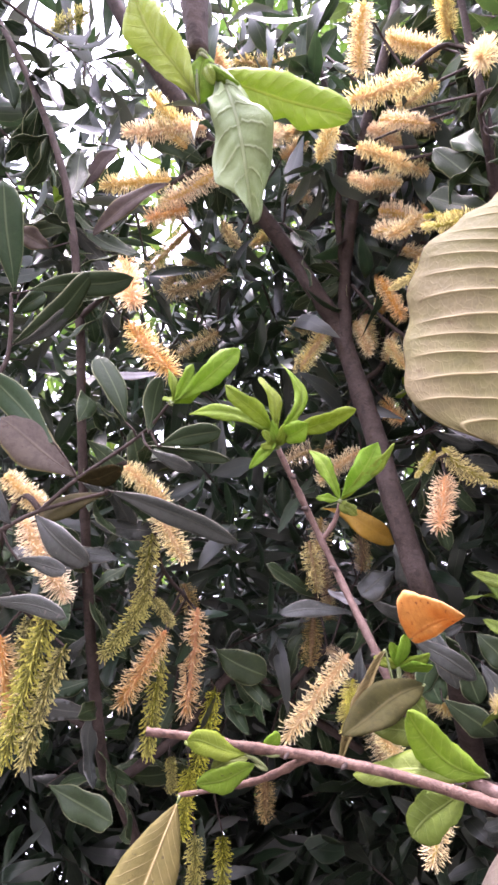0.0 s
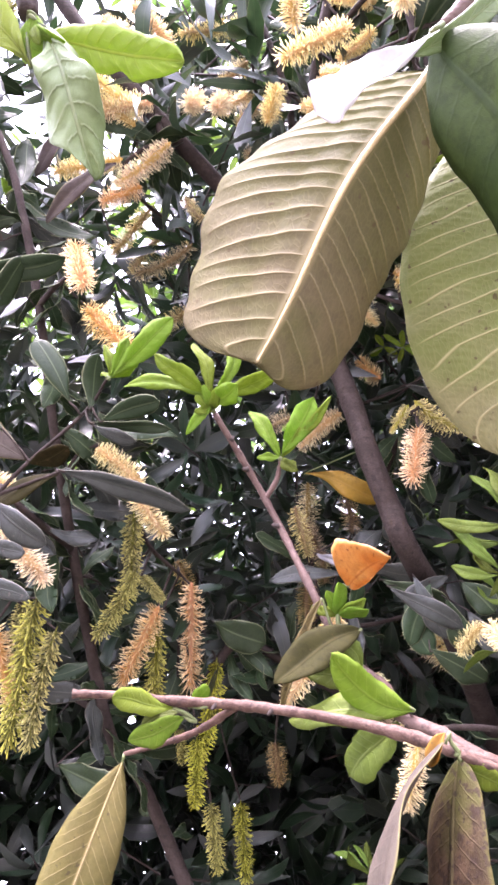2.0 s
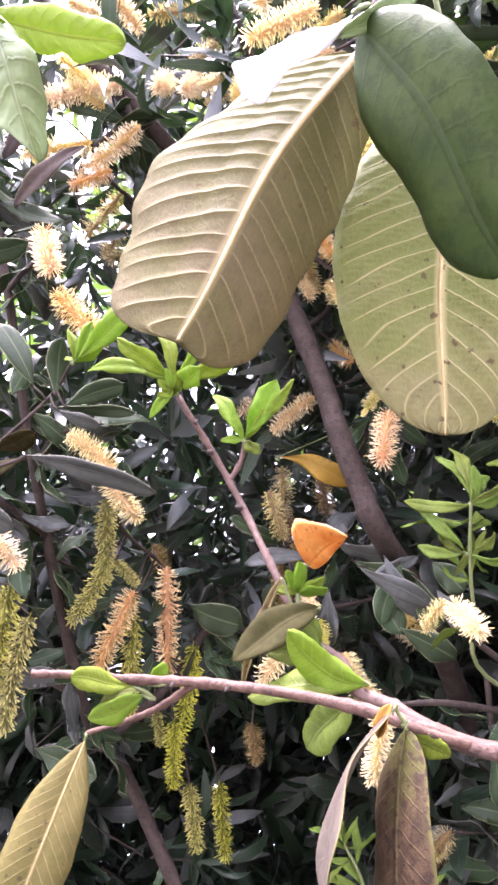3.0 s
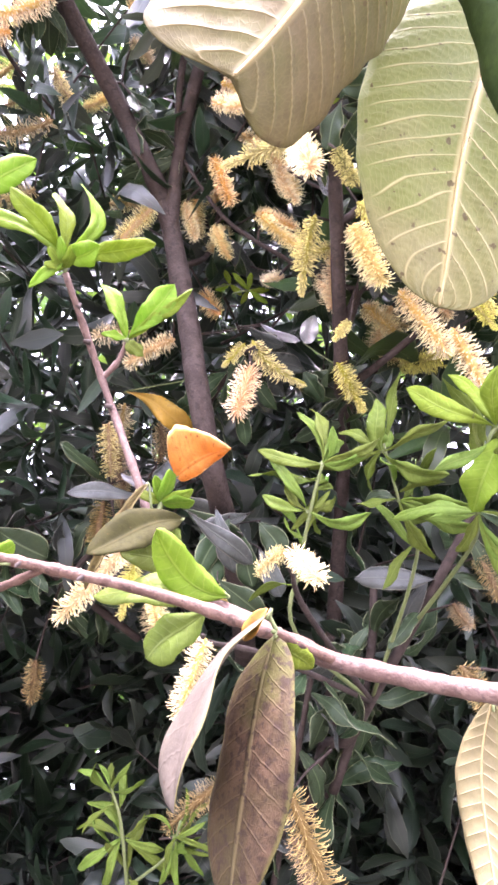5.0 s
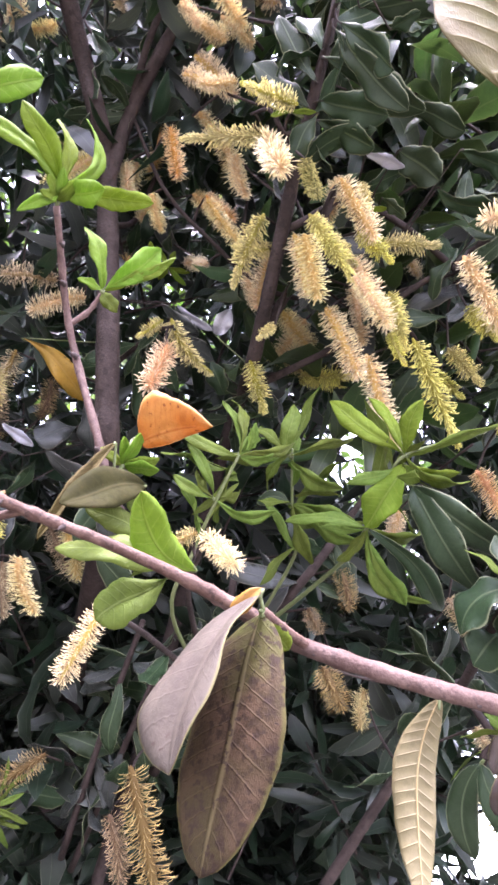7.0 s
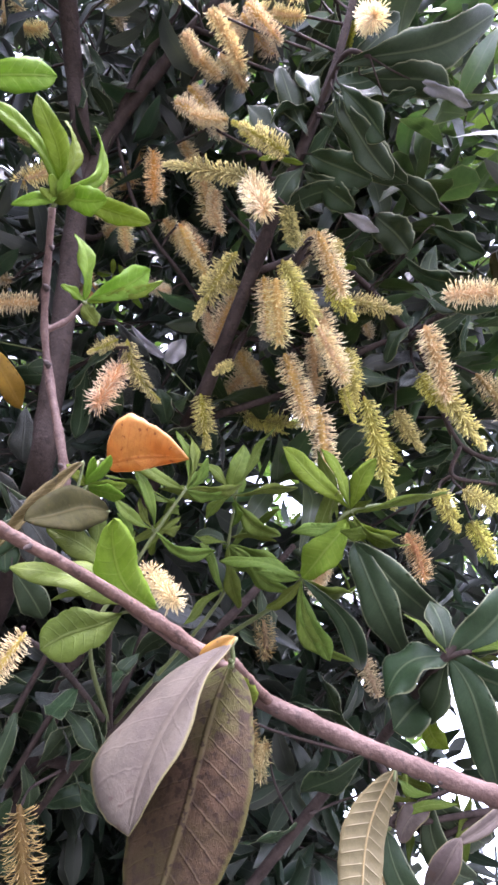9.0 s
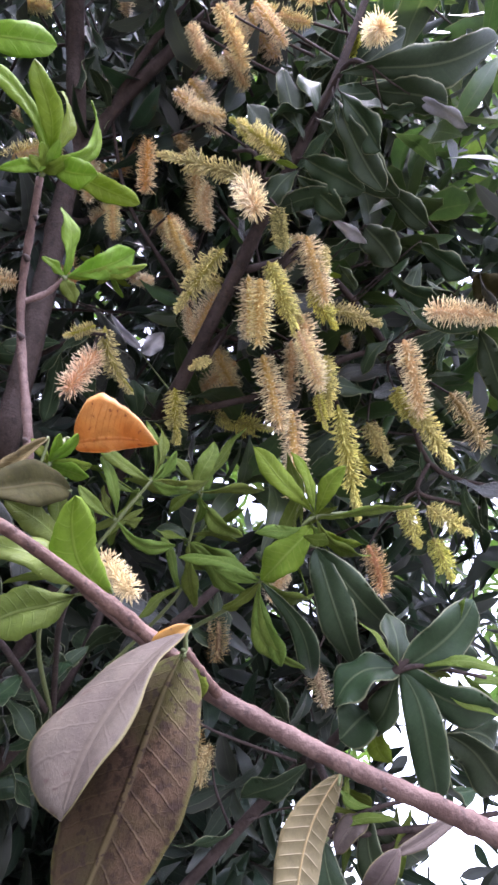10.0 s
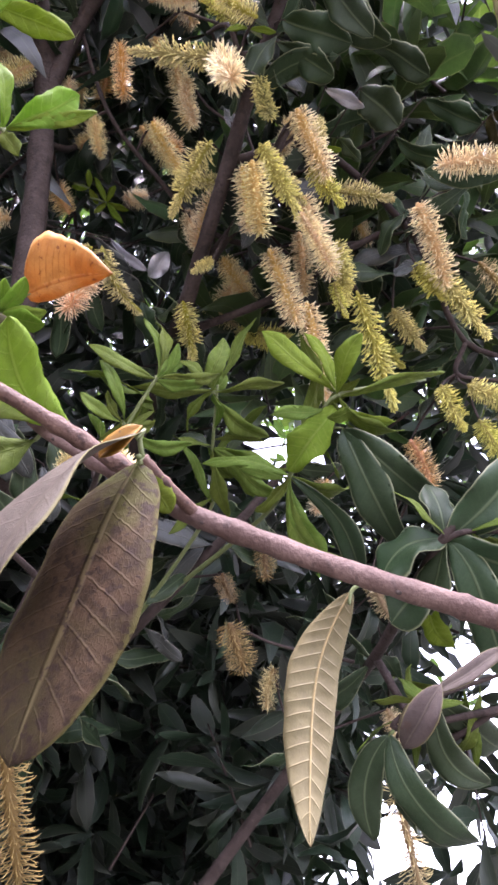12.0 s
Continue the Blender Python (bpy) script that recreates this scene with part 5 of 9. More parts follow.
leaf(tree, (-0.3456, 0.8743, 1.7759), (-0.2506, 0.8789, 1.7419), 0.0451, (-0.1150, -0.8901, -0.4409), "dark", shape='oblong', bend=0.08045891299610541, fold=0.3824138298993803, wave=0.12, stalk='trunk', life=0.5, petiole=(-0.3018, 0.9153, 1.8413))
leaf(tree, (-0.1638, 0.9207, 1.9792), (-0.0894, 0.9357, 1.9452), 0.0503, (-0.0957, -0.8153, -0.5710), "dark", shape='oblong', bend=0.09536350635421595, fold=0.23609545326325299, wave=0.12, stalk='trunk', life=0.5, petiole=(-0.1345, 0.9649, 1.9655))
leaf(tree, (-0.0163, 0.8848, 2.0431), (-0.0869, 0.8278, 2.0639), 0.0297, (0.6056, -0.7889, -0.1045), "dark", shape='oblong', bend=0.04838345640463298, fold=0.28117545517328, wave=0.12, stalk='trunk', life=0.5, petiole=(0.1260, 0.8624, 2.0882))
leaf(tree, (0.2263, 0.7071, 2.1373), (0.2520, 0.7167, 2.0941), 0.0361, (-0.6226, -0.5973, -0.5055), "dark", shape='oblong', bend=0.07987184451877305, fold=0.34930666939783317, wave=0.12, stalk='trunk', life=0.5, petiole=(0.2732, 0.6973, 2.0925))
leaf(tree, (0.2411, 0.7167, 2.1434), (0.2783, 0.6975, 2.1016), 0.0386, (-0.7748, -0.3434, -0.5308), "dark", shape='oblong', bend=0.08877554553500641, fold=0.15915789498570687, wave=0.12, stalk='trunk', life=0.5, petiole=(0.2774, 0.7107, 2.0940))
leaf(tree, (0.0940, 0.7978, 2.0821), (0.1175, 0.8293, 2.0215), 0.0391, (-0.5727, -0.6146, -0.5425), "grey", shape='oblong', bend=0.0956640148033747, fold=0.17279496604294214, wave=0.12, stalk='trunk', life=0.5, petiole=(0.1097, 0.8250, 2.1210))
# pale leaves whose colour carries glints of sky
leaf(tree, (-0.2712, 0.4301, 2.1388), (-0.3146, 0.4306, 2.1001), 0.0176, (0.3382, -0.8559, -0.3911), "glint", shape='lance', bend=0.08, fold=0.45, wave=0.12, stalk='trunk', petiole=(-0.2787, 0.4544, 2.1547))
leaf(tree, (-0.1941, 0.5333, 2.1443), (-0.2569, 0.5177, 2.1199), 0.0116, (0.3282, -0.9071, -0.2637), "glint", shape='lance', bend=0.08, fold=0.45, wave=0.12, stalk='trunk', petiole=(-0.2234, 0.5286, 2.1400))
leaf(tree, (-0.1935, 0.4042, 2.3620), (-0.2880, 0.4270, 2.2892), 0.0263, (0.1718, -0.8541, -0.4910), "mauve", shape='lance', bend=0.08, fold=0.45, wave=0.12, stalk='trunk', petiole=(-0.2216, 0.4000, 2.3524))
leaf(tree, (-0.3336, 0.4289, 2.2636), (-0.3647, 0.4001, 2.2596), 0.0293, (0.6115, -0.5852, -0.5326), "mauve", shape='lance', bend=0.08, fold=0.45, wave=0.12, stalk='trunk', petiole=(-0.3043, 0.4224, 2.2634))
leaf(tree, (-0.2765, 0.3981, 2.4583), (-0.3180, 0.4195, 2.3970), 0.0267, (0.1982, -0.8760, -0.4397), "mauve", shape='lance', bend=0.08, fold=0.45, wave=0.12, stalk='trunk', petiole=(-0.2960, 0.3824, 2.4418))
leaf(tree, (0.0000, 0.8295, 2.0253), (0.0447, 0.8300, 2.0039), 0.0160, (-0.3571, -0.5441, -0.7592), "glint", shape='lance', bend=0.08, fold=0.45, wave=0.12, stalk='trunk', petiole=(0.0250, 0.8329, 2.0416))
leaf(tree, (0.1672, 0.7019, 2.2102), (0.2193, 0.6932, 2.1751), 0.0161, (-0.5702, -0.1779, -0.8020), "glint", shape='lance', bend=0.08, fold=0.45, wave=0.12, stalk='trunk', petiole=(0.1384, 0.7098, 2.2072))
leaf(tree, (0.1531, 0.7125, 2.2892), (0.1262, 0.7015, 2.3094), 0.0096, (-0.0393, -0.8545, -0.5180), "young", shape='lance', fold=0.3, petiole=(0.1287, 0.7081, 2.2722))
leaf(tree, (0.1531, 0.7125, 2.2892), (0.1813, 0.7003, 2.2802), 0.0096, (-0.3898, -0.2387, -0.8894), "young", shape='lance', fold=0.3, petiole=(0.1287, 0.7081, 2.2722))
leaf(tree, (0.1531, 0.7125, 2.2892), (0.1813, 0.7120, 2.2657), 0.0096, (-0.5999, -0.3658, -0.7115), "young", shape='lance', fold=0.3, petiole=(0.1287, 0.7081, 2.2722))
leaf(tree, (0.1531, 0.7125, 2.2892), (0.1443, 0.7251, 2.2701), 0.0096, (-0.3677, -0.8446, -0.3893), "young", shape='lance', fold=0.3, petiole=(0.1287, 0.7081, 2.2722))
leaf(tree, (0.1531, 0.7125, 2.2892), (0.1535, 0.6927, 2.3050), 0.0096, (0.1773, -0.6106, -0.7718), "young", shape='lance', fold=0.3, petiole=(0.1287, 0.7081, 2.2722))
leaf(tree, (0.1679, 0.4023, 2.2260), (0.1917, 0.3870, 2.2232), 0.0071, (-0.1578, -0.0616, -0.9855), "young", shape='lance', fold=0.3, petiole=(0.1923, 0.4044, 2.2353))
leaf(tree, (0.1679, 0.4023, 2.2260), (0.1489, 0.4121, 2.2162), 0.0071, (-0.1134, -0.8072, -0.5793), "young", shape='lance', fold=0.3, petiole=(0.1923, 0.4044, 2.2353))
leaf(tree, (0.2912, 0.4363, 2.1827), (0.3102, 0.4235, 2.1794), 0.0075, (-0.2566, -0.1374, -0.9567), "young", shape='lance', fold=0.3, petiole=(0.2864, 0.4575, 2.2033))
leaf(tree, (0.2912, 0.4363, 2.1827), (0.2794, 0.4355, 2.1818), 0.0075, (0.0987, -0.7334, -0.6726), "young", shape='lance', fold=0.3, petiole=(0.2864, 0.4575, 2.2033))
leaf(tree, (0.5744, 0.5043, 1.9884), (0.5739, 0.5211, 1.9659), 0.0082, (-0.9170, -0.3281, -0.2271), "young", shape='lance', fold=0.3, petiole=(0.5678, 0.4868, 2.0119))
leaf(tree, (0.5744, 0.5043, 1.9884), (0.6056, 0.4933, 1.9668), 0.0082, (-0.5998, -0.1717, -0.7815), "young", shape='lance', fold=0.3, petiole=(0.5678, 0.4868, 2.0119))
leaf(tree, (0.5744, 0.5043, 1.9884), (0.5711, 0.4888, 1.9970), 0.0082, (-0.4119, -0.3773, -0.8294), "young", shape='lance', fold=0.3, petiole=(0.5678, 0.4868, 2.0119))
leaf(tree, (0.1251, 0.7076, 2.2905), (0.1140, 0.6908, 2.2997), 0.0098, (0.3189, -0.6053, -0.7293), "young", shape='lance', fold=0.3, petiole=(0.1030, 0.7007, 2.2714))
leaf(tree, (0.1251, 0.7076, 2.2905), (0.1433, 0.7148, 2.2782), 0.0098, (-0.3713, -0.4517, -0.8112), "young", shape='lance', fold=0.3, petiole=(0.1030, 0.7007, 2.2714))
leaf(tree, (0.1251, 0.7076, 2.2905), (0.1036, 0.7105, 2.2763), 0.0098, (0.0620, -0.9549, -0.2904), "young", shape='lance', fold=0.3, petiole=(0.1030, 0.7007, 2.2714))
leaf(tree, (-0.3293, 0.3977, 2.3157), (-0.3284, 0.3801, 2.3276), 0.0082, (0.6546, -0.4020, -0.6403), "young", shape='lance', fold=0.3, petiole=(-0.3121, 0.3897, 2.3151))
leaf(tree, (-0.3293, 0.3977, 2.3157), (-0.3202, 0.3889, 2.3194), 0.0082, (0.3851, 0.0113, -0.9228), "young", shape='lance', fold=0.3, petiole=(-0.3121, 0.3897, 2.3151))

for k, (a, b) in enumerate((((0.0873, 0.7342, 1.9171), (0.1662, 0.7619, 1.8706)), ((0.0817, 0.7650, 1.9420), (0.1585, 0.7889, 1.9152)), ((0.1260, 0.7689, 1.8533), (0.1847, 0.8027, 1.8265)),
                            ((0.1187, 0.7495, 1.9373), (0.1479, 0.7847, 1.8709)), ((0.1514, 0.7547, 1.9072), (0.1707, 0.7891, 1.8552)), ((0.1057, 0.7759, 1.9188), (0.1282, 0.7938, 1.8557)),
                            ((0.1744, 0.7675, 1.8971), (0.2046, 0.7899, 1.8462)), ((0.1385, 0.7666, 1.9371), (0.1050, 0.7822, 1.8642)), ((0.1740, 0.7642, 1.9323), (0.2062, 0.7756, 1.8947)), ((0.1636, 0.7759, 1.9475), (0.1053, 0.7666, 1.9140)))):
    leaf(tree, a, b, 0.026 + 0.004 * (k % 3), (0.1 * (k % 3) - 0.1, -0.75, -0.6), "grey" if k % 3 == 0 else "dark", shape="oblong", bend=0.04 + 0.02 * (k % 4), fold=0.3, wave=0.12, stalk="trunk", petiole=(0.1450, 0.9000, 2.0000))

fb_ul = thing("flowering_branch", (-0.1627, 0.4208, 2.5162), "flowering branch with cream and peach flower spikes", "flowering branch", "flowering branches of the tree")
stem(fb_ul, "stem", [(-0.1627, 0.4208, 2.5162), (-0.1578, 0.4371, 2.4802), (-0.1880, 0.4403, 2.4567), (-0.2142, 0.4589, 2.4469), (-0.2068, 0.5346, 2.4846), (-0.1528, 0.5974, 2.4845)], [0.005, 0.004, 0.0035, 0.003, 0.003, 0.002], "trunk", "", sides=8, nodes=0.0, per=6)
spike(fb_ul, "cream", (-0.1576, 0.3932, 2.4984), (-0.2632, 0.3912, 2.4739), 1, 0.77, (-0.1583, 0.4354, 2.4838), 5.69)
spike(fb_ul, "cream", (-0.1854, 0.4102, 2.4751), (-0.2263, 0.3773, 2.4953), 0, 1.48, (-0.1871, 0.4402, 2.4574), 1.94)
spike(fb_ul, "cream", (-0.2095, 0.4377, 2.4411), (-0.2972, 0.4297, 2.4247), 1, 0.93, (-0.2142, 0.4589, 2.4469), 4.95)
spike(fb_ul, "cream", (-0.1406, 0.4346, 2.4559), (-0.2113, 0.4686, 2.4141), 1, 0.94, (-0.1702, 0.4384, 2.4705), 6.18)
spike(fb_ul, "peach", (-0.1867, 0.4673, 2.4124), (-0.2368, 0.4654, 2.3868), 0, 1.48, (-0.2131, 0.4700, 2.4525), 0.50)
spike(fb_ul, "cream", (-0.1733, 0.3944, 2.4945), (-0.2388, 0.3783, 2.5070), 2, 1.21, (-0.1693, 0.4383, 2.4712), 0.20)
spike(fb_ul, "faded", (-0.2037, 0.5485, 2.4997), (-0.2742, 0.5927, 2.4552), 1, 0.84, (-0.1838, 0.5614, 2.4845), 5.12)
spike(fb_ul, "faded", (-0.1503, 0.5970, 2.4554), (-0.2228, 0.6290, 2.4055), 2, 0.84, (-0.1528, 0.5974, 2.4845), 0.90)
spike(fb_ul, "faded", (-0.1650, 0.6624, 2.3814), (-0.2287, 0.6928, 2.3684), 0, 1.10, (-0.1528, 0.5974, 2.4845), 4.97)
spike(fb_ul, "faded", (-0.0178, 0.3888, 2.7056), (-0.1226, 0.3865, 2.6800), 1, 0.73, (-0.0961, 0.4061, 2.6032), 0.81)
spike(fb_ul, "faded", (-0.1983, 0.5818, 2.4641), (-0.2540, 0.6064, 2.4429), 1, 1.23, (-0.1650, 0.5832, 2.4845), 3.91)
spike(fb_ul, "cream", (-0.0856, 0.4672, 2.6085), (-0.0331, 0.4656, 2.6375), 0, 1.38, (-0.1627, 0.4208, 2.5162), 1.05)
spike(fb_ul, "cream", (-0.0597, 0.4875, 2.5905), (-0.0240, 0.4704, 2.6069), 0, 1.90, (-0.1274, 0.5673, 2.5135), 5.24)
spike(fb_ul, "cream", (-0.1041, 0.4224, 2.5562), (-0.1029, 0.3970, 2.4770), 0, 1.00, (-0.1625, 0.4216, 2.5144), 1.83)
spike(fb_ul, "cream", (-0.0655, 0.4296, 2.5563), (-0.0689, 0.4099, 2.4849), 0, 1.12, (-0.1615, 0.4248, 2.5075), 2.81)
spike(fb_ul, "cream", (-0.1729, 0.3071, 2.6145), (-0.1227, 0.3584, 2.5951), 1, 1.12, (-0.1641, 0.4052, 2.5297), 5.28)
spike(fb_ul, "faded", (-0.0258, 0.3941, 2.5759), (-0.0777, 0.4150, 2.5688), 1, 1.40, (-0.1431, 0.4170, 2.5247), 2.81)
spike(fb_ul, "cream", (-0.2367, 0.3333, 2.6633), (-0.1975, 0.3513, 2.6500), 0, 1.84, (-0.1851, 0.3943, 2.5607), 4.52)

fb_l = thing("flowering_branch", (-0.2883, 0.4740, 2.1824), "branch with two peach-orange flower spikes", "flowering branch", "flowering branches of the tree")
stem(fb_l, "stem", [(-0.2883, 0.4740, 2.1824), (-0.2546, 0.4491, 2.1822), (-0.2287, 0.4377, 2.1842)], [0.004, 0.003, 0.0025], "trunk", "", sides=8, nodes=0.0, per=6)
spike(fb_l, "peach", (-0.2222, 0.4157, 2.2037), (-0.2063, 0.4237, 2.1248), 1, 1.0, (-0.2287, 0.4377, 2.1842), 2.97)
spike(fb_l, "peach", (-0.2212, 0.4721, 2.1626), (-0.1774, 0.4969, 2.0980), 1, 1.02, (-0.2488, 0.4466, 2.1827), 1.80)

fb_tr = thing("flowering_branch", (0.0763, 0.3990, 2.5690), "flowering branch crowded with cream flower spikes", "flowering branch", "flowering branches of the tree")
stem(fb_tr, "stem", [(0.0763, 0.3990, 2.5690), (0.1071, 0.3254, 2.4525), (0.1506, 0.2954, 2.4479), (0.2042, 0.3251, 2.4690)], [0.005, 0.004, 0.003, 0.002], "trunk", "", sides=8, nodes=0.0, per=6)
stem(fb_tr, "stem", [(0.0568, 0.4494, 2.4916), (0.0918, 0.4194, 2.4515), (0.1265, 0.4110, 2.4366)], [0.004, 0.003, 0.002], "trunk", "", sides=8, nodes=0.0, per=6)
spike(fb_tr, "cream", (0.1095, 0.2945, 2.3524), (0.0348, 0.3031, 2.3262), 0, 1.04, (0.1177, 0.3181, 2.4514), 0.91)
spike(fb_tr, "cream", (0.1793, 0.2692, 2.3469), (0.1518, 0.2429, 2.2518), 0, 0.77, (0.1506, 0.2954, 2.4479), 2.34)
spike(fb_tr, "cream", (0.0547, 0.2525, 2.4789), (0.0388, 0.3128, 2.4341), 1, 1.08, (0.1071, 0.3254, 2.4525), 3.89)
spike(fb_tr, "cream", (0.1536, 0.2641, 2.5274), (0.1633, 0.2941, 2.4961), 1, 1.87, (0.1682, 0.3051, 2.4548), 1.12)
spike(fb_tr, "cream", (0.1543, 0.3195, 2.5116), (0.0884, 0.3132, 2.5071), 1, 1.25, (0.1855, 0.3147, 2.4616), 0.39)
spike(fb_tr, "cream", (0.1517, 0.3339, 2.5253), (0.1006, 0.3129, 2.5556), 1, 1.32, (0.0954, 0.3535, 2.4969), 4.31)
spike(fb_tr, "cream", (0.0924, 0.3925, 2.4810), (0.1545, 0.4132, 2.4777), 1, 1.27, (0.0875, 0.4230, 2.4564), 2.25)
spike(fb_tr, "cream", (0.0638, 0.3980, 2.4703), (0.1138, 0.4172, 2.4687), 1, 1.55, (0.0806, 0.4290, 2.4642), 5.18)
spike(fb_tr, "cream", (0.0915, 0.4331, 2.4364), (0.1389, 0.4304, 2.4343), 1, 1.75, (0.0951, 0.4186, 2.4500), 5.93)
spike(fb_tr, "cream", (0.0627, 0.4436, 2.4201), (0.1015, 0.4529, 2.4076), 1, 1.90, (0.0863, 0.4241, 2.4577), 3.60)
spike(fb_tr, "cream", (0.0174, 0.3921, 2.4690), (0.0034, 0.4054, 2.4253), 1, 1.74, (0.0676, 0.4402, 2.4792), 2.02)
spike(fb_tr, "cream", (0.0771, 0.4724, 2.3910), (0.1430, 0.4807, 2.3803), 1, 1.24, (0.0918, 0.4194, 2.4515), 5.06)

fb_y = thing("flowering_branch", (0.1930, 0.4079, 2.2326), "branch with yellow flower spikes still in bud", "flowering branch", "flowering branches of the tree")
stem(fb_y, "stem", [(0.1930, 0.4079, 2.2326), (0.1764, 0.4260, 2.2257), (0.1509, 0.4157, 2.2358), (0.1462, 0.4505, 2.2797)], [0.004, 0.003, 0.0025, 0.002], "trunk", "", sides=8, nodes=0.0, per=6)
spike(fb_y, "yellow", (0.1633, 0.3817, 2.2035), (0.1083, 0.3911, 2.2057), 0, 1.70, (0.1747, 0.4253, 2.2264), 4.01)
spike(fb_y, "yellow", (0.1730, 0.4537, 2.2608), (0.0924, 0.5126, 2.2836), 1, 0.93, (0.1472, 0.4430, 2.2703), 4.95)
spike(fb_y, "cream", (0.1606, 0.4393, 2.2181), (0.1614, 0.4138, 2.1313), 0, 1.01, (0.1764, 0.4260, 2.2257), 2.16)
spike(fb_y, "lime", (0.1909, 0.4120, 2.1675), (0.2075, 0.4261, 2.1241), 1, 1.70, (0.1764, 0.4260, 2.2257), 3.99)

fb_m = thing("flowering_branch", (0.0473, 0.6609, 2.2530), "branch with scattered cream flower spikes behind the trunk", "flowering branch", "flowering branches of the tree")
stem(fb_m, "stem", [(0.0473, 0.6609, 2.2530), (0.0909, 0.6962, 2.3421), (0.1037, 0.6577, 2.4312), (0.1278, 0.5837, 2.4715), (0.1544, 0.5529, 2.4350)], [0.005, 0.004, 0.003, 0.003, 0.002], "trunk", "", sides=8, nodes=0.0, per=6)
spike(fb_m, "cream", (0.1154, 0.5437, 2.4087), (0.1562, 0.5735, 2.3968), 2, 1.60, (0.1544, 0.5529, 2.4350), 2.17)
spike(fb_m, "peach", (0.0767, 0.6079, 2.4514), (0.1188, 0.6588, 2.4244), 2, 1.17, (0.1062, 0.6497, 2.4355), 6.05)
spike(fb_m, "cream", (0.0658, 0.6401, 2.3844), (0.0619, 0.6843, 2.3638), 1, 1.70, (0.0945, 0.6854, 2.3670), 3.28)
spike(fb_m, "cream", (0.1097, 0.6765, 2.3817), (0.1042, 0.6958, 2.3385), 1, 1.75, (0.0931, 0.6898, 2.3569), 5.81)
spike(fb_m, "cream", (0.0044, 0.6262, 2.3298), (-0.0371, 0.6592, 2.2854), 0, 1.20, (0.0592, 0.6706, 2.2773), 4.46)
spike(fb_m, "faded", (-0.0595, 0.6711, 2.3894), (-0.0112, 0.6771, 2.4057), 1, 1.54, (0.0522, 0.6815, 2.3239), 3.82)
spike(fb_m, "peach", (0.1138, 0.7230, 2.2419), (0.0748, 0.7168, 2.2682), 2, 1.75, (0.0606, 0.6717, 2.2801), 1.88)
spike(fb_m, "cream", (0.0521, 0.7476, 2.2047), (-0.0135, 0.7652, 2.1777), 1, 1.14, (0.0473, 0.6609, 2.2530), 4.47)
spike(fb_m, "faded", (0.0118, 0.7533, 2.2216), (-0.0537, 0.7383, 2.1984), 1, 1.11, (0.0473, 0.6609, 2.2530), 3.64)
spike(fb_m, "peach", (0.1572, 0.5319, 2.4929), (0.0994, 0.5567, 2.5028), 1, 1.31, (0.1403, 0.5693, 2.4543), 1.36)
spike(fb_m, "cream", (0.1548, 0.5552, 2.3982), (0.1996, 0.5835, 2.3502), 0, 1.16, (0.1544, 0.5529, 2.4350), 6.12)
spike(fb_m, "cream", (0.1501, 0.6303, 2.3587), (0.2153, 0.6384, 2.3439), 1, 1.23, (0.0934, 0.6888, 2.3591), 0.34)
spike(fb_m, "cream", (0.1986, 0.6842, 2.2987), (0.1695, 0.6923, 2.2803), 1, 1.90, (0.0897, 0.6952, 2.3395), 6.00)
spike(fb_m, "cream", (0.1409, 0.4818, 2.5807), (0.1097, 0.5117, 2.5600), 0, 1.74, (0.1295, 0.5702, 2.4860), 2.58)
spike(fb_m, "cream", (-0.1791, 0.6647, 2.7019), (-0.1525, 0.6845, 2.6516), 0, 1.38, (-0.0845, 0.6606, 2.6128), 3.66)
spike(fb_m, "cream", (-0.0982, 0.6572, 2.6660), (-0.1202, 0.6760, 2.6357), 1, 1.90, (-0.0106, 0.6509, 2.5702), 0.00)
spike(fb_m, "cream", (0.1107, 0.5424, 2.6070), (0.0879, 0.5535, 2.5992), 1, 1.90, (0.1263, 0.5800, 2.4836), 5.31)
spike(fb_m, "cream", (0.0464, 0.3898, 2.3997), (0.1091, 0.3935, 2.3669), 1, 0.89, (0.1525, 0.3328, 2.3506), 5.98)
spike(fb_m, "cream", (0.0743, 0.3548, 2.3946), (0.1208, 0.3471, 2.3685), 1, 1.17, (0.1777, 0.3134, 2.3469), 0.59)
spike(fb_m, "cream", (0.0371, 0.4300, 2.4015), (0.0652, 0.4278, 2.3845), 1, 1.90, (0.1338, 0.3726, 2.3362), 5.90)
spike(fb_m, "cream", (0.0671, 0.4800, 2.3493), (0.1090, 0.4563, 2.3282), 1, 1.20, (0.1550, 0.4295, 2.2679), 5.07)
spike(fb_m, "cream", (0.0979, 0.3621, 2.4473), (0.1429, 0.3417, 2.4272), 1, 1.19, (0.1730, 0.2939, 2.3794), 2.90)
spike(fb_m, "cream", (0.1550, 0.5032, 2.2771), (0.1578, 0.5291, 2.2339), 2, 1.25, (0.2092, 0.4746, 2.1861), 3.50)
spike(fb_m, "cream", (0.1413, 0.5541, 2.2418), (0.1917, 0.5740, 2.2094), 1, 1.00, (0.2226, 0.5235, 2.1566), 3.77)
spike(fb_m, "faded", (0.1063, 0.5440, 2.5245), (0.0920, 0.5619, 2.5102), 0, 1.90, (0.1369, 0.4414, 2.4508), 2.37)

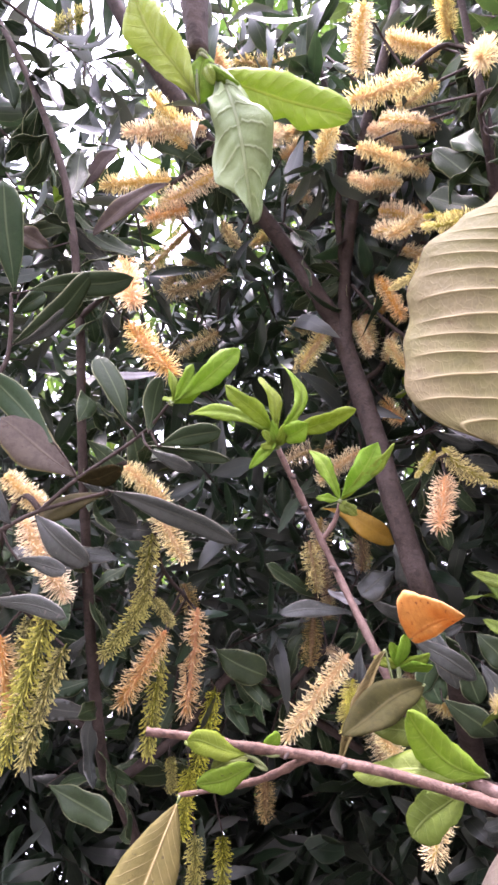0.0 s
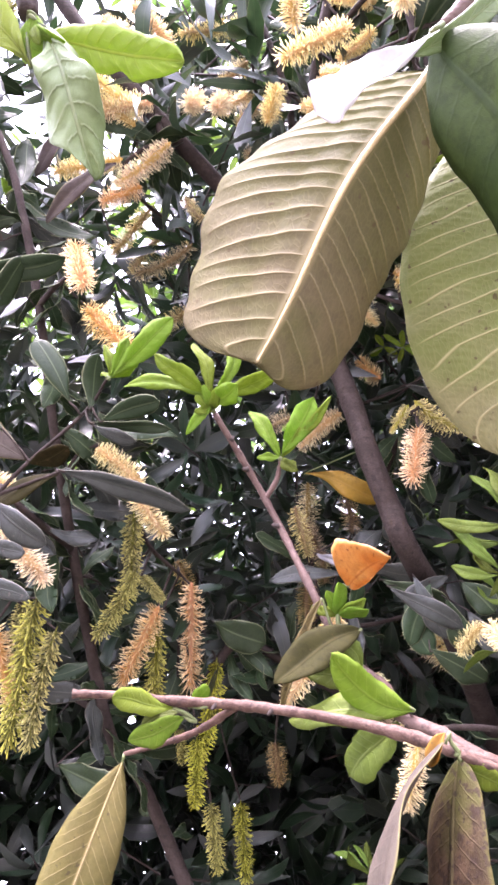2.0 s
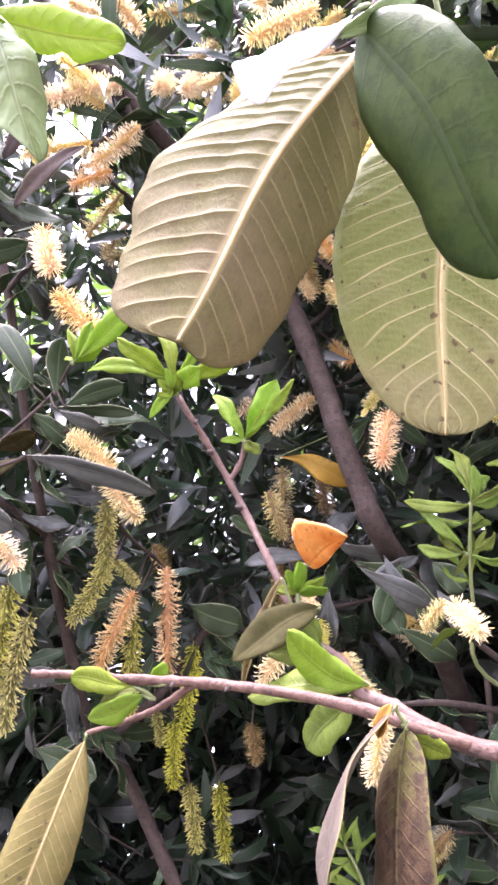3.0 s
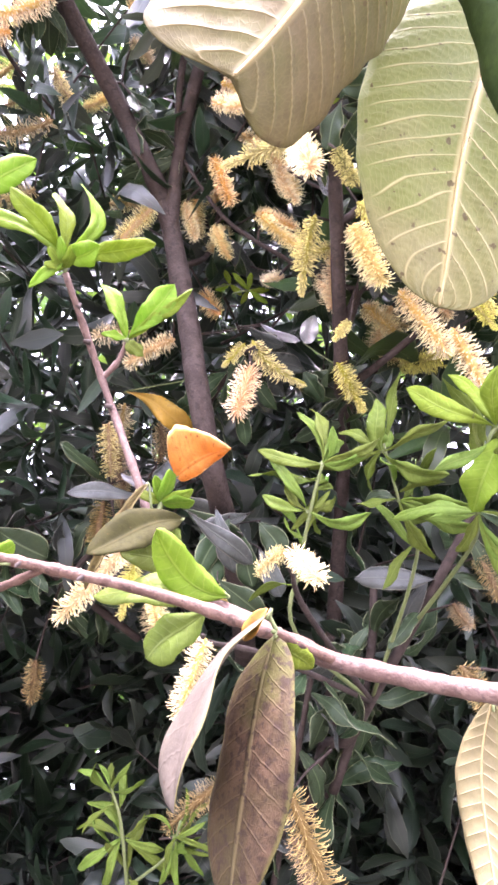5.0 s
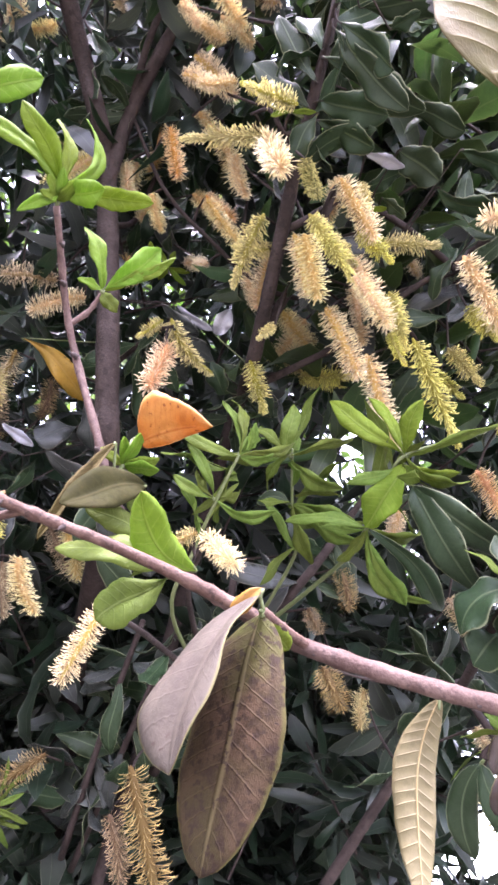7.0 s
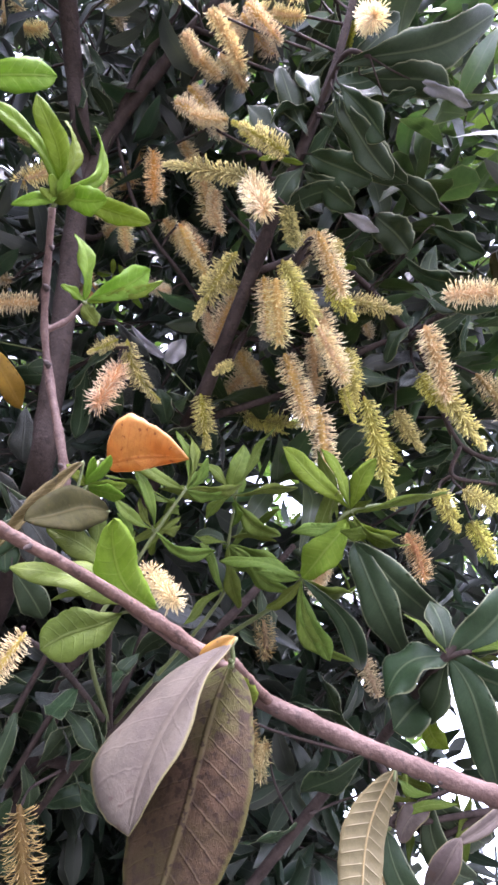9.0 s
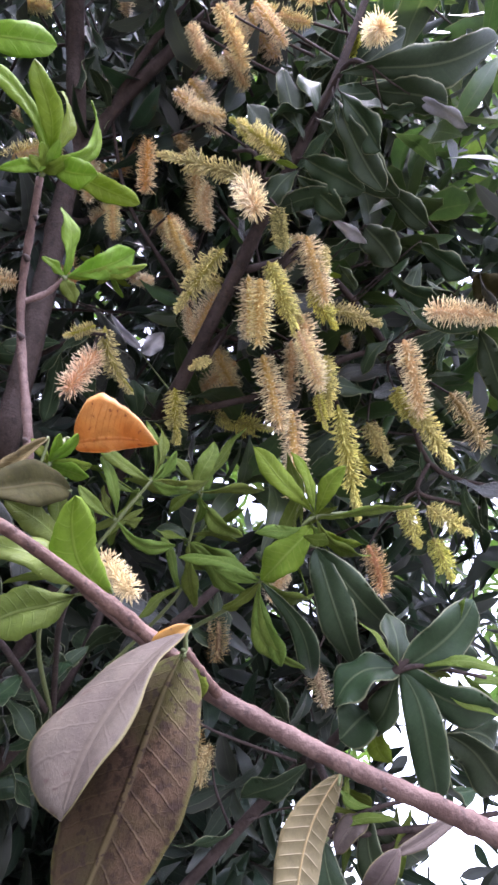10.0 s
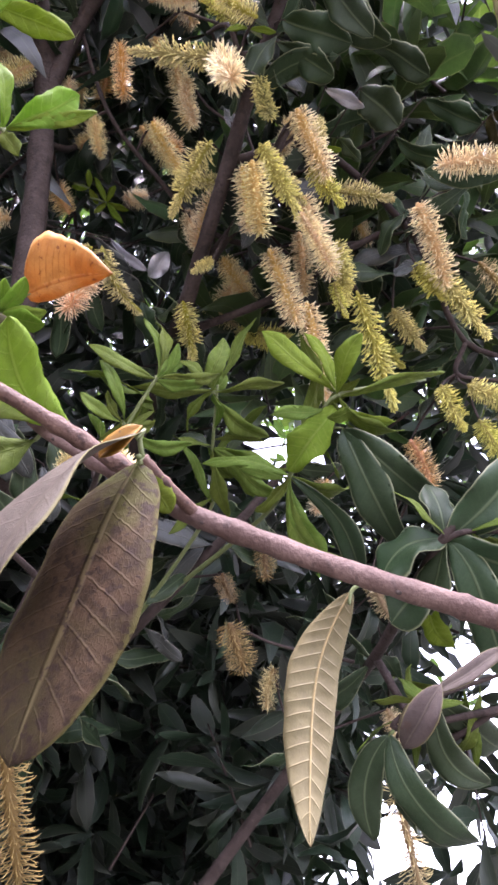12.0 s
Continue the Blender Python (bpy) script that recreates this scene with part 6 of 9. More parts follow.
fb_lc = thing("flowering_branch", (-0.2894, 0.6277, 2.0297), "flowering branch with hanging cream and green flower spikes", "flowering branch", "flowering branches of the tree")
stem(fb_lc, "stem", [(-0.2894, 0.6277, 2.0297), (-0.2606, 0.6041, 2.0562), (-0.2274, 0.5973, 2.0543), (-0.2123, 0.6569, 2.0363), (-0.2151, 0.7467, 2.0120), (-0.1993, 0.8497, 2.0212)], [0.005, 0.004, 0.0035, 0.003, 0.003, 0.0025], "trunk", "", sides=8, nodes=0.0, per=6)
spike(fb_lc, "cream", (-0.2303, 0.5830, 2.0396), (-0.1775, 0.6064, 2.0144), 1, 1.32, (-0.2218, 0.6193, 2.0476), 5.68)
spike(fb_lc, "cream", (-0.1919, 0.6162, 2.0096), (-0.1737, 0.6644, 1.9617), 1, 1.18, (-0.2124, 0.6580, 2.0360), 2.02)
spike(fb_lc, "lime", (-0.2154, 0.6860, 2.0187), (-0.2358, 0.7624, 1.9510), 0, 0.91, (-0.2143, 0.7215, 2.0188), 3.50)
spike(fb_lc, "lime", (-0.2221, 0.7353, 1.9637), (-0.2660, 0.7834, 1.9000), 1, 1.04, (-0.2134, 0.7578, 2.0130), 6.06)
spike(fb_lc, "lime", (-0.2152, 0.7406, 1.9589), (-0.1926, 0.7639, 1.9369), 0, 1.70, (-0.2125, 0.7636, 2.0135), 2.97)
spike(fb_lc, "peach", (-0.2114, 0.8067, 1.9469), (-0.2714, 0.8707, 1.8781), 0, 0.75, (-0.2027, 0.8271, 2.0192), 2.38)
spike(fb_lc, "peach", (-0.1817, 0.8542, 2.0043), (-0.2025, 0.9603, 1.9051), 0, 0.57, (-0.1993, 0.8497, 2.0212), 0.99)
spike(fb_lc, "rust", (-0.2134, 0.8791, 2.0614), (-0.1980, 0.9124, 2.0331), 1, 1.79, (-0.1993, 0.8497, 2.0212), 4.59)
spike(fb_lc, "lime", (-0.2217, 0.8396, 1.9391), (-0.2391, 0.9217, 1.8353), 0, 0.71, (-0.1993, 0.8497, 2.0212), 1.56)
spike(fb_lc, "lime", (-0.1647, 0.9592, 1.9368), (-0.1877, 1.0356, 1.8207), 1, 0.70, (-0.1962, 0.8593, 2.0138), 5.86)
spike(fb_lc, "lime", (-0.1929, 0.9808, 1.8339), (-0.2027, 1.0335, 1.7636), 0, 1.08, (-0.1965, 0.9063, 1.9404), 5.76)
spike(fb_lc, "lime", (-0.2243, 0.9884, 1.8502), (-0.2125, 1.0066, 1.8116), 1, 1.70, (-0.2096, 0.9070, 1.9506), 0.15)
spike(fb_lc, "lime", (-0.1965, 1.0998, 1.7776), (-0.1993, 1.1734, 1.7060), 0, 0.93, (-0.1975, 1.0067, 1.8683), 5.96)
spike(fb_lc, "lime", (-0.1637, 1.1593, 1.7925), (-0.1664, 1.2273, 1.7016), 0, 0.84, (-0.1757, 1.0551, 1.8694), 0.25)

fb_fl = thing("flowering_branch", (-0.2932, 0.6961, 1.9794), "flowering branch with orange and hanging green flower spikes", "flowering branch", "flowering branches of the tree")
stem(fb_fl, "stem", [(-0.2932, 0.6961, 1.9794), (-0.2933, 0.5727, 1.9509), (-0.3229, 0.5495, 1.9714), (-0.3763, 0.6365, 1.9567), (-0.3601, 0.7003, 1.9194)], [0.005, 0.004, 0.003, 0.003, 0.002], "trunk", "", sides=8, nodes=0.0, per=6)
spike(fb_fl, "cream", (-0.3072, 0.5427, 1.9366), (-0.2756, 0.5932, 1.8712), 1, 0.94, (-0.2933, 0.5727, 1.9509), 2.43)
spike(fb_fl, "cream", (-0.3452, 0.5396, 1.9934), (-0.3059, 0.5689, 1.9670), 1, 1.49, (-0.3375, 0.5733, 1.9674), 3.47)
spike(fb_fl, "lime", (-0.3220, 0.6879, 1.9094), (-0.3708, 0.7851, 1.7825), 0, 0.70, (-0.3601, 0.7003, 1.9194), 2.94)
spike(fb_fl, "lime", (-0.3031, 0.7162, 1.8816), (-0.3601, 0.7835, 1.7762), 1, 0.70, (-0.3601, 0.7003, 1.9194), 3.04)
spike(fb_fl, "peach", (-0.3873, 0.7204, 1.8928), (-0.3821, 0.8026, 1.8205), 0, 0.76, (-0.3601, 0.7003, 1.9194), 4.47)
spike(fb_fl, "lime", (-0.3553, 0.7212, 1.9271), (-0.3841, 0.7695, 1.8587), 1, 1.08, (-0.3601, 0.7003, 1.9194), 3.05)
spike(fb_fl, "lime", (-0.3244, 0.2819, 2.6523), (-0.3974, 0.2927, 2.6577), 1, 1.29, (-0.3241, 0.3295, 2.5313), 3.21)

fb_b = thing("flowering_branch", (-0.0712, 1.0047, 1.9440), "drooping flower spikes on a low branch, cream and spent", "flowering branch", "flowering branches of the tree")
stem(fb_b, "stem", [(-0.0712, 1.0047, 1.9440), (-0.0010, 0.9075, 1.9760), (0.0450, 0.9086, 1.9526), (0.1125, 0.9575, 1.9848)], [0.005, 0.004, 0.003, 0.003], "trunk", "", sides=8, nodes=0.0, per=6)
spike(fb_b, "cream", (0.0246, 0.8496, 1.9392), (-0.0532, 0.9253, 1.8628), 1, 0.63, (0.0418, 0.9085, 1.9542), 5.46)
spike(fb_b, "yellow", (0.0315, 0.8716, 1.9162), (0.0197, 0.9333, 1.8678), 0, 1.20, (0.0450, 0.9086, 1.9526), 0.10)
spike(fb_b, "rust", (-0.0201, 0.8762, 2.0070), (-0.0246, 0.9047, 1.9534), 0, 1.37, (-0.0050, 0.9129, 1.9742), 1.75)
spike(fb_b, "faded", (-0.0240, 0.8036, 2.0859), (-0.0141, 0.8572, 2.0409), 0, 1.12, (-0.0045, 0.8919, 1.9925), 3.80)
spike(fb_b, "cream", (0.1303, 0.9647, 1.9799), (0.1846, 1.0243, 1.9374), 1, 0.91, (0.1125, 0.9575, 1.9848), 0.17)
spike(fb_b, "faded", (0.0538, 0.9287, 1.8871), (0.0747, 0.9705, 1.8366), 0, 1.15, (0.0475, 0.9104, 1.9537), 4.23)
spike(fb_b, "rust", (-0.0154, 0.8462, 2.0855), (0.0082, 0.8983, 2.0510), 1, 1.25, (-0.0010, 0.9075, 1.9760), 0.82)
spike(fb_b, "rust", (0.0504, 0.8808, 2.0884), (0.0583, 0.8308, 2.1142), 1, 1.46, (0.0026, 0.9076, 1.9741), 3.43)
spike(fb_b, "rust", (-0.0935, 1.0542, 1.8446), (-0.0951, 1.1009, 1.8042), 0, 1.35, (-0.0712, 1.0047, 1.9440), 0.67)
spike(fb_b, "faded", (0.1145, 0.9881, 1.9815), (0.1728, 1.0463, 1.9388), 1, 0.85, (0.1125, 0.9575, 1.9848), 1.19)

fb_n = thing("flowering_branch", (0.3466, 0.9124, 1.7696), "near twig with pale yellow flower spikes", "flowering branch", "flowering branches of the tree")
stem(fb_n, "stem", [(0.3466, 0.9124, 1.7696), (0.1705, 0.6909, 1.7383), (0.1013, 0.5998, 1.7136), (0.0916, 0.5832, 1.7133)], [0.004, 0.003, 0.002, 0.0018], "trunk", "", sides=8, nodes=0.0, per=6)
spike(fb_n, "butter", (0.0944, 0.5852, 1.7097), (0.0781, 0.6098, 1.6589), 0, 0.88, (0.1030, 0.6021, 1.7142), 2.66)
stem(fb_n, "stem", [(0.3466, 0.9124, 1.7696), (0.2066, 0.6771, 1.7765), (0.1591, 0.5497, 1.7573), (0.1541, 0.5240, 1.7588)], [0.004, 0.003, 0.002, 0.0018], "trunk", "", sides=8, nodes=0.0, per=6)
spike(fb_n, "butter", (0.1563, 0.5313, 1.7653), (0.1645, 0.4944, 1.7265), 0, 0.95, (0.1619, 0.5572, 1.7584), 5.01)
spike(fb_n, "faded", (0.1518, 0.5403, 1.7720), (0.1297, 0.5555, 1.7639), 1, 1.75, (0.1645, 0.5644, 1.7595), 4.27)

fb_o = thing("flowering_branch", (0.1048, 0.8137, 2.1308), "branch with an orange flower spike and yellow buds", "flowering branch", "flowering branches of the tree")
stem(fb_o, "stem", [(0.1048, 0.8137, 2.1308), (0.1346, 0.6949, 2.1269), (0.1500, 0.6537, 2.1149)], [0.004, 0.003, 0.002], "trunk", "", sides=8, nodes=0.0, per=6)
spike(fb_o, "peach", (0.1444, 0.6488, 2.0745), (0.1273, 0.6458, 2.0004), 0, 1.09, (0.1470, 0.6616, 2.1172), 5.91)
spike(fb_o, "yellow", (0.1483, 0.6563, 2.1267), (0.1944, 0.7080, 2.0855), 2, 1.18, (0.1406, 0.6789, 2.1222), 2.95)
spike(fb_o, "yellow", (0.1391, 0.6654, 2.1302), (0.1180, 0.6902, 2.1090), 1, 1.70, (0.1365, 0.6899, 2.1254), 5.57)

fb_r = thing("flowering_branch", (0.2613, 0.5006, 2.1678), "heavily flowering branch, yellow and cream spikes hanging", "flowering branch", "flowering branches of the tree")
stem(fb_r, "stem", [(0.2613, 0.5006, 2.1678), (0.2612, 0.4493, 2.2169), (0.3028, 0.4694, 2.2027), (0.3404, 0.5105, 2.1646), (0.4042, 0.5173, 2.1206), (0.4555, 0.5298, 2.0765)], [0.0055, 0.0045, 0.004, 0.0035, 0.003, 0.0025], "trunk", "", sides=8, nodes=0.0, per=6)
spike(fb_r, "cream", (0.2440, 0.4194, 2.1794), (0.2936, 0.4349, 2.1307), 0, 1.17, (0.2613, 0.4781, 2.1894), 4.70)
spike(fb_r, "yellow", (0.2678, 0.4160, 2.1870), (0.2824, 0.4233, 2.1598), 0, 1.70, (0.2613, 0.4725, 2.1947), 0.02)
spike(fb_r, "yellow", (0.2312, 0.4653, 2.1634), (0.2925, 0.4805, 2.1249), 1, 1.29, (0.2613, 0.5006, 2.1678), 3.61)
spike(fb_r, "yellow", (0.2815, 0.4455, 2.1430), (0.3279, 0.4474, 2.1224), 0, 1.70, (0.2613, 0.5006, 2.1678), 2.93)
spike(fb_r, "yellow", (0.3333, 0.4631, 2.1766), (0.3911, 0.4312, 2.1733), 0, 1.44, (0.3348, 0.5043, 2.1703), 1.03)
spike(fb_r, "cream", (0.2903, 0.4684, 2.1266), (0.3494, 0.4925, 2.0740), 0, 1.01, (0.2613, 0.5006, 2.1678), 5.51)
spike(fb_r, "cream", (0.2213, 0.4642, 2.1199), (0.2594, 0.4999, 2.0781), 0, 1.24, (0.2613, 0.5006, 2.1678), 3.34)
spike(fb_r, "cream", (0.2373, 0.5559, 2.1998), (0.2267, 0.6001, 2.1468), 1, 1.19, (0.2613, 0.5006, 2.1678), 3.36)
spike(fb_r, "cream", (0.2921, 0.5284, 2.1021), (0.3457, 0.5410, 2.0324), 1, 0.94, (0.3497, 0.5114, 2.1582), 4.54)
spike(fb_r, "cream", (0.3458, 0.5302, 2.0531), (0.3979, 0.5633, 1.9708), 0, 0.81, (0.4194, 0.5210, 2.1076), 0.53)
spike(fb_r, "yellow", (0.3530, 0.4853, 2.1214), (0.3824, 0.5036, 2.0588), 0, 1.33, (0.3786, 0.5145, 2.1383), 5.84)
spike(fb_r, "yellow", (0.3899, 0.4961, 2.0705), (0.4687, 0.5316, 1.9739), 0, 0.73, (0.4310, 0.5238, 2.0976), 2.66)
spike(fb_r, "yellow", (0.2429, 0.5654, 2.0839), (0.2249, 0.5739, 2.0602), 0, 1.70, (0.2613, 0.5006, 2.1678), 2.51)
spike(fb_r, "yellow", (0.3530, 0.6847, 2.1446), (0.4169, 0.6603, 2.1382), 1, 1.38, (0.3749, 0.5568, 2.1380), 0.76)
spike(fb_r, "cream", (0.2905, 0.6244, 2.1865), (0.3281, 0.6243, 2.1423), 0, 1.43, (0.3404, 0.5105, 2.1646), 3.81)
spike(fb_r, "cream", (0.4553, 0.5468, 2.3250), (0.4897, 0.5607, 2.3105), 0, 1.90, (0.3919, 0.5245, 2.2137), 0.69)
spike(fb_r, "yellow", (0.2701, 0.4742, 2.1476), (0.3123, 0.4846, 2.1319), 1, 1.70, (0.2613, 0.5006, 2.1678), 6.16)
spike(fb_r, "yellow", (0.1932, 0.5051, 2.1860), (0.1800, 0.5673, 2.1277), 1, 1.10, (0.2613, 0.5006, 2.1678), 2.72)
spike(fb_r, "yellow", (0.2236, 0.5300, 2.1720), (0.1810, 0.5492, 2.1547), 1, 1.70, (0.2613, 0.5006, 2.1678), 1.15)
spike(fb_r, "cream", (0.3328, 0.6340, 2.2017), (0.3203, 0.6793, 2.1720), 0, 1.50, (0.3404, 0.5105, 2.1646), 0.42)
spike(fb_r, "yellow", (0.4897, 0.5626, 2.1180), (0.5227, 0.5630, 2.0817), 1, 1.70, (0.4555, 0.5298, 2.0765), 3.44)
spike(fb_r, "yellow", (0.2507, 0.6385, 2.0904), (0.2871, 0.6679, 2.0430), 0, 1.57, (0.2652, 0.6710, 2.0944), 4.62)
spike(fb_r, "rust", (0.1615, 0.9827, 1.6817), (0.1063, 1.0325, 1.6386), 0, 0.97, (0.2783, 1.0399, 1.6794), 4.60)
spike(fb_r, "rust", (0.2546, 0.9874, 1.6240), (0.3040, 1.0322, 1.5626), 1, 0.92, (0.3084, 1.0699, 1.6704), 0.06)
spike(fb_r, "cream", (0.0605, 0.8338, 1.8545), (0.0642, 0.8582, 1.8004), 2, 1.40, (0.0019, 0.9407, 1.8996), 3.04)
spike(fb_r, "faded", (-0.0078, 0.8407, 2.1535), (-0.0122, 0.9069, 2.1025), 1, 0.95, (0.1061, 0.8166, 2.1283), 5.67)
spike(fb_r, "faded", (0.0013, 0.9234, 2.0800), (0.0056, 0.9399, 2.0334), 1, 1.59, (-0.0524, 0.9842, 1.9785), 0.94)
spike(fb_r, "rust", (0.4278, 0.7241, 1.8859), (0.4656, 0.7400, 1.8528), 1, 1.58, (0.3947, 0.7512, 1.8763), 5.64)
spike(fb_r, "rust", (0.4089, 0.7671, 1.8433), (0.4297, 0.7813, 1.8174), 1, 1.90, (0.3802, 0.8020, 1.8437), 1.63)
spike(fb_r, "faded", (-0.0024, 0.9026, 1.9730), (0.0282, 0.9000, 1.9623), 1, 1.90, (-0.0577, 1.0132, 1.9394), 5.16)
spike(fb_r, "yellow", (0.0277, 0.8739, 1.9075), (0.0313, 0.8921, 1.8706), 1, 1.70, (-0.0349, 0.9854, 1.9310), 5.01)
spike(fb_r, "faded", (0.5295, 0.8235, 1.7738), (0.5314, 0.8568, 1.7537), 2, 1.90, (0.5400, 0.7804, 1.6725), 4.57)

fb_c = thing("flowering_branch", (0.2613, 0.5006, 2.1678), "slender flowering branch with cream, peach and yellow spikes", "flowering branch", "flowering branches of the tree")
stem(fb_c, "stem", [(0.2613, 0.5006, 2.1678), (0.3000, 0.5700, 2.1700), (0.2500, 0.6100, 2.2000), (0.1800, 0.6150, 2.2500), (0.1000, 0.6100, 2.3100), (0.0200, 0.5800, 2.4200), (-0.0600, 0.5600, 2.5200)], [0.004, 0.0036, 0.0033, 0.003, 0.0027, 0.0023, 0.0018], "trunk", "", sides=8, nodes=0.0, per=6)
spike(fb_c, "cream", (0.0472, 0.6259, 2.3504), (0.0656, 0.6450, 2.3026), 0, 1.06, (0.0680, 0.5980, 2.3540), 0.00)
spike(fb_c, "cream", (0.0901, 0.6234, 2.3049), (0.1074, 0.6381, 2.2630), 1, 1.22, (0.1000, 0.6100, 2.3100), 1.70)
spike(fb_c, "peach", (0.1454, 0.5689, 2.2718), (0.1844, 0.5653, 2.2457), 0, 1.23, (0.1480, 0.6130, 2.2740), 3.40)
spike(fb_c, "cream", (0.2313, 0.4980, 2.1653), (0.2667, 0.5199, 2.1077), 1, 1.00, (0.2613, 0.5006, 2.1678), 5.10)
spike(fb_c, "cream", (0.2851, 0.4642, 2.0894), (0.3283, 0.4717, 2.0475), 0, 1.00, (0.2613, 0.5006, 2.1678), 0.52)
spike(fb_c, "cream", (0.2286, 0.6124, 2.2193), (0.2456, 0.6280, 2.1763), 1, 1.19, (0.2290, 0.6115, 2.2150), 2.22)
spike(fb_c, "faded", (0.3158, 0.6608, 2.2091), (0.3598, 0.6521, 2.1879), 0, 1.17, (0.2600, 0.6020, 2.1940), 3.92)
spike(fb_c, "cream", (0.1772, 0.6255, 2.2208), (0.1571, 0.6297, 2.2059), 1, 1.90, (0.1940, 0.6140, 2.2400), 5.62)
spike(fb_c, "peach", (0.0783, 0.5408, 2.3320), (0.1029, 0.5638, 2.2769), 0, 1.00, (0.0760, 0.6010, 2.3430), 1.04)
spike(fb_c, "cream", (0.2688, 0.4515, 2.2451), (0.2618, 0.4746, 2.2011), 1, 1.16, (0.2613, 0.5006, 2.1678), 2.74)
spike(fb_c, "yellow", (0.2267, 0.4588, 2.1506), (0.2893, 0.4715, 2.0951), 0, 1.00, (0.2613, 0.5006, 2.1678), 4.44)
spike(fb_c, "cream", (0.1239, 0.4495, 2.3331), (0.0862, 0.4679, 2.3062), 1, 1.16, (0.0760, 0.6010, 2.3430), 6.14)
spike(fb_c, "yellow", (0.1689, 0.4330, 2.3048), (0.1238, 0.4342, 2.3027), 0, 1.28, (0.2613, 0.5006, 2.1678), 1.56)
spike(fb_c, "faded", (-0.1612, 0.5692, 2.5483), (-0.1361, 0.5897, 2.4963), 1, 1.00, (-0.0600, 0.5600, 2.5200), 3.26)
spike(fb_c, "faded", (-0.0480, 0.5048, 2.5406), (-0.0182, 0.5136, 2.5019), 0, 1.17, (-0.0600, 0.5600, 2.5200), 4.96)
spike(fb_c, "cream", (0.3230, 0.5147, 2.1442), (0.3563, 0.5350, 2.0894), 1, 1.00, (0.2806, 0.5353, 2.1689), 0.38)
spike(fb_c, "faded", (0.2993, 0.6895, 2.1781), (0.3519, 0.6820, 2.1522), 0, 1.00, (0.2500, 0.6100, 2.2000), 2.08)
spike(fb_c, "yellow", (0.3626, 0.5041, 2.0769), (0.3827, 0.5144, 2.0398), 1, 1.34, (0.2845, 0.5422, 2.1691), 3.78)

fb_fr = thing("flowering_branch", (0.4259, 0.4435, 2.1558), "flowering branch with thick cream spikes and yellow buds", "flowering branch", "flowering branches of the tree")
stem(fb_fr, "stem", [(0.4259, 0.4435, 2.1558), (0.4140, 0.3940, 2.1476), (0.4205, 0.3393, 2.1300), (0.4472, 0.3069, 2.1233)], [0.0045, 0.004, 0.003, 0.0025], "trunk", "", sides=8, nodes=0.0, per=6)
stem(fb_fr, "stem", [(0.5285, 0.4659, 2.0577), (0.5291, 0.4861, 2.0237), (0.5658, 0.4628, 2.0167), (0.5941, 0.4415, 2.0144)], [0.003, 0.003, 0.0025, 0.002], "trunk", "", sides=8, nodes=0.0, per=6)
spike(fb_fr, "cream", (0.4277, 0.3007, 2.1129), (0.3600, 0.3433, 2.1112), 1, 1.04, (0.4311, 0.3264, 2.1274), 4.42)
spike(fb_fr, "cream", (0.3728, 0.3877, 2.0919), (0.4334, 0.4039, 2.0386), 1, 1.01, (0.4142, 0.3950, 2.1477), 0.53)
spike(fb_fr, "yellow", (0.4345, 0.4199, 2.0624), (0.5030, 0.4234, 2.0154), 0, 1.15, (0.4235, 0.4338, 2.1542), 0.57)
spike(fb_fr, "yellow", (0.4268, 0.4413, 2.0954), (0.4599, 0.4412, 2.0513), 1, 1.70, (0.4259, 0.4435, 2.1558), 3.68)
spike(fb_fr, "faded", (0.4979, 0.4078, 2.1177), (0.5553, 0.3953, 2.0716), 1, 1.06, (0.4259, 0.4435, 2.1558), 5.44)
spike(fb_fr, "yellow", (0.4487, 0.4992, 2.0884), (0.4947, 0.4996, 2.0521), 0, 1.62, (0.4259, 0.4435, 2.1558), 2.00)
spike(fb_fr, "yellow", (0.3604, 0.4930, 2.1303), (0.3963, 0.5116, 2.1016), 0, 1.70, (0.4259, 0.4435, 2.1558), 0.18)
spike(fb_fr, "yellow", (0.4899, 0.4818, 1.9801), (0.5325, 0.4935, 1.9484), 0, 1.70, (0.5291, 0.4861, 2.0237), 0.33)
spike(fb_fr, "yellow", (0.5116, 0.4635, 1.9800), (0.5531, 0.4383, 1.9539), 0, 1.70, (0.5291, 0.4861, 2.0237), 5.90)
spike(fb_fr, "yellow", (0.5500, 0.4837, 1.9636), (0.5956, 0.4911, 1.9316), 0, 1.69, (0.5421, 0.4779, 2.0212), 1.38)
spike(fb_fr, "peach", (0.5266, 0.5626, 1.9723), (0.5629, 0.5579, 1.9286), 1, 1.46, (0.5291, 0.4861, 2.0237), 6.03)
spike(fb_fr, "cream", (0.4925, 0.6720, 1.9616), (0.5016, 0.7042, 1.9350), 0, 1.90, (0.5164, 0.5508, 2.0021), 5.09)
spike(fb_fr, "faded", (0.5959, 0.7120, 1.8781), (0.6245, 0.7132, 1.8348), 0, 1.52, (0.5645, 0.6059, 1.9465), 3.87)
spike(fb_fr, "yellow", (0.3528, 0.6758, 2.1416), (0.4108, 0.6381, 2.1229), 1, 1.33, (0.4334, 0.5891, 2.0877), 1.46)
spike(fb_fr, "yellow", (0.2753, 0.3770, 2.3146), (0.3018, 0.3502, 2.3098), 0, 1.70, (0.1869, 0.3754, 2.2618), 3.81)
spike(fb_fr, "lime", (0.1818, 0.2872, 2.3891), (0.1808, 0.3034, 2.3678), 2, 1.70, (0.1757, 0.3050, 2.3609), 2.34)
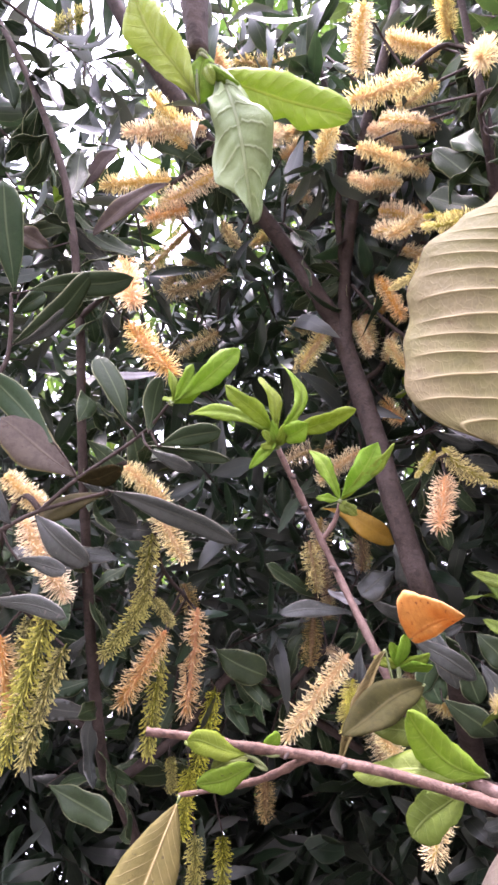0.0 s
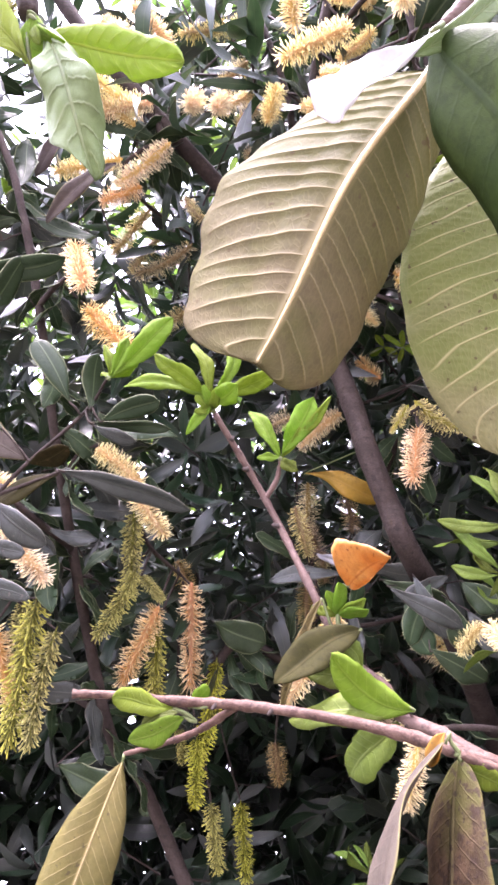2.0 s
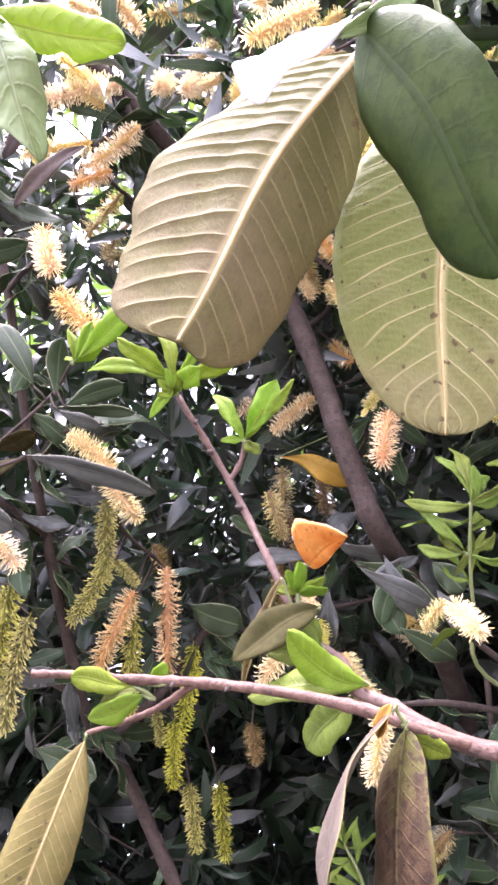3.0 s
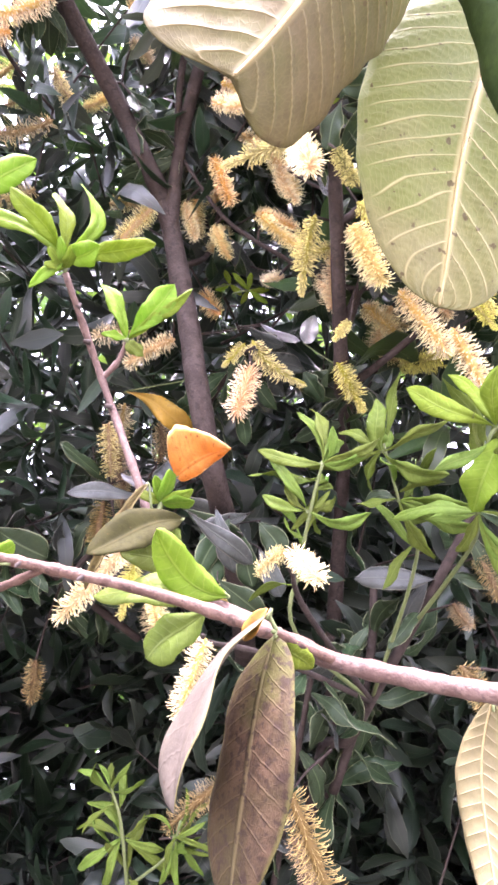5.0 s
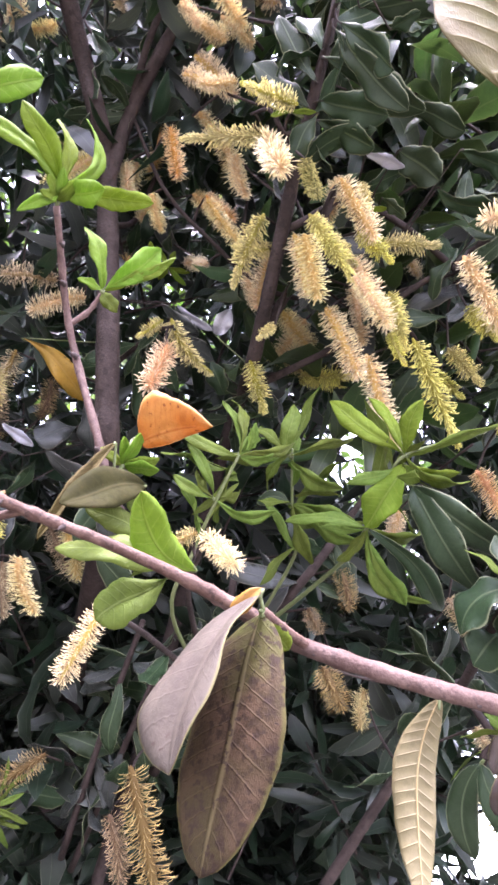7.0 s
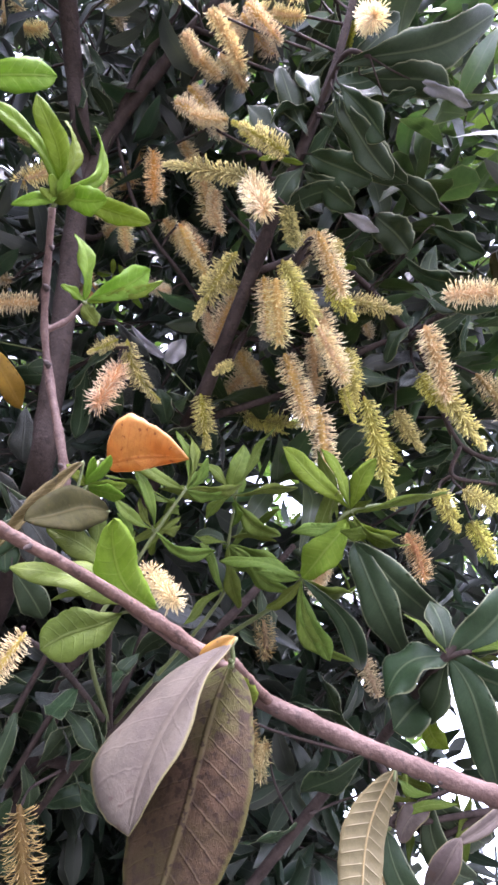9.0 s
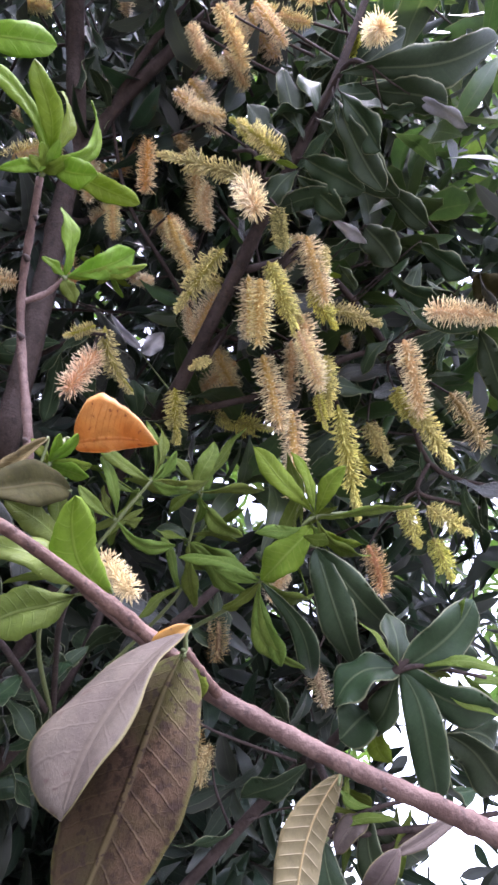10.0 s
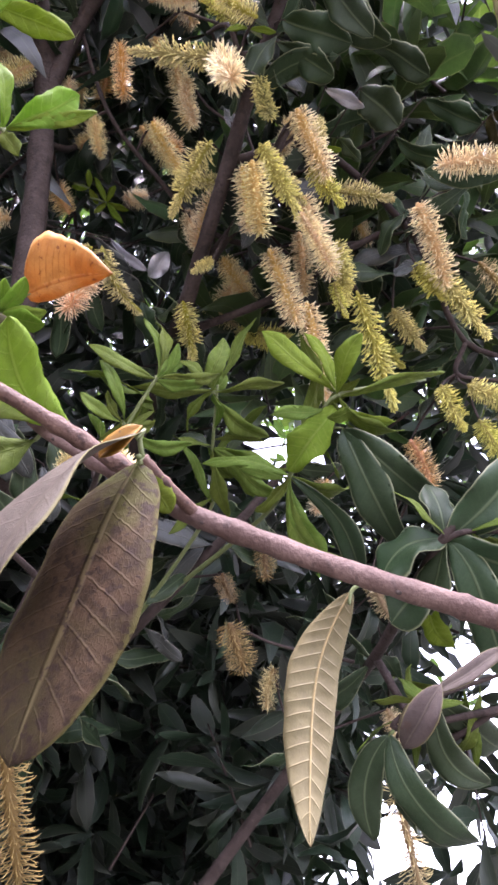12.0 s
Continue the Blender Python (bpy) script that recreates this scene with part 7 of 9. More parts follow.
spike(fb_fr, "rust", (0.2110, 0.8056, 1.6417), (0.2724, 0.8462, 1.5200), 0, 0.70, (0.2841, 0.8927, 1.7047), 4.48)
spike(fb_fr, "faded", (0.6211, 0.7238, 1.6426), (0.6876, 0.7618, 1.5459), 0, 0.64, (0.5334, 0.6299, 1.6625), 1.83)
spike(fb_fr, "rust", (0.3337, 0.6311, 1.7176), (0.3625, 0.6460, 1.6875), 0, 1.88, (0.4617, 0.6101, 1.7086), 5.96)
spike(fb_fr, "faded", (0.5904, 0.6973, 1.7102), (0.6140, 0.7000, 1.6830), 0, 1.90, (0.5314, 0.7487, 1.6823), 0.23)

sh1 = thing("leafy_shoot", (0.1872, 0.6696, 1.7598), "slender green shoot with narrow fresh leaves", "shoot")
stem(sh1, "stem", [(0.3466, 0.9124, 1.7696), (0.1958, 0.6905, 1.7632), (0.1864, 0.6219, 1.8048), (0.1871, 0.5738, 1.8415), (0.1913, 0.5464, 1.8668)], [0.003, 0.0022, 0.0018, 0.0016, 0.0014], "stalk", "", sides=8, nodes=0.0, per=6)
leaf(sh1, (0.1913, 0.5464, 1.8668), (0.1329, 0.5474, 1.8865), 0.0126, (-0.1214, -0.9421, -0.3126), "green", shape='lance', bend=0.05438093869705203, fold=0.21318751304170835, wave=0.13, bow=-0.122, curl=-0.305, life=0.5, petiole=(0.1913, 0.5464, 1.8668))
leaf(sh1, (0.1913, 0.5464, 1.8668), (0.1675, 0.5388, 1.9186), 0.0117, (0.0401, -0.9910, -0.1275), "green", shape='spat', bend=0.05129573826724661, fold=0.3215102017763265, wave=0.13, bow=0.122, curl=-0.056, life=0.5, petiole=(0.1913, 0.5464, 1.8668))
leaf(sh1, (0.1913, 0.5464, 1.8668), (0.1959, 0.5237, 1.8944), 0.0097, (0.0694, -0.7647, -0.6406), "green", shape='spat', bend=0.08831802901051827, fold=0.2551913023845993, wave=0.13, bow=0.122, curl=0.049, life=0.5, petiole=(0.1913, 0.5464, 1.8668))
leaf(sh1, (0.1913, 0.5464, 1.8668), (0.1912, 0.5342, 1.9327), 0.0146, (0.3808, -0.9093, -0.1677), "green", shape='spat', bend=0.09390367639034802, fold=0.21706067140501467, wave=0.13, bow=0.043, curl=-0.292, life=0.5, petiole=(0.1913, 0.5464, 1.8668))
leaf(sh1, (0.1913, 0.5464, 1.8668), (0.2351, 0.5306, 1.8715), 0.0144, (-0.0255, -0.3496, -0.9366), "green", shape='lance', bend=0.15902663693468908, fold=0.3143810261282315, wave=0.13, bow=0.015, curl=-0.276, life=0.5, petiole=(0.1913, 0.5464, 1.8668))
leaf(sh1, (0.1913, 0.5464, 1.8668), (0.2117, 0.5455, 1.8941), 0.0138, (0.3776, -0.8720, -0.3116), "green", shape='lance', bend=0.14005885992890948, fold=0.3851951053910607, wave=0.13, bow=-0.131, curl=0.039, life=0.5, petiole=(0.1913, 0.5464, 1.8668))
leaf(sh1, (0.1913, 0.5464, 1.8668), (0.2439, 0.5234, 1.8777), 0.0116, (-0.0115, -0.4476, -0.8941), "green", shape='spat', bend=0.14031972333069803, fold=0.26062271280795124, wave=0.13, bow=-0.124, curl=-0.311, life=0.5, petiole=(0.1913, 0.5464, 1.8668))
leaf(sh1, (0.1837, 0.5807, 1.8371), (0.1470, 0.5606, 1.8761), 0.0114, (-0.0006, -0.8891, -0.4577), "green", shape='spat', bend=0.15580766790557427, fold=0.20458929420463476, wave=0.13, bow=0.08, curl=-0.19, life=0.5, petiole=(0.1839, 0.5813, 1.8363))
leaf(sh1, (0.1837, 0.5807, 1.8371), (0.1418, 0.5815, 1.8511), 0.0133, (-0.0749, -0.9832, -0.1668), "green", shape='spat', bend=0.058391840135214326, fold=0.49775935491271317, wave=0.13, bow=-0.131, curl=-0.034, life=0.5, petiole=(0.1839, 0.5813, 1.8363))
leaf(sh1, (0.1837, 0.5807, 1.8371), (0.2375, 0.5567, 1.8320), 0.0148, (-0.2650, -0.4073, -0.8740), "green", shape='spat', bend=0.12503507981086173, fold=0.3661535239992646, wave=0.13, bow=0.115, curl=-0.037, life=0.5, petiole=(0.1839, 0.5813, 1.8363))
leaf(sh1, (0.1837, 0.5807, 1.8371), (0.1633, 0.5810, 1.8607), 0.0107, (-0.0538, -0.9980, -0.0334), "green", shape='spat', bend=0.04951619442467326, fold=0.2765110138736674, wave=0.13, bow=-0.121, curl=0.077, life=0.5, petiole=(0.1839, 0.5813, 1.8363))
leaf(sh1, (0.1837, 0.5807, 1.8371), (0.2199, 0.5841, 1.8531), 0.0120, (0.3789, -0.5562, -0.7397), "green", shape='spat', bend=0.14413471489016194, fold=0.21147591907728636, wave=0.13, bow=-0.082, curl=-0.302, life=0.5, petiole=(0.1839, 0.5813, 1.8363))

sh2 = thing("leafy_shoot", (0.2615, 0.6720, 1.8302), "fresh shoot with broad yellow-green leaves", "shoot")
stem(sh2, "stem", [(0.3749, 0.8206, 1.8318), (0.3689, 0.6345, 1.8422), (0.3374, 0.5506, 1.8335), (0.3263, 0.4966, 1.8517), (0.3233, 0.4663, 1.8658), (0.3899, 0.4253, 1.8907)], [0.003, 0.0024, 0.002, 0.0018, 0.0016, 0.001], "stalk", "", sides=8, nodes=0.0, per=6)
leaf(sh2, (0.3226, 0.4671, 1.8657), (0.2509, 0.4762, 1.9119), 0.0215, (-0.4150, -0.7657, -0.4915), "young", shape='spat', bend=0.13622756120614013, fold=0.24474894033518013, wave=0.13, bow=-0.011, curl=-0.139, life=0.5, petiole=(0.3233, 0.4663, 1.8658))
leaf(sh2, (0.3226, 0.4671, 1.8657), (0.2930, 0.4739, 1.9284), 0.0147, (-0.4396, -0.8914, -0.1101), "young", shape='spat', bend=0.04716118817919293, fold=0.16164437936205933, wave=0.13, bow=0.094, curl=0.015, life=0.5, petiole=(0.3233, 0.4663, 1.8658))
leaf(sh2, (0.3226, 0.4671, 1.8657), (0.3126, 0.4225, 1.8979), 0.0199, (-0.5111, -0.4252, -0.7470), "young", shape='spat', bend=0.1703207470104869, fold=0.40078760813866865, wave=0.13, bow=-0.074, curl=0.001, life=0.5, petiole=(0.3233, 0.4663, 1.8658))
leaf(sh2, (0.3226, 0.4671, 1.8657), (0.3788, 0.4523, 1.8363), 0.0206, (-0.4543, 0.0429, -0.8898), "green", shape='spat', bend=0.09540240055771051, fold=0.3889767887831648, wave=0.13, bow=0.04, curl=-0.121, life=0.5, petiole=(0.3233, 0.4663, 1.8658))
leaf(sh2, (0.3226, 0.4671, 1.8657), (0.3998, 0.4099, 1.8893), 0.0145, (0.1126, -0.2456, -0.9628), "green", shape='lance', bend=0.027664170569694092, fold=0.44169965343635664, wave=0.13, bow=-0.015, curl=-0.064, life=0.5, petiole=(0.3233, 0.4663, 1.8658))
leaf(sh2, (0.3274, 0.4753, 1.8624), (0.3195, 0.5297, 1.8195), 0.0358, (-0.7394, -0.4796, -0.4725), "young", shape='round', bend=0.16001349811268392, fold=0.48254749506763095, wave=0.13, bow=-0.086, curl=-0.042, life=0.5, petiole=(0.3263, 0.4966, 1.8517))
leaf(sh2, (0.3274, 0.4753, 1.8624), (0.3858, 0.4603, 1.8624), 0.0187, (-0.0696, -0.2716, -0.9599), "young", shape='spat', bend=0.050089417137276035, fold=0.23180313095097174, wave=0.13, bow=0.12, curl=-0.004, life=0.5, petiole=(0.3263, 0.4966, 1.8517))
leaf(sh2, (0.3274, 0.4753, 1.8624), (0.3419, 0.4754, 1.8513), 0.0145, (-0.6036, -0.0809, -0.7932), "green", shape='spat', bend=0.1776264690414697, fold=0.2066776876106879, wave=0.13, bow=-0.119, curl=-0.028, life=0.5, petiole=(0.3263, 0.4966, 1.8517))
leaf(sh2, (0.3377, 0.4783, 1.8441), (0.3962, 0.4863, 1.7461), 0.0357, (-0.7922, -0.3477, -0.5016), "dark", shape='strap', bend=0.11999172212768587, fold=0.3044240444069473, wave=0.13, bow=-0.04, curl=-0.151, life=0.5, petiole=(0.3263, 0.4966, 1.8517))
leaf(sh2, (0.3377, 0.4783, 1.8441), (0.4127, 0.4566, 1.7603), 0.0347, (-0.7557, -0.1599, -0.6351), "dark", shape='strap', bend=0.14289919063643056, fold=0.33281068555105286, wave=0.13, bow=-0.103, curl=-0.315, life=0.5, petiole=(0.3263, 0.4966, 1.8517))
leaf(sh2, (0.3377, 0.4783, 1.8441), (0.3959, 0.4733, 1.8044), 0.0163, (-0.5589, 0.0644, -0.8267), "green", shape='lance', bend=0.1301768463242554, fold=0.46202811963294077, wave=0.13, bow=0.14, curl=-0.098, life=0.5, petiole=(0.3263, 0.4966, 1.8517))
leaf(sh2, (0.3377, 0.4783, 1.8441), (0.4511, 0.4840, 1.7837), 0.0135, (-0.4413, -0.2746, -0.8543), "green", shape='spat', bend=0.09731566916422209, fold=0.4229669524009655, wave=0.13, bow=-0.066, curl=-0.159, life=0.5, petiole=(0.3263, 0.4966, 1.8517))
leaf(sh2, (0.3382, 0.5498, 1.8336), (0.3942, 0.5698, 1.7730), 0.0223, (-0.6753, -0.2294, -0.7009), "green", shape='spat', bend=0.10588151226280326, fold=0.3150634231842856, wave=0.13, bow=0.055, curl=-0.0, life=0.5, petiole=(0.3374, 0.5506, 1.8335))
leaf(sh2, (0.3382, 0.5498, 1.8336), (0.4024, 0.5350, 1.8290), 0.0209, (-0.1266, -0.2498, -0.9600), "green", shape='lance', bend=0.12660781293557458, fold=0.2465414104722799, wave=0.13, bow=-0.002, curl=-0.22, life=0.5, petiole=(0.3374, 0.5506, 1.8335))
leaf(sh2, (0.3382, 0.5498, 1.8336), (0.4114, 0.5629, 1.7661), 0.0203, (-0.6529, -0.1602, -0.7403), "green", shape='lance', bend=0.1473889819216946, fold=0.45893088676644067, wave=0.13, bow=0.108, curl=-0.291, life=0.5, petiole=(0.3374, 0.5506, 1.8335))
leaf(sh2, (0.3382, 0.5498, 1.8336), (0.4430, 0.5800, 1.7577), 0.0261, (-0.5006, -0.3014, -0.8115), "dark", shape='lance', bend=0.08077830404319429, fold=0.4192417017715383, wave=0.13, bow=-0.14, curl=-0.206, life=0.5, petiole=(0.3374, 0.5506, 1.8335))
leaf(sh2, (0.3382, 0.5498, 1.8336), (0.3395, 0.5991, 1.8191), 0.0140, (-0.9897, -0.0155, -0.1422), "green", shape='lance', bend=0.04104691931573024, fold=0.15991164114150339, wave=0.13, bow=-0.1, curl=-0.045, life=0.5, petiole=(0.3374, 0.5506, 1.8335))
leaf(sh2, (0.3382, 0.5498, 1.8336), (0.2674, 0.5842, 1.8565), 0.0172, (-0.4014, -0.9079, 0.1207), "green", shape='lance', bend=0.02299426642420313, fold=0.16651895936885364, wave=0.13, bow=-0.02, curl=-0.277, life=0.5, petiole=(0.3374, 0.5506, 1.8335))

sh3 = thing("leafy_shoot", (0.3189, 0.6417, 1.8429), "bushy shoot with narrow green leaves", "shoot")
stem(sh3, "stem", [(0.3466, 0.9124, 1.7696), (0.3293, 0.6749, 1.8514), (0.2894, 0.6104, 1.8780), (0.2612, 0.5628, 1.9113)], [0.0028, 0.002, 0.0016, 0.0013], "stalk", "", sides=8, nodes=0.0, per=6)
leaf(sh3, (0.2600, 0.5691, 1.9066), (0.2500, 0.5352, 1.9446), 0.0191, (-0.1312, -0.7227, -0.6786), "green", shape='lance', bend=0.10990893021851125, fold=0.2624473361155026, wave=0.13, bow=-0.054, curl=-0.265, life=0.5, petiole=(0.2659, 0.5693, 1.9173))
leaf(sh3, (0.2600, 0.5691, 1.9066), (0.3197, 0.5342, 1.9234), 0.0134, (0.0598, -0.3485, -0.9354), "green", shape='spat', bend=0.07171420489015722, fold=0.16191250474924745, wave=0.13, bow=0.012, curl=-0.024, life=0.5, petiole=(0.2659, 0.5693, 1.9173))
leaf(sh3, (0.2600, 0.5691, 1.9066), (0.3288, 0.5719, 1.8827), 0.0211, (-0.2892, -0.3834, -0.8771), "green", shape='spat', bend=0.03946596032456226, fold=0.489336927201907, wave=0.13, bow=0.091, curl=-0.146, life=0.5, petiole=(0.2659, 0.5693, 1.9173))
leaf(sh3, (0.2600, 0.5691, 1.9066), (0.2200, 0.5722, 1.9341), 0.0118, (-0.2303, -0.9462, -0.2274), "green", shape='spat', bend=0.17223345114231314, fold=0.15581825063291188, wave=0.13, bow=0.008, curl=-0.27, life=0.5, petiole=(0.2659, 0.5693, 1.9173))
leaf(sh3, (0.2600, 0.5691, 1.9066), (0.2683, 0.5565, 1.9269), 0.0154, (0.2528, -0.7735, -0.5812), "green", shape='spat', bend=0.07731895090633144, fold=0.207153303955099, wave=0.13, bow=0.033, curl=-0.255, life=0.5, petiole=(0.2659, 0.5693, 1.9173))
leaf(sh3, (0.2600, 0.5691, 1.9066), (0.2565, 0.6241, 1.8907), 0.0145, (-0.9308, -0.1547, -0.3311), "green", shape='lance', bend=0.06290558401383434, fold=0.3620733544969439, wave=0.13, bow=0.037, curl=-0.262, life=0.5, petiole=(0.2659, 0.5693, 1.9173))
leaf(sh3, (0.2894, 0.6104, 1.8780), (0.3620, 0.5922, 1.8391), 0.0186, (-0.5058, -0.2674, -0.8202), "green", shape='lance', bend=0.08952949737879717, fold=0.3003100420636757, wave=0.13, bow=-0.047, curl=-0.142, life=0.5, petiole=(0.2894, 0.6104, 1.8780))
leaf(sh3, (0.2894, 0.6104, 1.8780), (0.3498, 0.6241, 1.8507), 0.0169, (-0.3610, -0.2169, -0.9070), "green", shape='spat', bend=0.11539629868764222, fold=0.2100343566723067, wave=0.13, bow=-0.126, curl=-0.053, life=0.5, petiole=(0.2894, 0.6104, 1.8780))
leaf(sh3, (0.2894, 0.6104, 1.8780), (0.3202, 0.6437, 1.8247), 0.0210, (-0.8382, -0.0870, -0.5383), "green", shape='spat', bend=0.09572946783264305, fold=0.3219982039824532, wave=0.13, bow=-0.14, curl=-0.269, life=0.5, petiole=(0.2894, 0.6104, 1.8780))
leaf(sh3, (0.2894, 0.6104, 1.8780), (0.3591, 0.5932, 1.8713), 0.0180, (-0.1492, -0.2326, -0.9610), "green", shape='lance', bend=0.12967970735110199, fold=0.22264505693542574, wave=0.13, bow=-0.14, curl=0.044, life=0.5, petiole=(0.2894, 0.6104, 1.8780))
leaf(sh3, (0.2894, 0.6104, 1.8780), (0.2559, 0.6273, 1.8882), 0.0197, (-0.4178, -0.9001, 0.1237), "dark", shape='spat', bend=0.132809085705029, fold=0.27400037227162155, wave=0.13, bow=-0.01, curl=-0.239, life=0.5, petiole=(0.2894, 0.6104, 1.8780))
leaf(sh3, (0.2894, 0.6104, 1.8780), (0.3251, 0.6265, 1.8672), 0.0188, (-0.2311, -0.1305, -0.9641), "green", shape='lance', bend=0.06851624555877749, fold=0.33053849395324464, wave=0.13, bow=0.074, curl=-0.006, life=0.5, petiole=(0.2894, 0.6104, 1.8780))

sh4 = thing("leafy_shoot", (0.3917, 0.4366, 1.7356), "shoot with broad dark green leaves at the crown edge", "shoot")
stem(sh4, "stem", [(0.3944, 0.4432, 1.7339), (0.3927, 0.4356, 1.7357), (0.4001, 0.4147, 1.7381), (0.4496, 0.3882, 1.7396)], [0.003, 0.0026, 0.002, 0.0015], "trunk", "", sides=8, nodes=0.0, per=6)
leaf(sh4, (0.3932, 0.4330, 1.7376), (0.4076, 0.3670, 1.7860), 0.0405, (-0.6489, -0.5367, -0.5393), "dark", shape='round', bend=0.07866397303553925, fold=0.4330943237012902, wave=0.13, bow=0.088, curl=-0.055, life=0.5, petiole=(0.3927, 0.4356, 1.7357))
leaf(sh4, (0.3932, 0.4330, 1.7376), (0.3814, 0.4259, 1.7839), 0.0273, (-0.3983, -0.8858, -0.2381), "dark", shape='lance', bend=0.029930504105274914, fold=0.32303177967891156, wave=0.13, bow=-0.042, curl=-0.263, life=0.5, petiole=(0.3927, 0.4356, 1.7357))
leaf(sh4, (0.3932, 0.4330, 1.7376), (0.4539, 0.4502, 1.6452), 0.0333, (-0.7502, -0.3541, -0.5584), "dark", shape='strap', bend=0.058132494080201394, fold=0.2835505210847437, wave=0.13, bow=-0.114, curl=-0.161, life=0.5, petiole=(0.3927, 0.4356, 1.7357))
leaf(sh4, (0.3932, 0.4330, 1.7376), (0.3693, 0.4838, 1.7101), 0.0424, (-0.9222, -0.3054, 0.2372), "dark", shape='round', bend=0.14057738508902998, fold=0.24850673947530677, wave=0.13, bow=0.118, curl=-0.001, life=0.5, petiole=(0.3927, 0.4356, 1.7357))
leaf(sh4, (0.3932, 0.4330, 1.7376), (0.4731, 0.3907, 1.7149), 0.0397, (-0.3910, -0.2657, -0.8812), "dark", shape='strap', bend=0.1408082369852787, fold=0.31700263499480663, wave=0.13, bow=-0.008, curl=-0.106, life=0.5, petiole=(0.3927, 0.4356, 1.7357))
leaf(sh4, (0.3932, 0.4330, 1.7376), (0.4717, 0.3993, 1.7546), 0.0275, (-0.1159, -0.6486, -0.7522), "dark", shape='spat', bend=0.05183709904722612, fold=0.39103432859129267, wave=0.13, bow=-0.111, curl=-0.078, life=0.5, petiole=(0.3927, 0.4356, 1.7357))
leaf(sh4, (0.3932, 0.4330, 1.7376), (0.4196, 0.4947, 1.7085), 0.0315, (-0.8807, 0.1672, -0.4432), "dark", shape='round', bend=0.1193508579549069, fold=0.43464184728401134, wave=0.13, bow=-0.134, curl=-0.049, life=0.5, petiole=(0.3927, 0.4356, 1.7357))
leaf(sh4, (0.4216, 0.4836, 1.7215), (0.4716, 0.5046, 1.6956), 0.0213, (-0.4067, -0.1460, -0.9018), "young", shape='round', bend=0.11763858951577824, fold=0.3297570018767779, wave=0.13, bow=0.0, curl=-0.102, life=0.5, petiole=(0.4157, 0.4850, 1.7248))
leaf(sh4, (0.4216, 0.4836, 1.7215), (0.4292, 0.4963, 1.7044), 0.0163, (-0.9146, -0.0013, -0.4044), "young", shape='round', bend=0.13049767422569356, fold=0.3074124238925843, wave=0.13, bow=0.081, curl=-0.088, life=0.5, petiole=(0.4157, 0.4850, 1.7248))
leaf(sh4, (0.4216, 0.4836, 1.7215), (0.3946, 0.4990, 1.6974), 0.0441, (-0.7162, -0.5079, 0.4787), "dark", shape='round', bend=0.16956211053467557, fold=0.3451124707949275, wave=0.13, bow=-0.123, curl=-0.261, life=0.5, petiole=(0.4157, 0.4850, 1.7248))
leaf(sh4, (0.4769, 0.4474, 1.7121), (0.5449, 0.4344, 1.6720), 0.0418, (-0.5242, -0.3441, -0.7790), "dark", shape='strap', bend=0.0866680781397791, fold=0.4854086790810864, wave=0.13, bow=-0.134, curl=-0.012, life=0.5, petiole=(0.4001, 0.4147, 1.7381))
leaf(sh4, (0.4769, 0.4474, 1.7121), (0.5644, 0.4487, 1.7216), 0.0381, (0.0872, -0.7106, -0.6982), "dark", shape='strap', bend=0.053085992675032834, fold=0.2502383461386825, wave=0.13, bow=-0.132, curl=-0.011, life=0.5, petiole=(0.4001, 0.4147, 1.7381))
leaf(sh4, (0.4769, 0.4474, 1.7121), (0.5774, 0.4940, 1.6710), 0.0414, (-0.4389, 0.1691, -0.8825), "dark", shape='round', bend=0.11770947048711326, fold=0.4520246518095168, wave=0.13, bow=0.123, curl=-0.155, life=0.5, petiole=(0.4001, 0.4147, 1.7381))

sh5 = thing("leafy_shoot", (0.4642, 0.5287, 1.6557), "shoot with broad dark leaves against the sky", "shoot")
stem(sh5, "stem", [(0.5070, 0.4916, 1.6494), (0.4506, 0.5558, 1.6366), (0.4642, 0.5287, 1.6557), (0.5076, 0.4803, 1.6761)], [0.003, 0.0026, 0.0022, 0.0018], "trunk", "", sides=8, nodes=0.0, per=6)
leaf(sh5, (0.4486, 0.5606, 1.6328), (0.5273, 0.5511, 1.5525), 0.0316, (-0.6693, -0.4313, -0.6050), "dark", shape='strap', bend=0.17498002878330907, fold=0.15506101285002877, wave=0.13, bow=0.12, curl=-0.226, life=0.5, petiole=(0.4506, 0.5558, 1.6366))
leaf(sh5, (0.4486, 0.5606, 1.6328), (0.4684, 0.6152, 1.5595), 0.0293, (-0.8705, -0.2518, -0.4228), "dark", shape='strap', bend=0.02604669660734352, fold=0.18091586965679643, wave=0.13, bow=0.129, curl=-0.2, life=0.5, petiole=(0.4506, 0.5558, 1.6366))
leaf(sh5, (0.4486, 0.5606, 1.6328), (0.5174, 0.5861, 1.6041), 0.0326, (-0.3131, -0.1990, -0.9286), "dark", shape='round', bend=0.07622433267554618, fold=0.43041369761071435, wave=0.13, bow=0.121, curl=-0.078, life=0.5, petiole=(0.4506, 0.5558, 1.6366))
leaf(sh5, (0.4486, 0.5606, 1.6328), (0.5371, 0.6366, 1.5682), 0.0213, (-0.6783, 0.1858, -0.7109), "dark", shape='spat', bend=0.09729395451151197, fold=0.1821785540405345, wave=0.13, bow=-0.106, curl=-0.183, life=0.5, petiole=(0.4506, 0.5558, 1.6366))
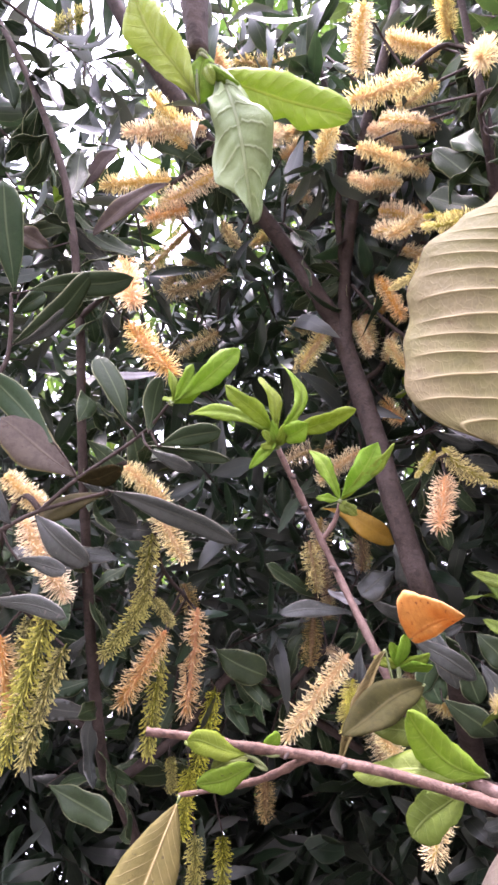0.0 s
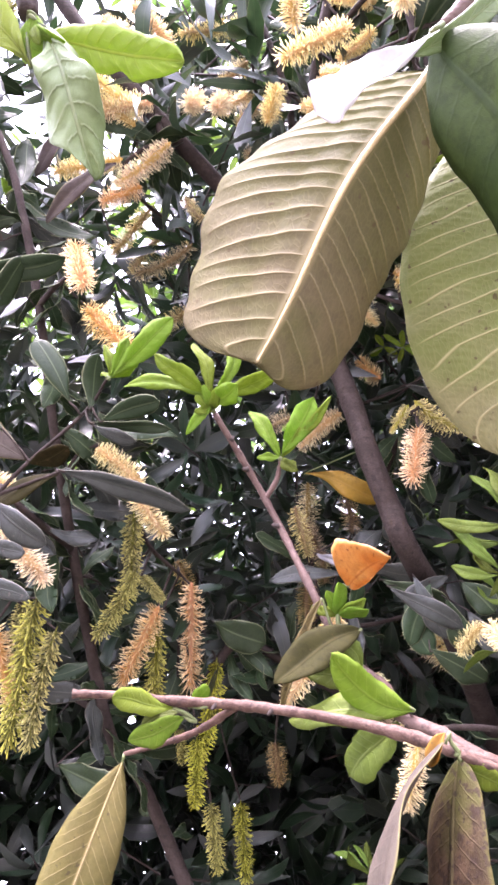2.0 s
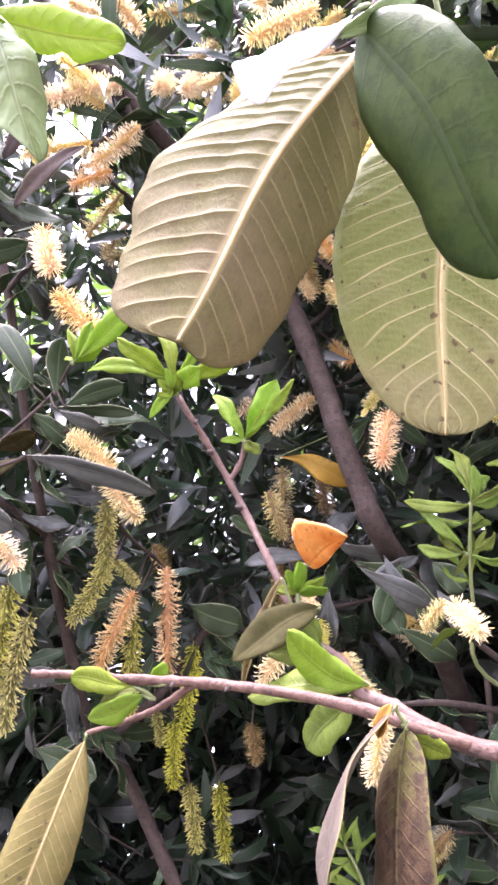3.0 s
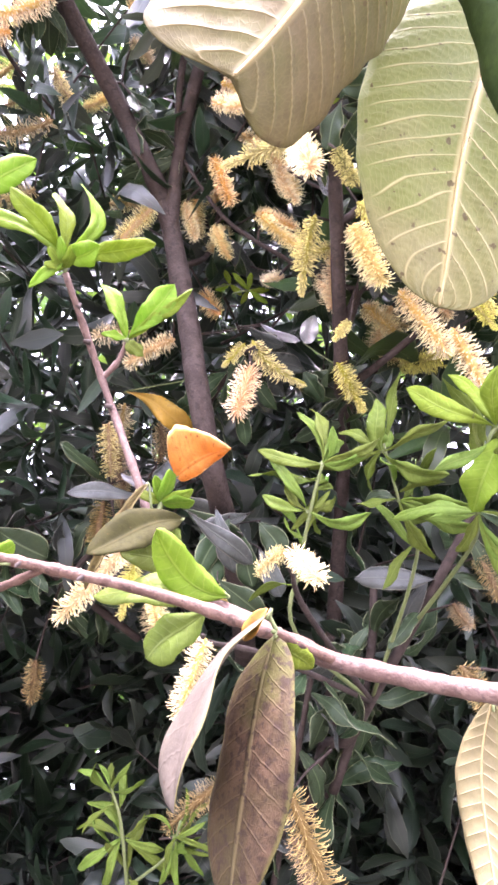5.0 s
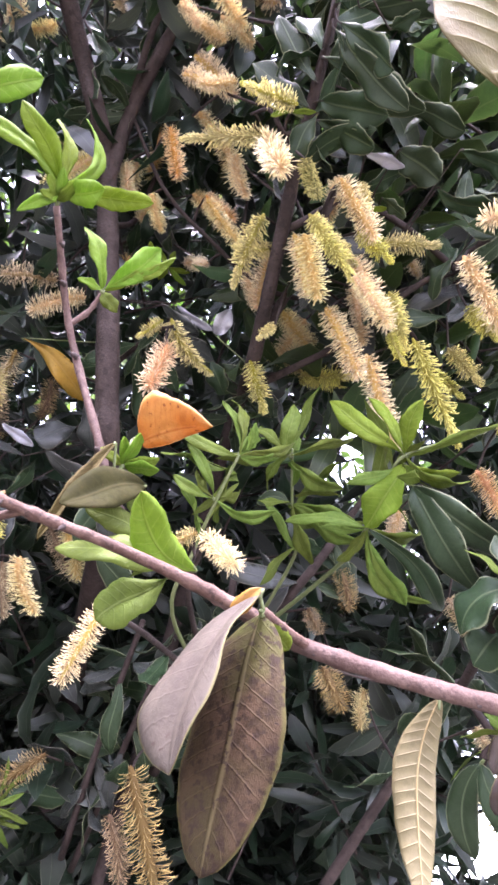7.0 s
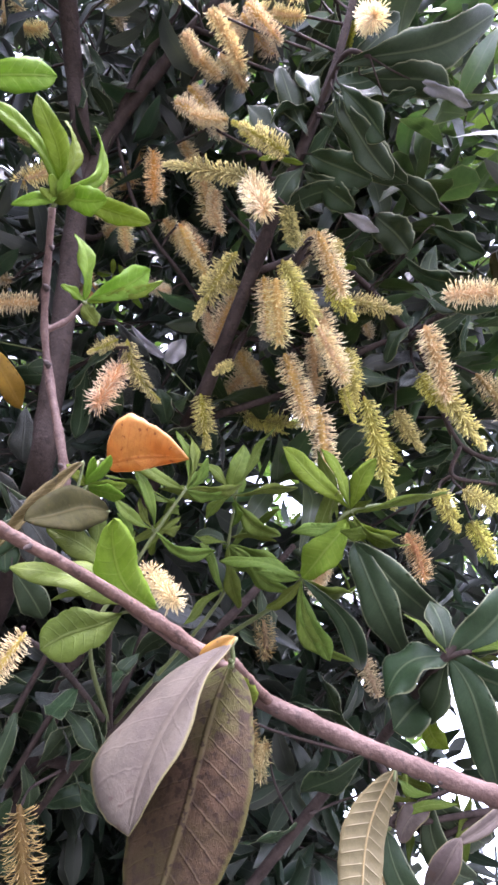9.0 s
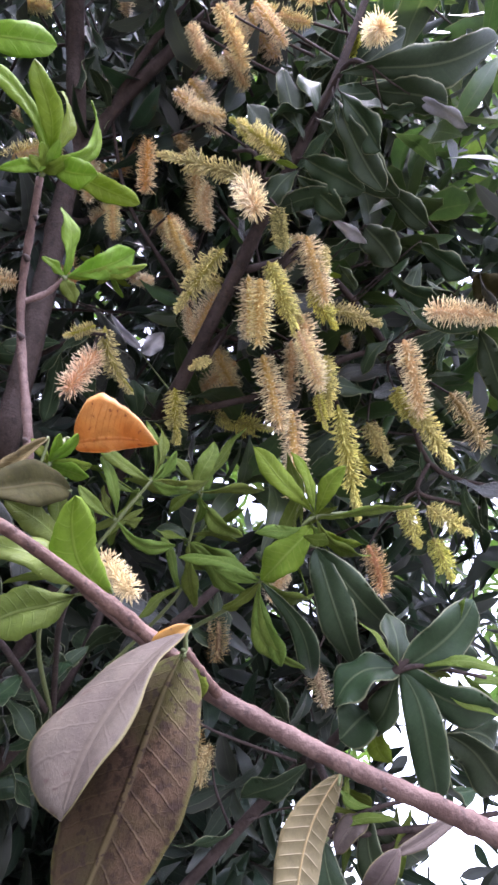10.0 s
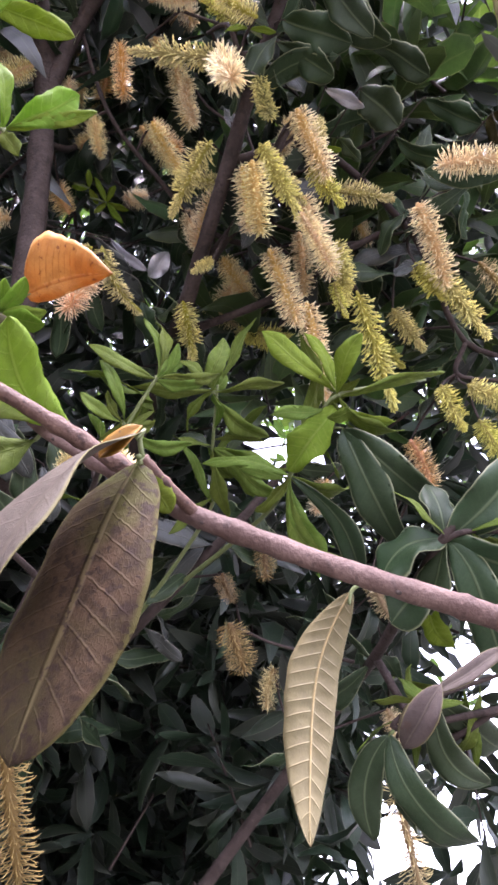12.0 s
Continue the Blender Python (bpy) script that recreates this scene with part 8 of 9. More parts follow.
leaf(sh5, (0.4679, 0.5260, 1.6559), (0.5330, 0.5360, 1.5975), 0.0293, (-0.6046, -0.3227, -0.7283), "dark", shape='round', bend=0.1457089716720083, fold=0.2982533185757205, wave=0.13, bow=0.131, curl=-0.052, life=0.5, petiole=(0.4642, 0.5287, 1.6557))
leaf(sh5, (0.4679, 0.5260, 1.6559), (0.4420, 0.5428, 1.6240), 0.0238, (-0.7464, -0.5976, 0.2928), "mauve", shape='round', bend=0.0804767622687023, fold=0.41278047322170963, wave=0.13, bow=0.008, curl=-0.237, life=0.5, petiole=(0.4642, 0.5287, 1.6557))
leaf(sh5, (0.4679, 0.5260, 1.6559), (0.5556, 0.5333, 1.6331), 0.0301, (-0.1785, -0.5022, -0.8461), "dark", shape='strap', bend=0.12838155342761254, fold=0.2624931334356404, wave=0.13, bow=-0.049, curl=0.017, life=0.5, petiole=(0.4642, 0.5287, 1.6557))
leaf(sh5, (0.4679, 0.5260, 1.6559), (0.5536, 0.5610, 1.6376), 0.0277, (-0.1646, -0.1100, -0.9802), "dark", shape='lance', bend=0.13013294782073667, fold=0.4943293756314082, wave=0.13, bow=-0.07, curl=-0.28, life=0.5, petiole=(0.4642, 0.5287, 1.6557))

sh6 = thing("leafy_shoot", (0.0612, 1.1086, 1.5567), "low shoot with small light green leaves", "shoot")
stem(sh6, "stem", [(0.1007, 1.2515, 1.4419), (0.0642, 1.1028, 1.5799), (0.0470, 1.0317, 1.6442), (0.0307, 1.0106, 1.6773)], [0.003, 0.0025, 0.002, 0.0014], "stalk", "", sides=8, nodes=0.0, per=6)
leaf(sh6, (0.0312, 1.0126, 1.6745), (0.0524, 0.9854, 1.7019), 0.0077, (0.0163, -0.7036, -0.7104), "green", shape='spat', bend=0.14758386405427804, fold=0.42901066666663323, wave=0.13, bow=-0.118, curl=0.06, life=0.5, petiole=(0.0307, 1.0106, 1.6773))
leaf(sh6, (0.0312, 1.0126, 1.6745), (-0.0128, 1.0076, 1.6967), 0.0099, (0.2416, -0.9321, 0.2698), "green", shape='spat', bend=0.08608588667689297, fold=0.21490306577553642, wave=0.13, bow=0.044, curl=-0.092, life=0.5, petiole=(0.0307, 1.0106, 1.6773))
leaf(sh6, (0.0312, 1.0126, 1.6745), (0.0153, 1.0156, 1.7097), 0.0077, (0.3556, -0.9036, 0.2388), "green", shape='spat', bend=0.12238894090483754, fold=0.3410720643014636, wave=0.13, bow=-0.026, curl=-0.228, life=0.5, petiole=(0.0307, 1.0106, 1.6773))
leaf(sh6, (0.0312, 1.0126, 1.6745), (0.0785, 1.0201, 1.6812), 0.0085, (0.2089, -0.7532, -0.6238), "green", shape='spat', bend=0.11539567697612445, fold=0.23552106436947873, wave=0.13, bow=-0.023, curl=-0.286, life=0.5, petiole=(0.0307, 1.0106, 1.6773))
leaf(sh6, (0.0506, 1.0553, 1.6292), (-0.0145, 1.0948, 1.6016), 0.0142, (-0.5271, -0.8493, 0.0277), "green", shape='lance', bend=0.07291200540928143, fold=0.2976353023996025, wave=0.13, bow=-0.098, curl=-0.202, life=0.5, petiole=(0.0470, 1.0317, 1.6442))
leaf(sh6, (0.0506, 1.0553, 1.6292), (0.1041, 1.0536, 1.6122), 0.0131, (-0.2075, -0.7926, -0.5734), "green", shape='spat', bend=0.11014022014603343, fold=0.30184017730205576, wave=0.13, bow=-0.049, curl=-0.279, life=0.5, petiole=(0.0470, 1.0317, 1.6442))
leaf(sh6, (0.0506, 1.0553, 1.6292), (0.0128, 1.0355, 1.6683), 0.0154, (0.5044, -0.8621, 0.0484), "green", shape='lance', bend=0.07282314864268725, fold=0.17667279594754606, wave=0.13, bow=0.127, curl=-0.265, life=0.5, petiole=(0.0470, 1.0317, 1.6442))
leaf(sh6, (0.0506, 1.0553, 1.6292), (0.0858, 1.0560, 1.6491), 0.0117, (0.2976, -0.8138, -0.4992), "green", shape='spat', bend=0.031646321199472305, fold=0.21627641951753318, wave=0.13, bow=-0.009, curl=-0.166, life=0.5, petiole=(0.0470, 1.0317, 1.6442))
leaf(sh6, (0.0506, 1.0553, 1.6292), (-0.0093, 1.0865, 1.6439), 0.0122, (-0.3817, -0.8742, 0.3000), "green", shape='lance', bend=0.16295144044971582, fold=0.36535034212657624, wave=0.13, bow=0.083, curl=0.016, life=0.5, petiole=(0.0470, 1.0317, 1.6442))
leaf(sh6, (0.0506, 1.0553, 1.6292), (0.1243, 1.0896, 1.5919), 0.0130, (0.0920, -0.8165, -0.5700), "green", shape='spat', bend=0.12757682818966642, fold=0.18906040066846047, wave=0.13, bow=-0.046, curl=-0.173, life=0.5, petiole=(0.0470, 1.0317, 1.6442))
leaf(sh6, (0.0506, 1.0553, 1.6292), (0.0301, 1.0999, 1.5792), 0.0154, (-0.6556, -0.6771, -0.3343), "green", shape='lance', bend=0.1119958230949248, fold=0.3044002105122482, wave=0.13, bow=-0.05, curl=-0.012, life=0.5, petiole=(0.0470, 1.0317, 1.6442))
stem(sh6, "stem", [(0.0642, 1.1028, 1.5799), (0.1098, 1.0401, 1.6109), (0.1188, 1.0004, 1.6421)], [0.002, 0.0016, 0.0012], "stalk", "", sides=8, nodes=0.0, per=6)
leaf(sh6, (0.1126, 1.0206, 1.6266), (0.1503, 0.9975, 1.6428), 0.0077, (-0.2416, -0.7901, -0.5634), "green", shape='spat', bend=0.16298522344122152, fold=0.3421785785624041, wave=0.13, bow=0.023, curl=0.028, life=0.5, petiole=(0.1098, 1.0401, 1.6109))
leaf(sh6, (0.1126, 1.0206, 1.6266), (0.1653, 1.0189, 1.6099), 0.0091, (-0.2121, -0.7796, -0.5893), "green", shape='lance', bend=0.07845389378414411, fold=0.43496989289343435, wave=0.13, bow=-0.085, curl=-0.19, life=0.5, petiole=(0.1098, 1.0401, 1.6109))
leaf(sh6, (0.1126, 1.0206, 1.6266), (0.0757, 1.0326, 1.6578), 0.0077, (0.0533, -0.9093, 0.4127), "green", shape='spat', bend=0.16254328451216254, fold=0.495754504651025, wave=0.13, bow=0.074, curl=-0.222, life=0.5, petiole=(0.1098, 1.0401, 1.6109))
leaf(sh6, (0.1126, 1.0206, 1.6266), (0.1220, 1.0025, 1.6800), 0.0069, (0.3793, -0.8540, -0.3562), "green", shape='lance', bend=0.09455978915117018, fold=0.15196688392119143, wave=0.13, bow=0.134, curl=0.065, life=0.5, petiole=(0.1098, 1.0401, 1.6109))
leaf(sh6, (0.1126, 1.0206, 1.6266), (0.1568, 1.0647, 1.5874), 0.0100, (-0.1029, -0.6016, -0.7921), "green", shape='spat', bend=0.02052540957392477, fold=0.28337325444030936, wave=0.13, bow=-0.044, curl=-0.023, life=0.5, petiole=(0.1098, 1.0401, 1.6109))
leaf(sh6, (0.1126, 1.0206, 1.6266), (0.1019, 1.0597, 1.5802), 0.0091, (-0.5313, -0.7051, -0.4697), "green", shape='spat', bend=0.17001816954762117, fold=0.3993226871160771, wave=0.13, bow=-0.136, curl=0.004, life=0.5, petiole=(0.1098, 1.0401, 1.6109))

wh = thing("leafy_branch", (0.1878, 0.3831, 2.2520), "branch end with broad dark glossy leaves", "branch")
stem(wh, "stem", [(0.1878, 0.3831, 2.2520), (0.1738, 0.3302, 2.2793), (0.1632, 0.2902, 2.2769), (0.1760, 0.2717, 2.2530)], [0.004, 0.0035, 0.003, 0.002], "trunk", "", sides=8, nodes=0.0, per=6)
leaf(wh, (0.1607, 0.3034, 2.2670), (0.2556, 0.1678, 2.2859), 0.0460, (-0.0958, -0.2027, -0.9745), "dark", shape='oblong', bend=0.13982113530700258, fold=0.4003741107503058, wave=0.14, ragged=0.04, rows=24, stalk='trunk', petiole=(0.1662, 0.3013, 2.2776))
leaf(wh, (0.1834, 0.2919, 2.2601), (0.2492, 0.2366, 2.2289), 0.0385, (-0.2273, 0.2586, -0.9389), "dark", shape='oblong', bend=-0.01287025165189392, fold=0.23745465094474993, wave=0.14, ragged=0.04, rows=24, stalk='trunk', petiole=(0.1707, 0.2794, 2.2630))
leaf(wh, (0.1696, 0.3108, 2.2536), (0.2272, 0.2997, 2.1889), 0.0361, (-0.7420, 0.0483, -0.6687), "dark", shape='oblong', bend=-0.023092223143484025, fold=0.46229264884817944, wave=0.14, ragged=0.04, rows=24, stalk='trunk', petiole=(0.1684, 0.3097, 2.2781))
leaf(wh, (0.1716, 0.3202, 2.2590), (0.2563, 0.3224, 2.1773), 0.0354, (-0.6943, 0.0550, -0.7176), "dark", shape='oblong', bend=0.07207206325534321, fold=0.4064508282810452, wave=0.14, ragged=0.04, rows=24, stalk='trunk', petiole=(0.1709, 0.3193, 2.2787))
leaf(wh, (0.1741, 0.3459, 2.2495), (0.2785, 0.3236, 2.1902), 0.0364, (-0.4345, 0.2602, -0.8623), "dark", shape='oblong', bend=-0.03316504605576899, fold=0.1439560571192792, wave=0.14, ragged=0.04, rows=24, stalk='trunk', petiole=(0.1799, 0.3535, 2.2673))
leaf(wh, (0.1901, 0.3757, 2.2261), (0.2502, 0.3430, 2.1943), 0.0441, (-0.4253, 0.0941, -0.9001), "dark", shape='round', bend=0.027539449513106315, fold=0.47722898080353027, wave=0.14, ragged=0.04, rows=24, stalk='trunk', petiole=(0.1895, 0.3912, 2.2457))
leaf(wh, (0.1809, 0.3679, 2.2400), (0.1260, 0.3548, 2.3090), 0.0332, (-0.3016, -0.8633, -0.4047), "dark", shape='oblong', bend=-0.03798349061119314, fold=0.2729564698052249, wave=0.14, ragged=0.04, rows=24, stalk='trunk', petiole=(0.1856, 0.3750, 2.2562))
leaf(wh, (0.1878, 0.3905, 2.2300), (0.1230, 0.4039, 2.2980), 0.0329, (-0.4646, -0.8414, -0.2760), "dark", shape='oblong', bend=-0.008135200068769166, fold=0.4943833507234975, wave=0.14, ragged=0.04, rows=24, stalk='trunk', petiole=(0.1909, 0.3980, 2.2404))
leaf(wh, (0.2257, 0.2563, 2.2446), (0.2755, 0.2275, 2.2171), 0.0211, (-0.1790, 0.4993, -0.8478), "glint", shape='lance', bend=0.0015013197554437016, fold=0.38801113686971567, wave=0.14, ragged=0.04, rows=24, stalk='trunk', petiole=(0.1760, 0.2717, 2.2530))
leaf(wh, (0.2150, 0.2878, 2.2398), (0.2309, 0.2606, 2.2366), 0.0229, (0.1839, 0.2188, -0.9583), "dark", shape='lance', bend=-0.022291501600312905, fold=0.48698765366083374, wave=0.14, ragged=0.04, rows=24, stalk='trunk', petiole=(0.1760, 0.2717, 2.2530))
leaf(wh, (0.1691, 0.2951, 2.2680), (0.1976, 0.2402, 2.3266), 0.0382, (0.2164, -0.6576, -0.7216), "dark", shape='oblong', bend=0.055136002680181304, fold=0.2729786186952634, wave=0.14, ragged=0.04, rows=24, stalk='trunk', petiole=(0.1656, 0.2868, 2.2726))
leaf(wh, (0.1848, 0.3474, 2.2555), (0.2129, 0.3149, 2.2787), 0.0377, (0.0737, -0.5370, -0.8404), "dark", shape='round', bend=-0.015816828065675935, fold=0.4375351947137316, wave=0.14, ragged=0.04, rows=24, stalk='trunk', petiole=(0.1802, 0.3544, 2.2668))
leaf(wh, (0.1743, 0.3465, 2.2643), (0.1547, 0.3438, 2.3279), 0.0289, (-0.4698, -0.8641, -0.1807), "dark", shape='oblong', bend=0.11254206350030978, fold=0.1980108770484327, wave=0.14, ragged=0.04, rows=24, stalk='trunk', petiole=(0.1786, 0.3483, 2.2700))
leaf(wh, (0.1954, 0.3887, 2.2258), (0.1875, 0.4304, 2.1943), 0.0287, (-0.7227, -0.4983, -0.4789), "dark", shape='oblong', bend=0.035968728047580986, fold=0.15160657707089198, wave=0.14, ragged=0.04, rows=24, stalk='trunk', petiole=(0.1913, 0.3999, 2.2389))
leaf(wh, (0.1963, 0.3935, 2.2208), (0.2530, 0.3727, 2.1809), 0.0357, (-0.5018, 0.2306, -0.8337), "dark", shape='oblong', bend=-0.034111262031097336, fold=0.4271917932209691, wave=0.14, ragged=0.04, rows=24, stalk='trunk', petiole=(0.1924, 0.4052, 2.2347))
leaf(wh, (0.2956, 0.3783, 2.2207), (0.3442, 0.3724, 2.1891), 0.0475, (-0.5492, -0.0479, -0.8343), "dark", shape='round', bend=-0.02324591727109025, fold=0.42424973552348577, wave=0.14, ragged=0.04, rows=24, stalk='trunk', petiole=(0.3117, 0.4597, 2.2280))
leaf(wh, (0.2796, 0.3522, 2.2563), (0.3440, 0.3231, 2.2181), 0.0331, (-0.3982, 0.2705, -0.8765), "dark", shape='oblong', bend=-0.04595393055929092, fold=0.32493200140664247, wave=0.14, ragged=0.04, rows=24, stalk='trunk', petiole=(0.1866, 0.3733, 2.2645))
leaf(wh, (0.3531, 0.3865, 2.2006), (0.4091, 0.3506, 2.1594), 0.0324, (-0.4256, 0.3119, -0.8495), "dark", shape='oblong', bend=0.13178604910325548, fold=0.44726028000345297, wave=0.14, ragged=0.04, rows=24, stalk='trunk', petiole=(0.3604, 0.4528, 2.1972))
leaf(wh, (0.3602, 0.3490, 2.2289), (0.4114, 0.3186, 2.1864), 0.0337, (-0.4984, 0.2984, -0.8140), "dark", shape='oblong', bend=-0.03510212972690112, fold=0.4886055028992491, wave=0.14, ragged=0.04, rows=24, stalk='trunk', petiole=(0.3565, 0.4534, 2.1997))
leaf(wh, (0.2667, 0.4007, 2.2226), (0.3078, 0.3843, 2.2061), 0.0181, (-0.3094, 0.1665, -0.9362), "glint", shape='lance', bend=-0.013170804045219205, fold=0.42139071656061067, wave=0.14, ragged=0.04, rows=24, stalk='trunk', petiole=(0.2955, 0.4652, 2.2256))
leaf(wh, (0.2976, 0.4181, 2.1835), (0.3263, 0.4167, 2.1629), 0.0166, (-0.5725, 0.1473, -0.8066), "dark", shape='lance', bend=-0.04768246405080754, fold=0.3076835783879408, wave=0.14, ragged=0.04, rows=24, stalk='trunk', petiole=(0.3257, 0.4577, 2.2191))
leaf(wh, (0.3859, 0.3014, 2.1441), (0.4135, 0.2879, 2.1197), 0.0389, (-0.6111, 0.1501, -0.7772), "dull", shape='round', bend=0.1316608467179572, fold=0.33933814750538394, wave=0.14, ragged=0.04, rows=24, stalk='trunk', petiole=(0.4172, 0.4447, 2.1614))
leaf(wh, (0.4046, 0.4278, 2.1552), (0.4008, 0.4690, 2.1211), 0.0233, (-0.9539, -0.2390, -0.1817), "dark", shape='lance', bend=0.10944401696728497, fold=0.28814210447017297, wave=0.14, ragged=0.04, rows=24, stalk='trunk', petiole=(0.4128, 0.4454, 2.1641))

# ---- leaves along the twigs of the flowering branches and limbs ----
LEAF_MESHES = {}
for material in ("dark", "grey", "green"):
    for k in range(7):
        slim = 0.15 if material == "green" else 0.28
        v, f, u, _ = blade((0, 0, 0), (0, 0, 1), slim + 0.03 * (k % 3), (0, 1, 0.1), "spat" if k % 3 else "lance", bend=0.05 + 0.03 * (k % 4), fold=0.15 + 0.12 * (k % 3), wave=0.16, thick=0.004, rows=10, cols=4, seed=70 + k, ragged=0.02, life=0.6)
        LEAF_MESHES[material, k] = mesh_from(material + "_twig_leaf", v, f, u, material)
rng = np.random.default_rng(77)
VIEW_SPOT = np.array((-0.01, 0.08, 1.5))
clear_way = np.array(CLEAR) - VIEW_SPOT
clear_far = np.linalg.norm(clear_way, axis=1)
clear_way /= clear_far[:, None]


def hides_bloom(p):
    """Whether a leaf here would hide a flower spike from the camera; such leaves are left out to fit its view."""
    v = p - VIEW_SPOT
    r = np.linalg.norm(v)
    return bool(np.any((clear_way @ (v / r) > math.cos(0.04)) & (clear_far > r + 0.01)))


for owner, name, pts in list(WOOD):
    if name == "trunk" or owner.name.split(".")[0] not in ("flowering_branch", "flowering_tree"):
        continue
    line = spline(pts, 4)
    if owner.name.startswith("flowering_tree"):
        line = line[line[:, 2] > 1.62]
    if len(line) < 2:
        continue
    span = np.linalg.norm(np.diff(line, axis=0), axis=1).sum()
    for k in range(int(span * (110 if owner.name.startswith("flowering_branch") else 60))):
        j = rng.integers(0, len(line) - 1)
        p = line[j] + (line[j + 1] - line[j]) * rng.random()
        if np.linalg.norm(p - np.array((0, 0.06, 1.5))) < 0.76:
            continue
        d = rng.standard_normal(3) + 1.1 * unit(np.array((0.35, 0.9, 0.35))) + np.array((0, 0, -0.35))
        size = rng.uniform(0.06, 0.105)
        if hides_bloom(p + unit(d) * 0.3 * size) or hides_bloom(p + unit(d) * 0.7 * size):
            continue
        m = Vector(d).to_track_quat("Z", "Y").to_matrix().to_4x4() @ Matrix.Rotation(rng.uniform(0, 6.28), 4, "Z") @ Matrix.Scale(size, 4)
        ob = new("leaf", LEAF_MESHES["dark" if rng.random() < 0.76 else "grey", int(rng.integers(0, 7))])
        ob.parent = owner
        ob.matrix_basis = Matrix.Translation(Vector(p) - owner.location) @ m
for owner, name, pts in list(WOOD):
    if not owner.name.startswith("leafy_shoot"):
        continue
    line = spline(pts, 4)
    for k in range(10):
        j = rng.integers(len(line) // 3, len(line) - 1)
        p = line[j] + (line[j + 1] - line[j]) * rng.random()
        d = rng.standard_normal(3) + 0.8 * unit(line[j + 1] - line[j]) + np.array((0.1, 0.5, -0.1))
        m = Vector(d).to_track_quat("Z", "Y").to_matrix().to_4x4() @ Matrix.Rotation(rng.uniform(0, 6.28), 4, "Z") @ Matrix.Scale(rng.uniform(0.045, 0.08), 4)
        ob = new("leaf", LEAF_MESHES["green", int(rng.integers(0, 7))])
        ob.parent = owner
        ob.matrix_basis = Matrix.Translation(Vector(p) - owner.location) @ m

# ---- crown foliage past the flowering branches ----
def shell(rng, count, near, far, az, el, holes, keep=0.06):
    """Places in a shell of foliage built round the camera's stand, thinned in the directions where its view shows sky.
    """
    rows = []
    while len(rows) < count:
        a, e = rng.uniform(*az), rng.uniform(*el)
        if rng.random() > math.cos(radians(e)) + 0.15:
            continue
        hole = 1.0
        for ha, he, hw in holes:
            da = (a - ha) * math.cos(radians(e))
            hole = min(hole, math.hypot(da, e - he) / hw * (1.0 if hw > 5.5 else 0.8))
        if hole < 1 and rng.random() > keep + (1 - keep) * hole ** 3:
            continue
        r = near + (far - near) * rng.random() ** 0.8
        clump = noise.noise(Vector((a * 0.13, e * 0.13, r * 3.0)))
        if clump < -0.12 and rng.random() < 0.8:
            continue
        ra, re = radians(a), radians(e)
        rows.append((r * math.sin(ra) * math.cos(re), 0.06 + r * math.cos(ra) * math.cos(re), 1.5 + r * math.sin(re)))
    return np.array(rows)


def foliage(name, parent, label, seed, count, near, far, az, el, per, size, material, holes, keep=0.06, twigs=True, ratio=0.26, rise=0.15):
    rng = np.random.default_rng(seed)
    at = shell(rng, count, near, far, az, el, holes, keep)
    out = at - np.array((0, 0.06, 1.5))
    out /= np.linalg.norm(out, axis=1, keepdims=True)
    heads = -0.35 * out + 0.9 * rng.standard_normal((count, 3)) + np.array((0, 0, rise))
    lengths = rng.uniform(0.06, 0.16, count)
    C, D, N, L, W = twig_leaves(rng, at, heads, lengths, per, size, size * ratio)
    leaf_cloud(name, parent, C, D, N, L, W, material, label, seed)
    if twigs:
        V, Fs, k = [], [], 0
        for p, h, ln in zip(at[::2], heads[::2], lengths[::2]):
            h = unit(h)
            e1 = unit(np.cross(h, (0.2, 0.5, 0.84)))
            e2 = np.cross(h, e1)
            for s, r in ((-0.4, 0.0024), (0.4, 0.0018), (1.0, 0.001)):
                for q in range(4):
                    V.append(p + h * ln * s + r * (math.cos(1.571 * q) * e1 + math.sin(1.571 * q) * e2))
            Fs += [[k + lev + q, k + lev + (q + 1) % 4, k + lev + 4 + (q + 1) % 4, k + lev + 4 + q] for lev in (0, 4) for q in range(4)]
            k += 12
        ob = part("twig_tangle", mesh_from("twig_tangle", V, Fs, None, "trunk"), parent)
        ob["kind"] = "stuff"


# azimuth, elevation and width of sky gaps, set to fit the camera's view
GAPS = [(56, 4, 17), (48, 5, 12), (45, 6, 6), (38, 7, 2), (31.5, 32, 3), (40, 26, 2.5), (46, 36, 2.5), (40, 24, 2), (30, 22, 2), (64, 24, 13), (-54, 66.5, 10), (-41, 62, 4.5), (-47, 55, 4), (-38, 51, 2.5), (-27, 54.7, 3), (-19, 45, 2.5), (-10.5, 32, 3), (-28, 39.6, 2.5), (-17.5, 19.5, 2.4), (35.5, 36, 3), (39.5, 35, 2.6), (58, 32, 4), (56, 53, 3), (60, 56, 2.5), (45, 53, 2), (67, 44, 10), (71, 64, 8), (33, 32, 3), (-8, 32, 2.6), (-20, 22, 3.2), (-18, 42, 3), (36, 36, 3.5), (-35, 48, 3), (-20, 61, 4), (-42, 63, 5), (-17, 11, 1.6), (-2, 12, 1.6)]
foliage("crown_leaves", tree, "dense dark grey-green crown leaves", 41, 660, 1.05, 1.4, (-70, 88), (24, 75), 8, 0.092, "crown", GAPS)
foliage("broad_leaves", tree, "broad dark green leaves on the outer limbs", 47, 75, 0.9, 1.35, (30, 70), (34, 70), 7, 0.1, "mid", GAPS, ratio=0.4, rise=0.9)
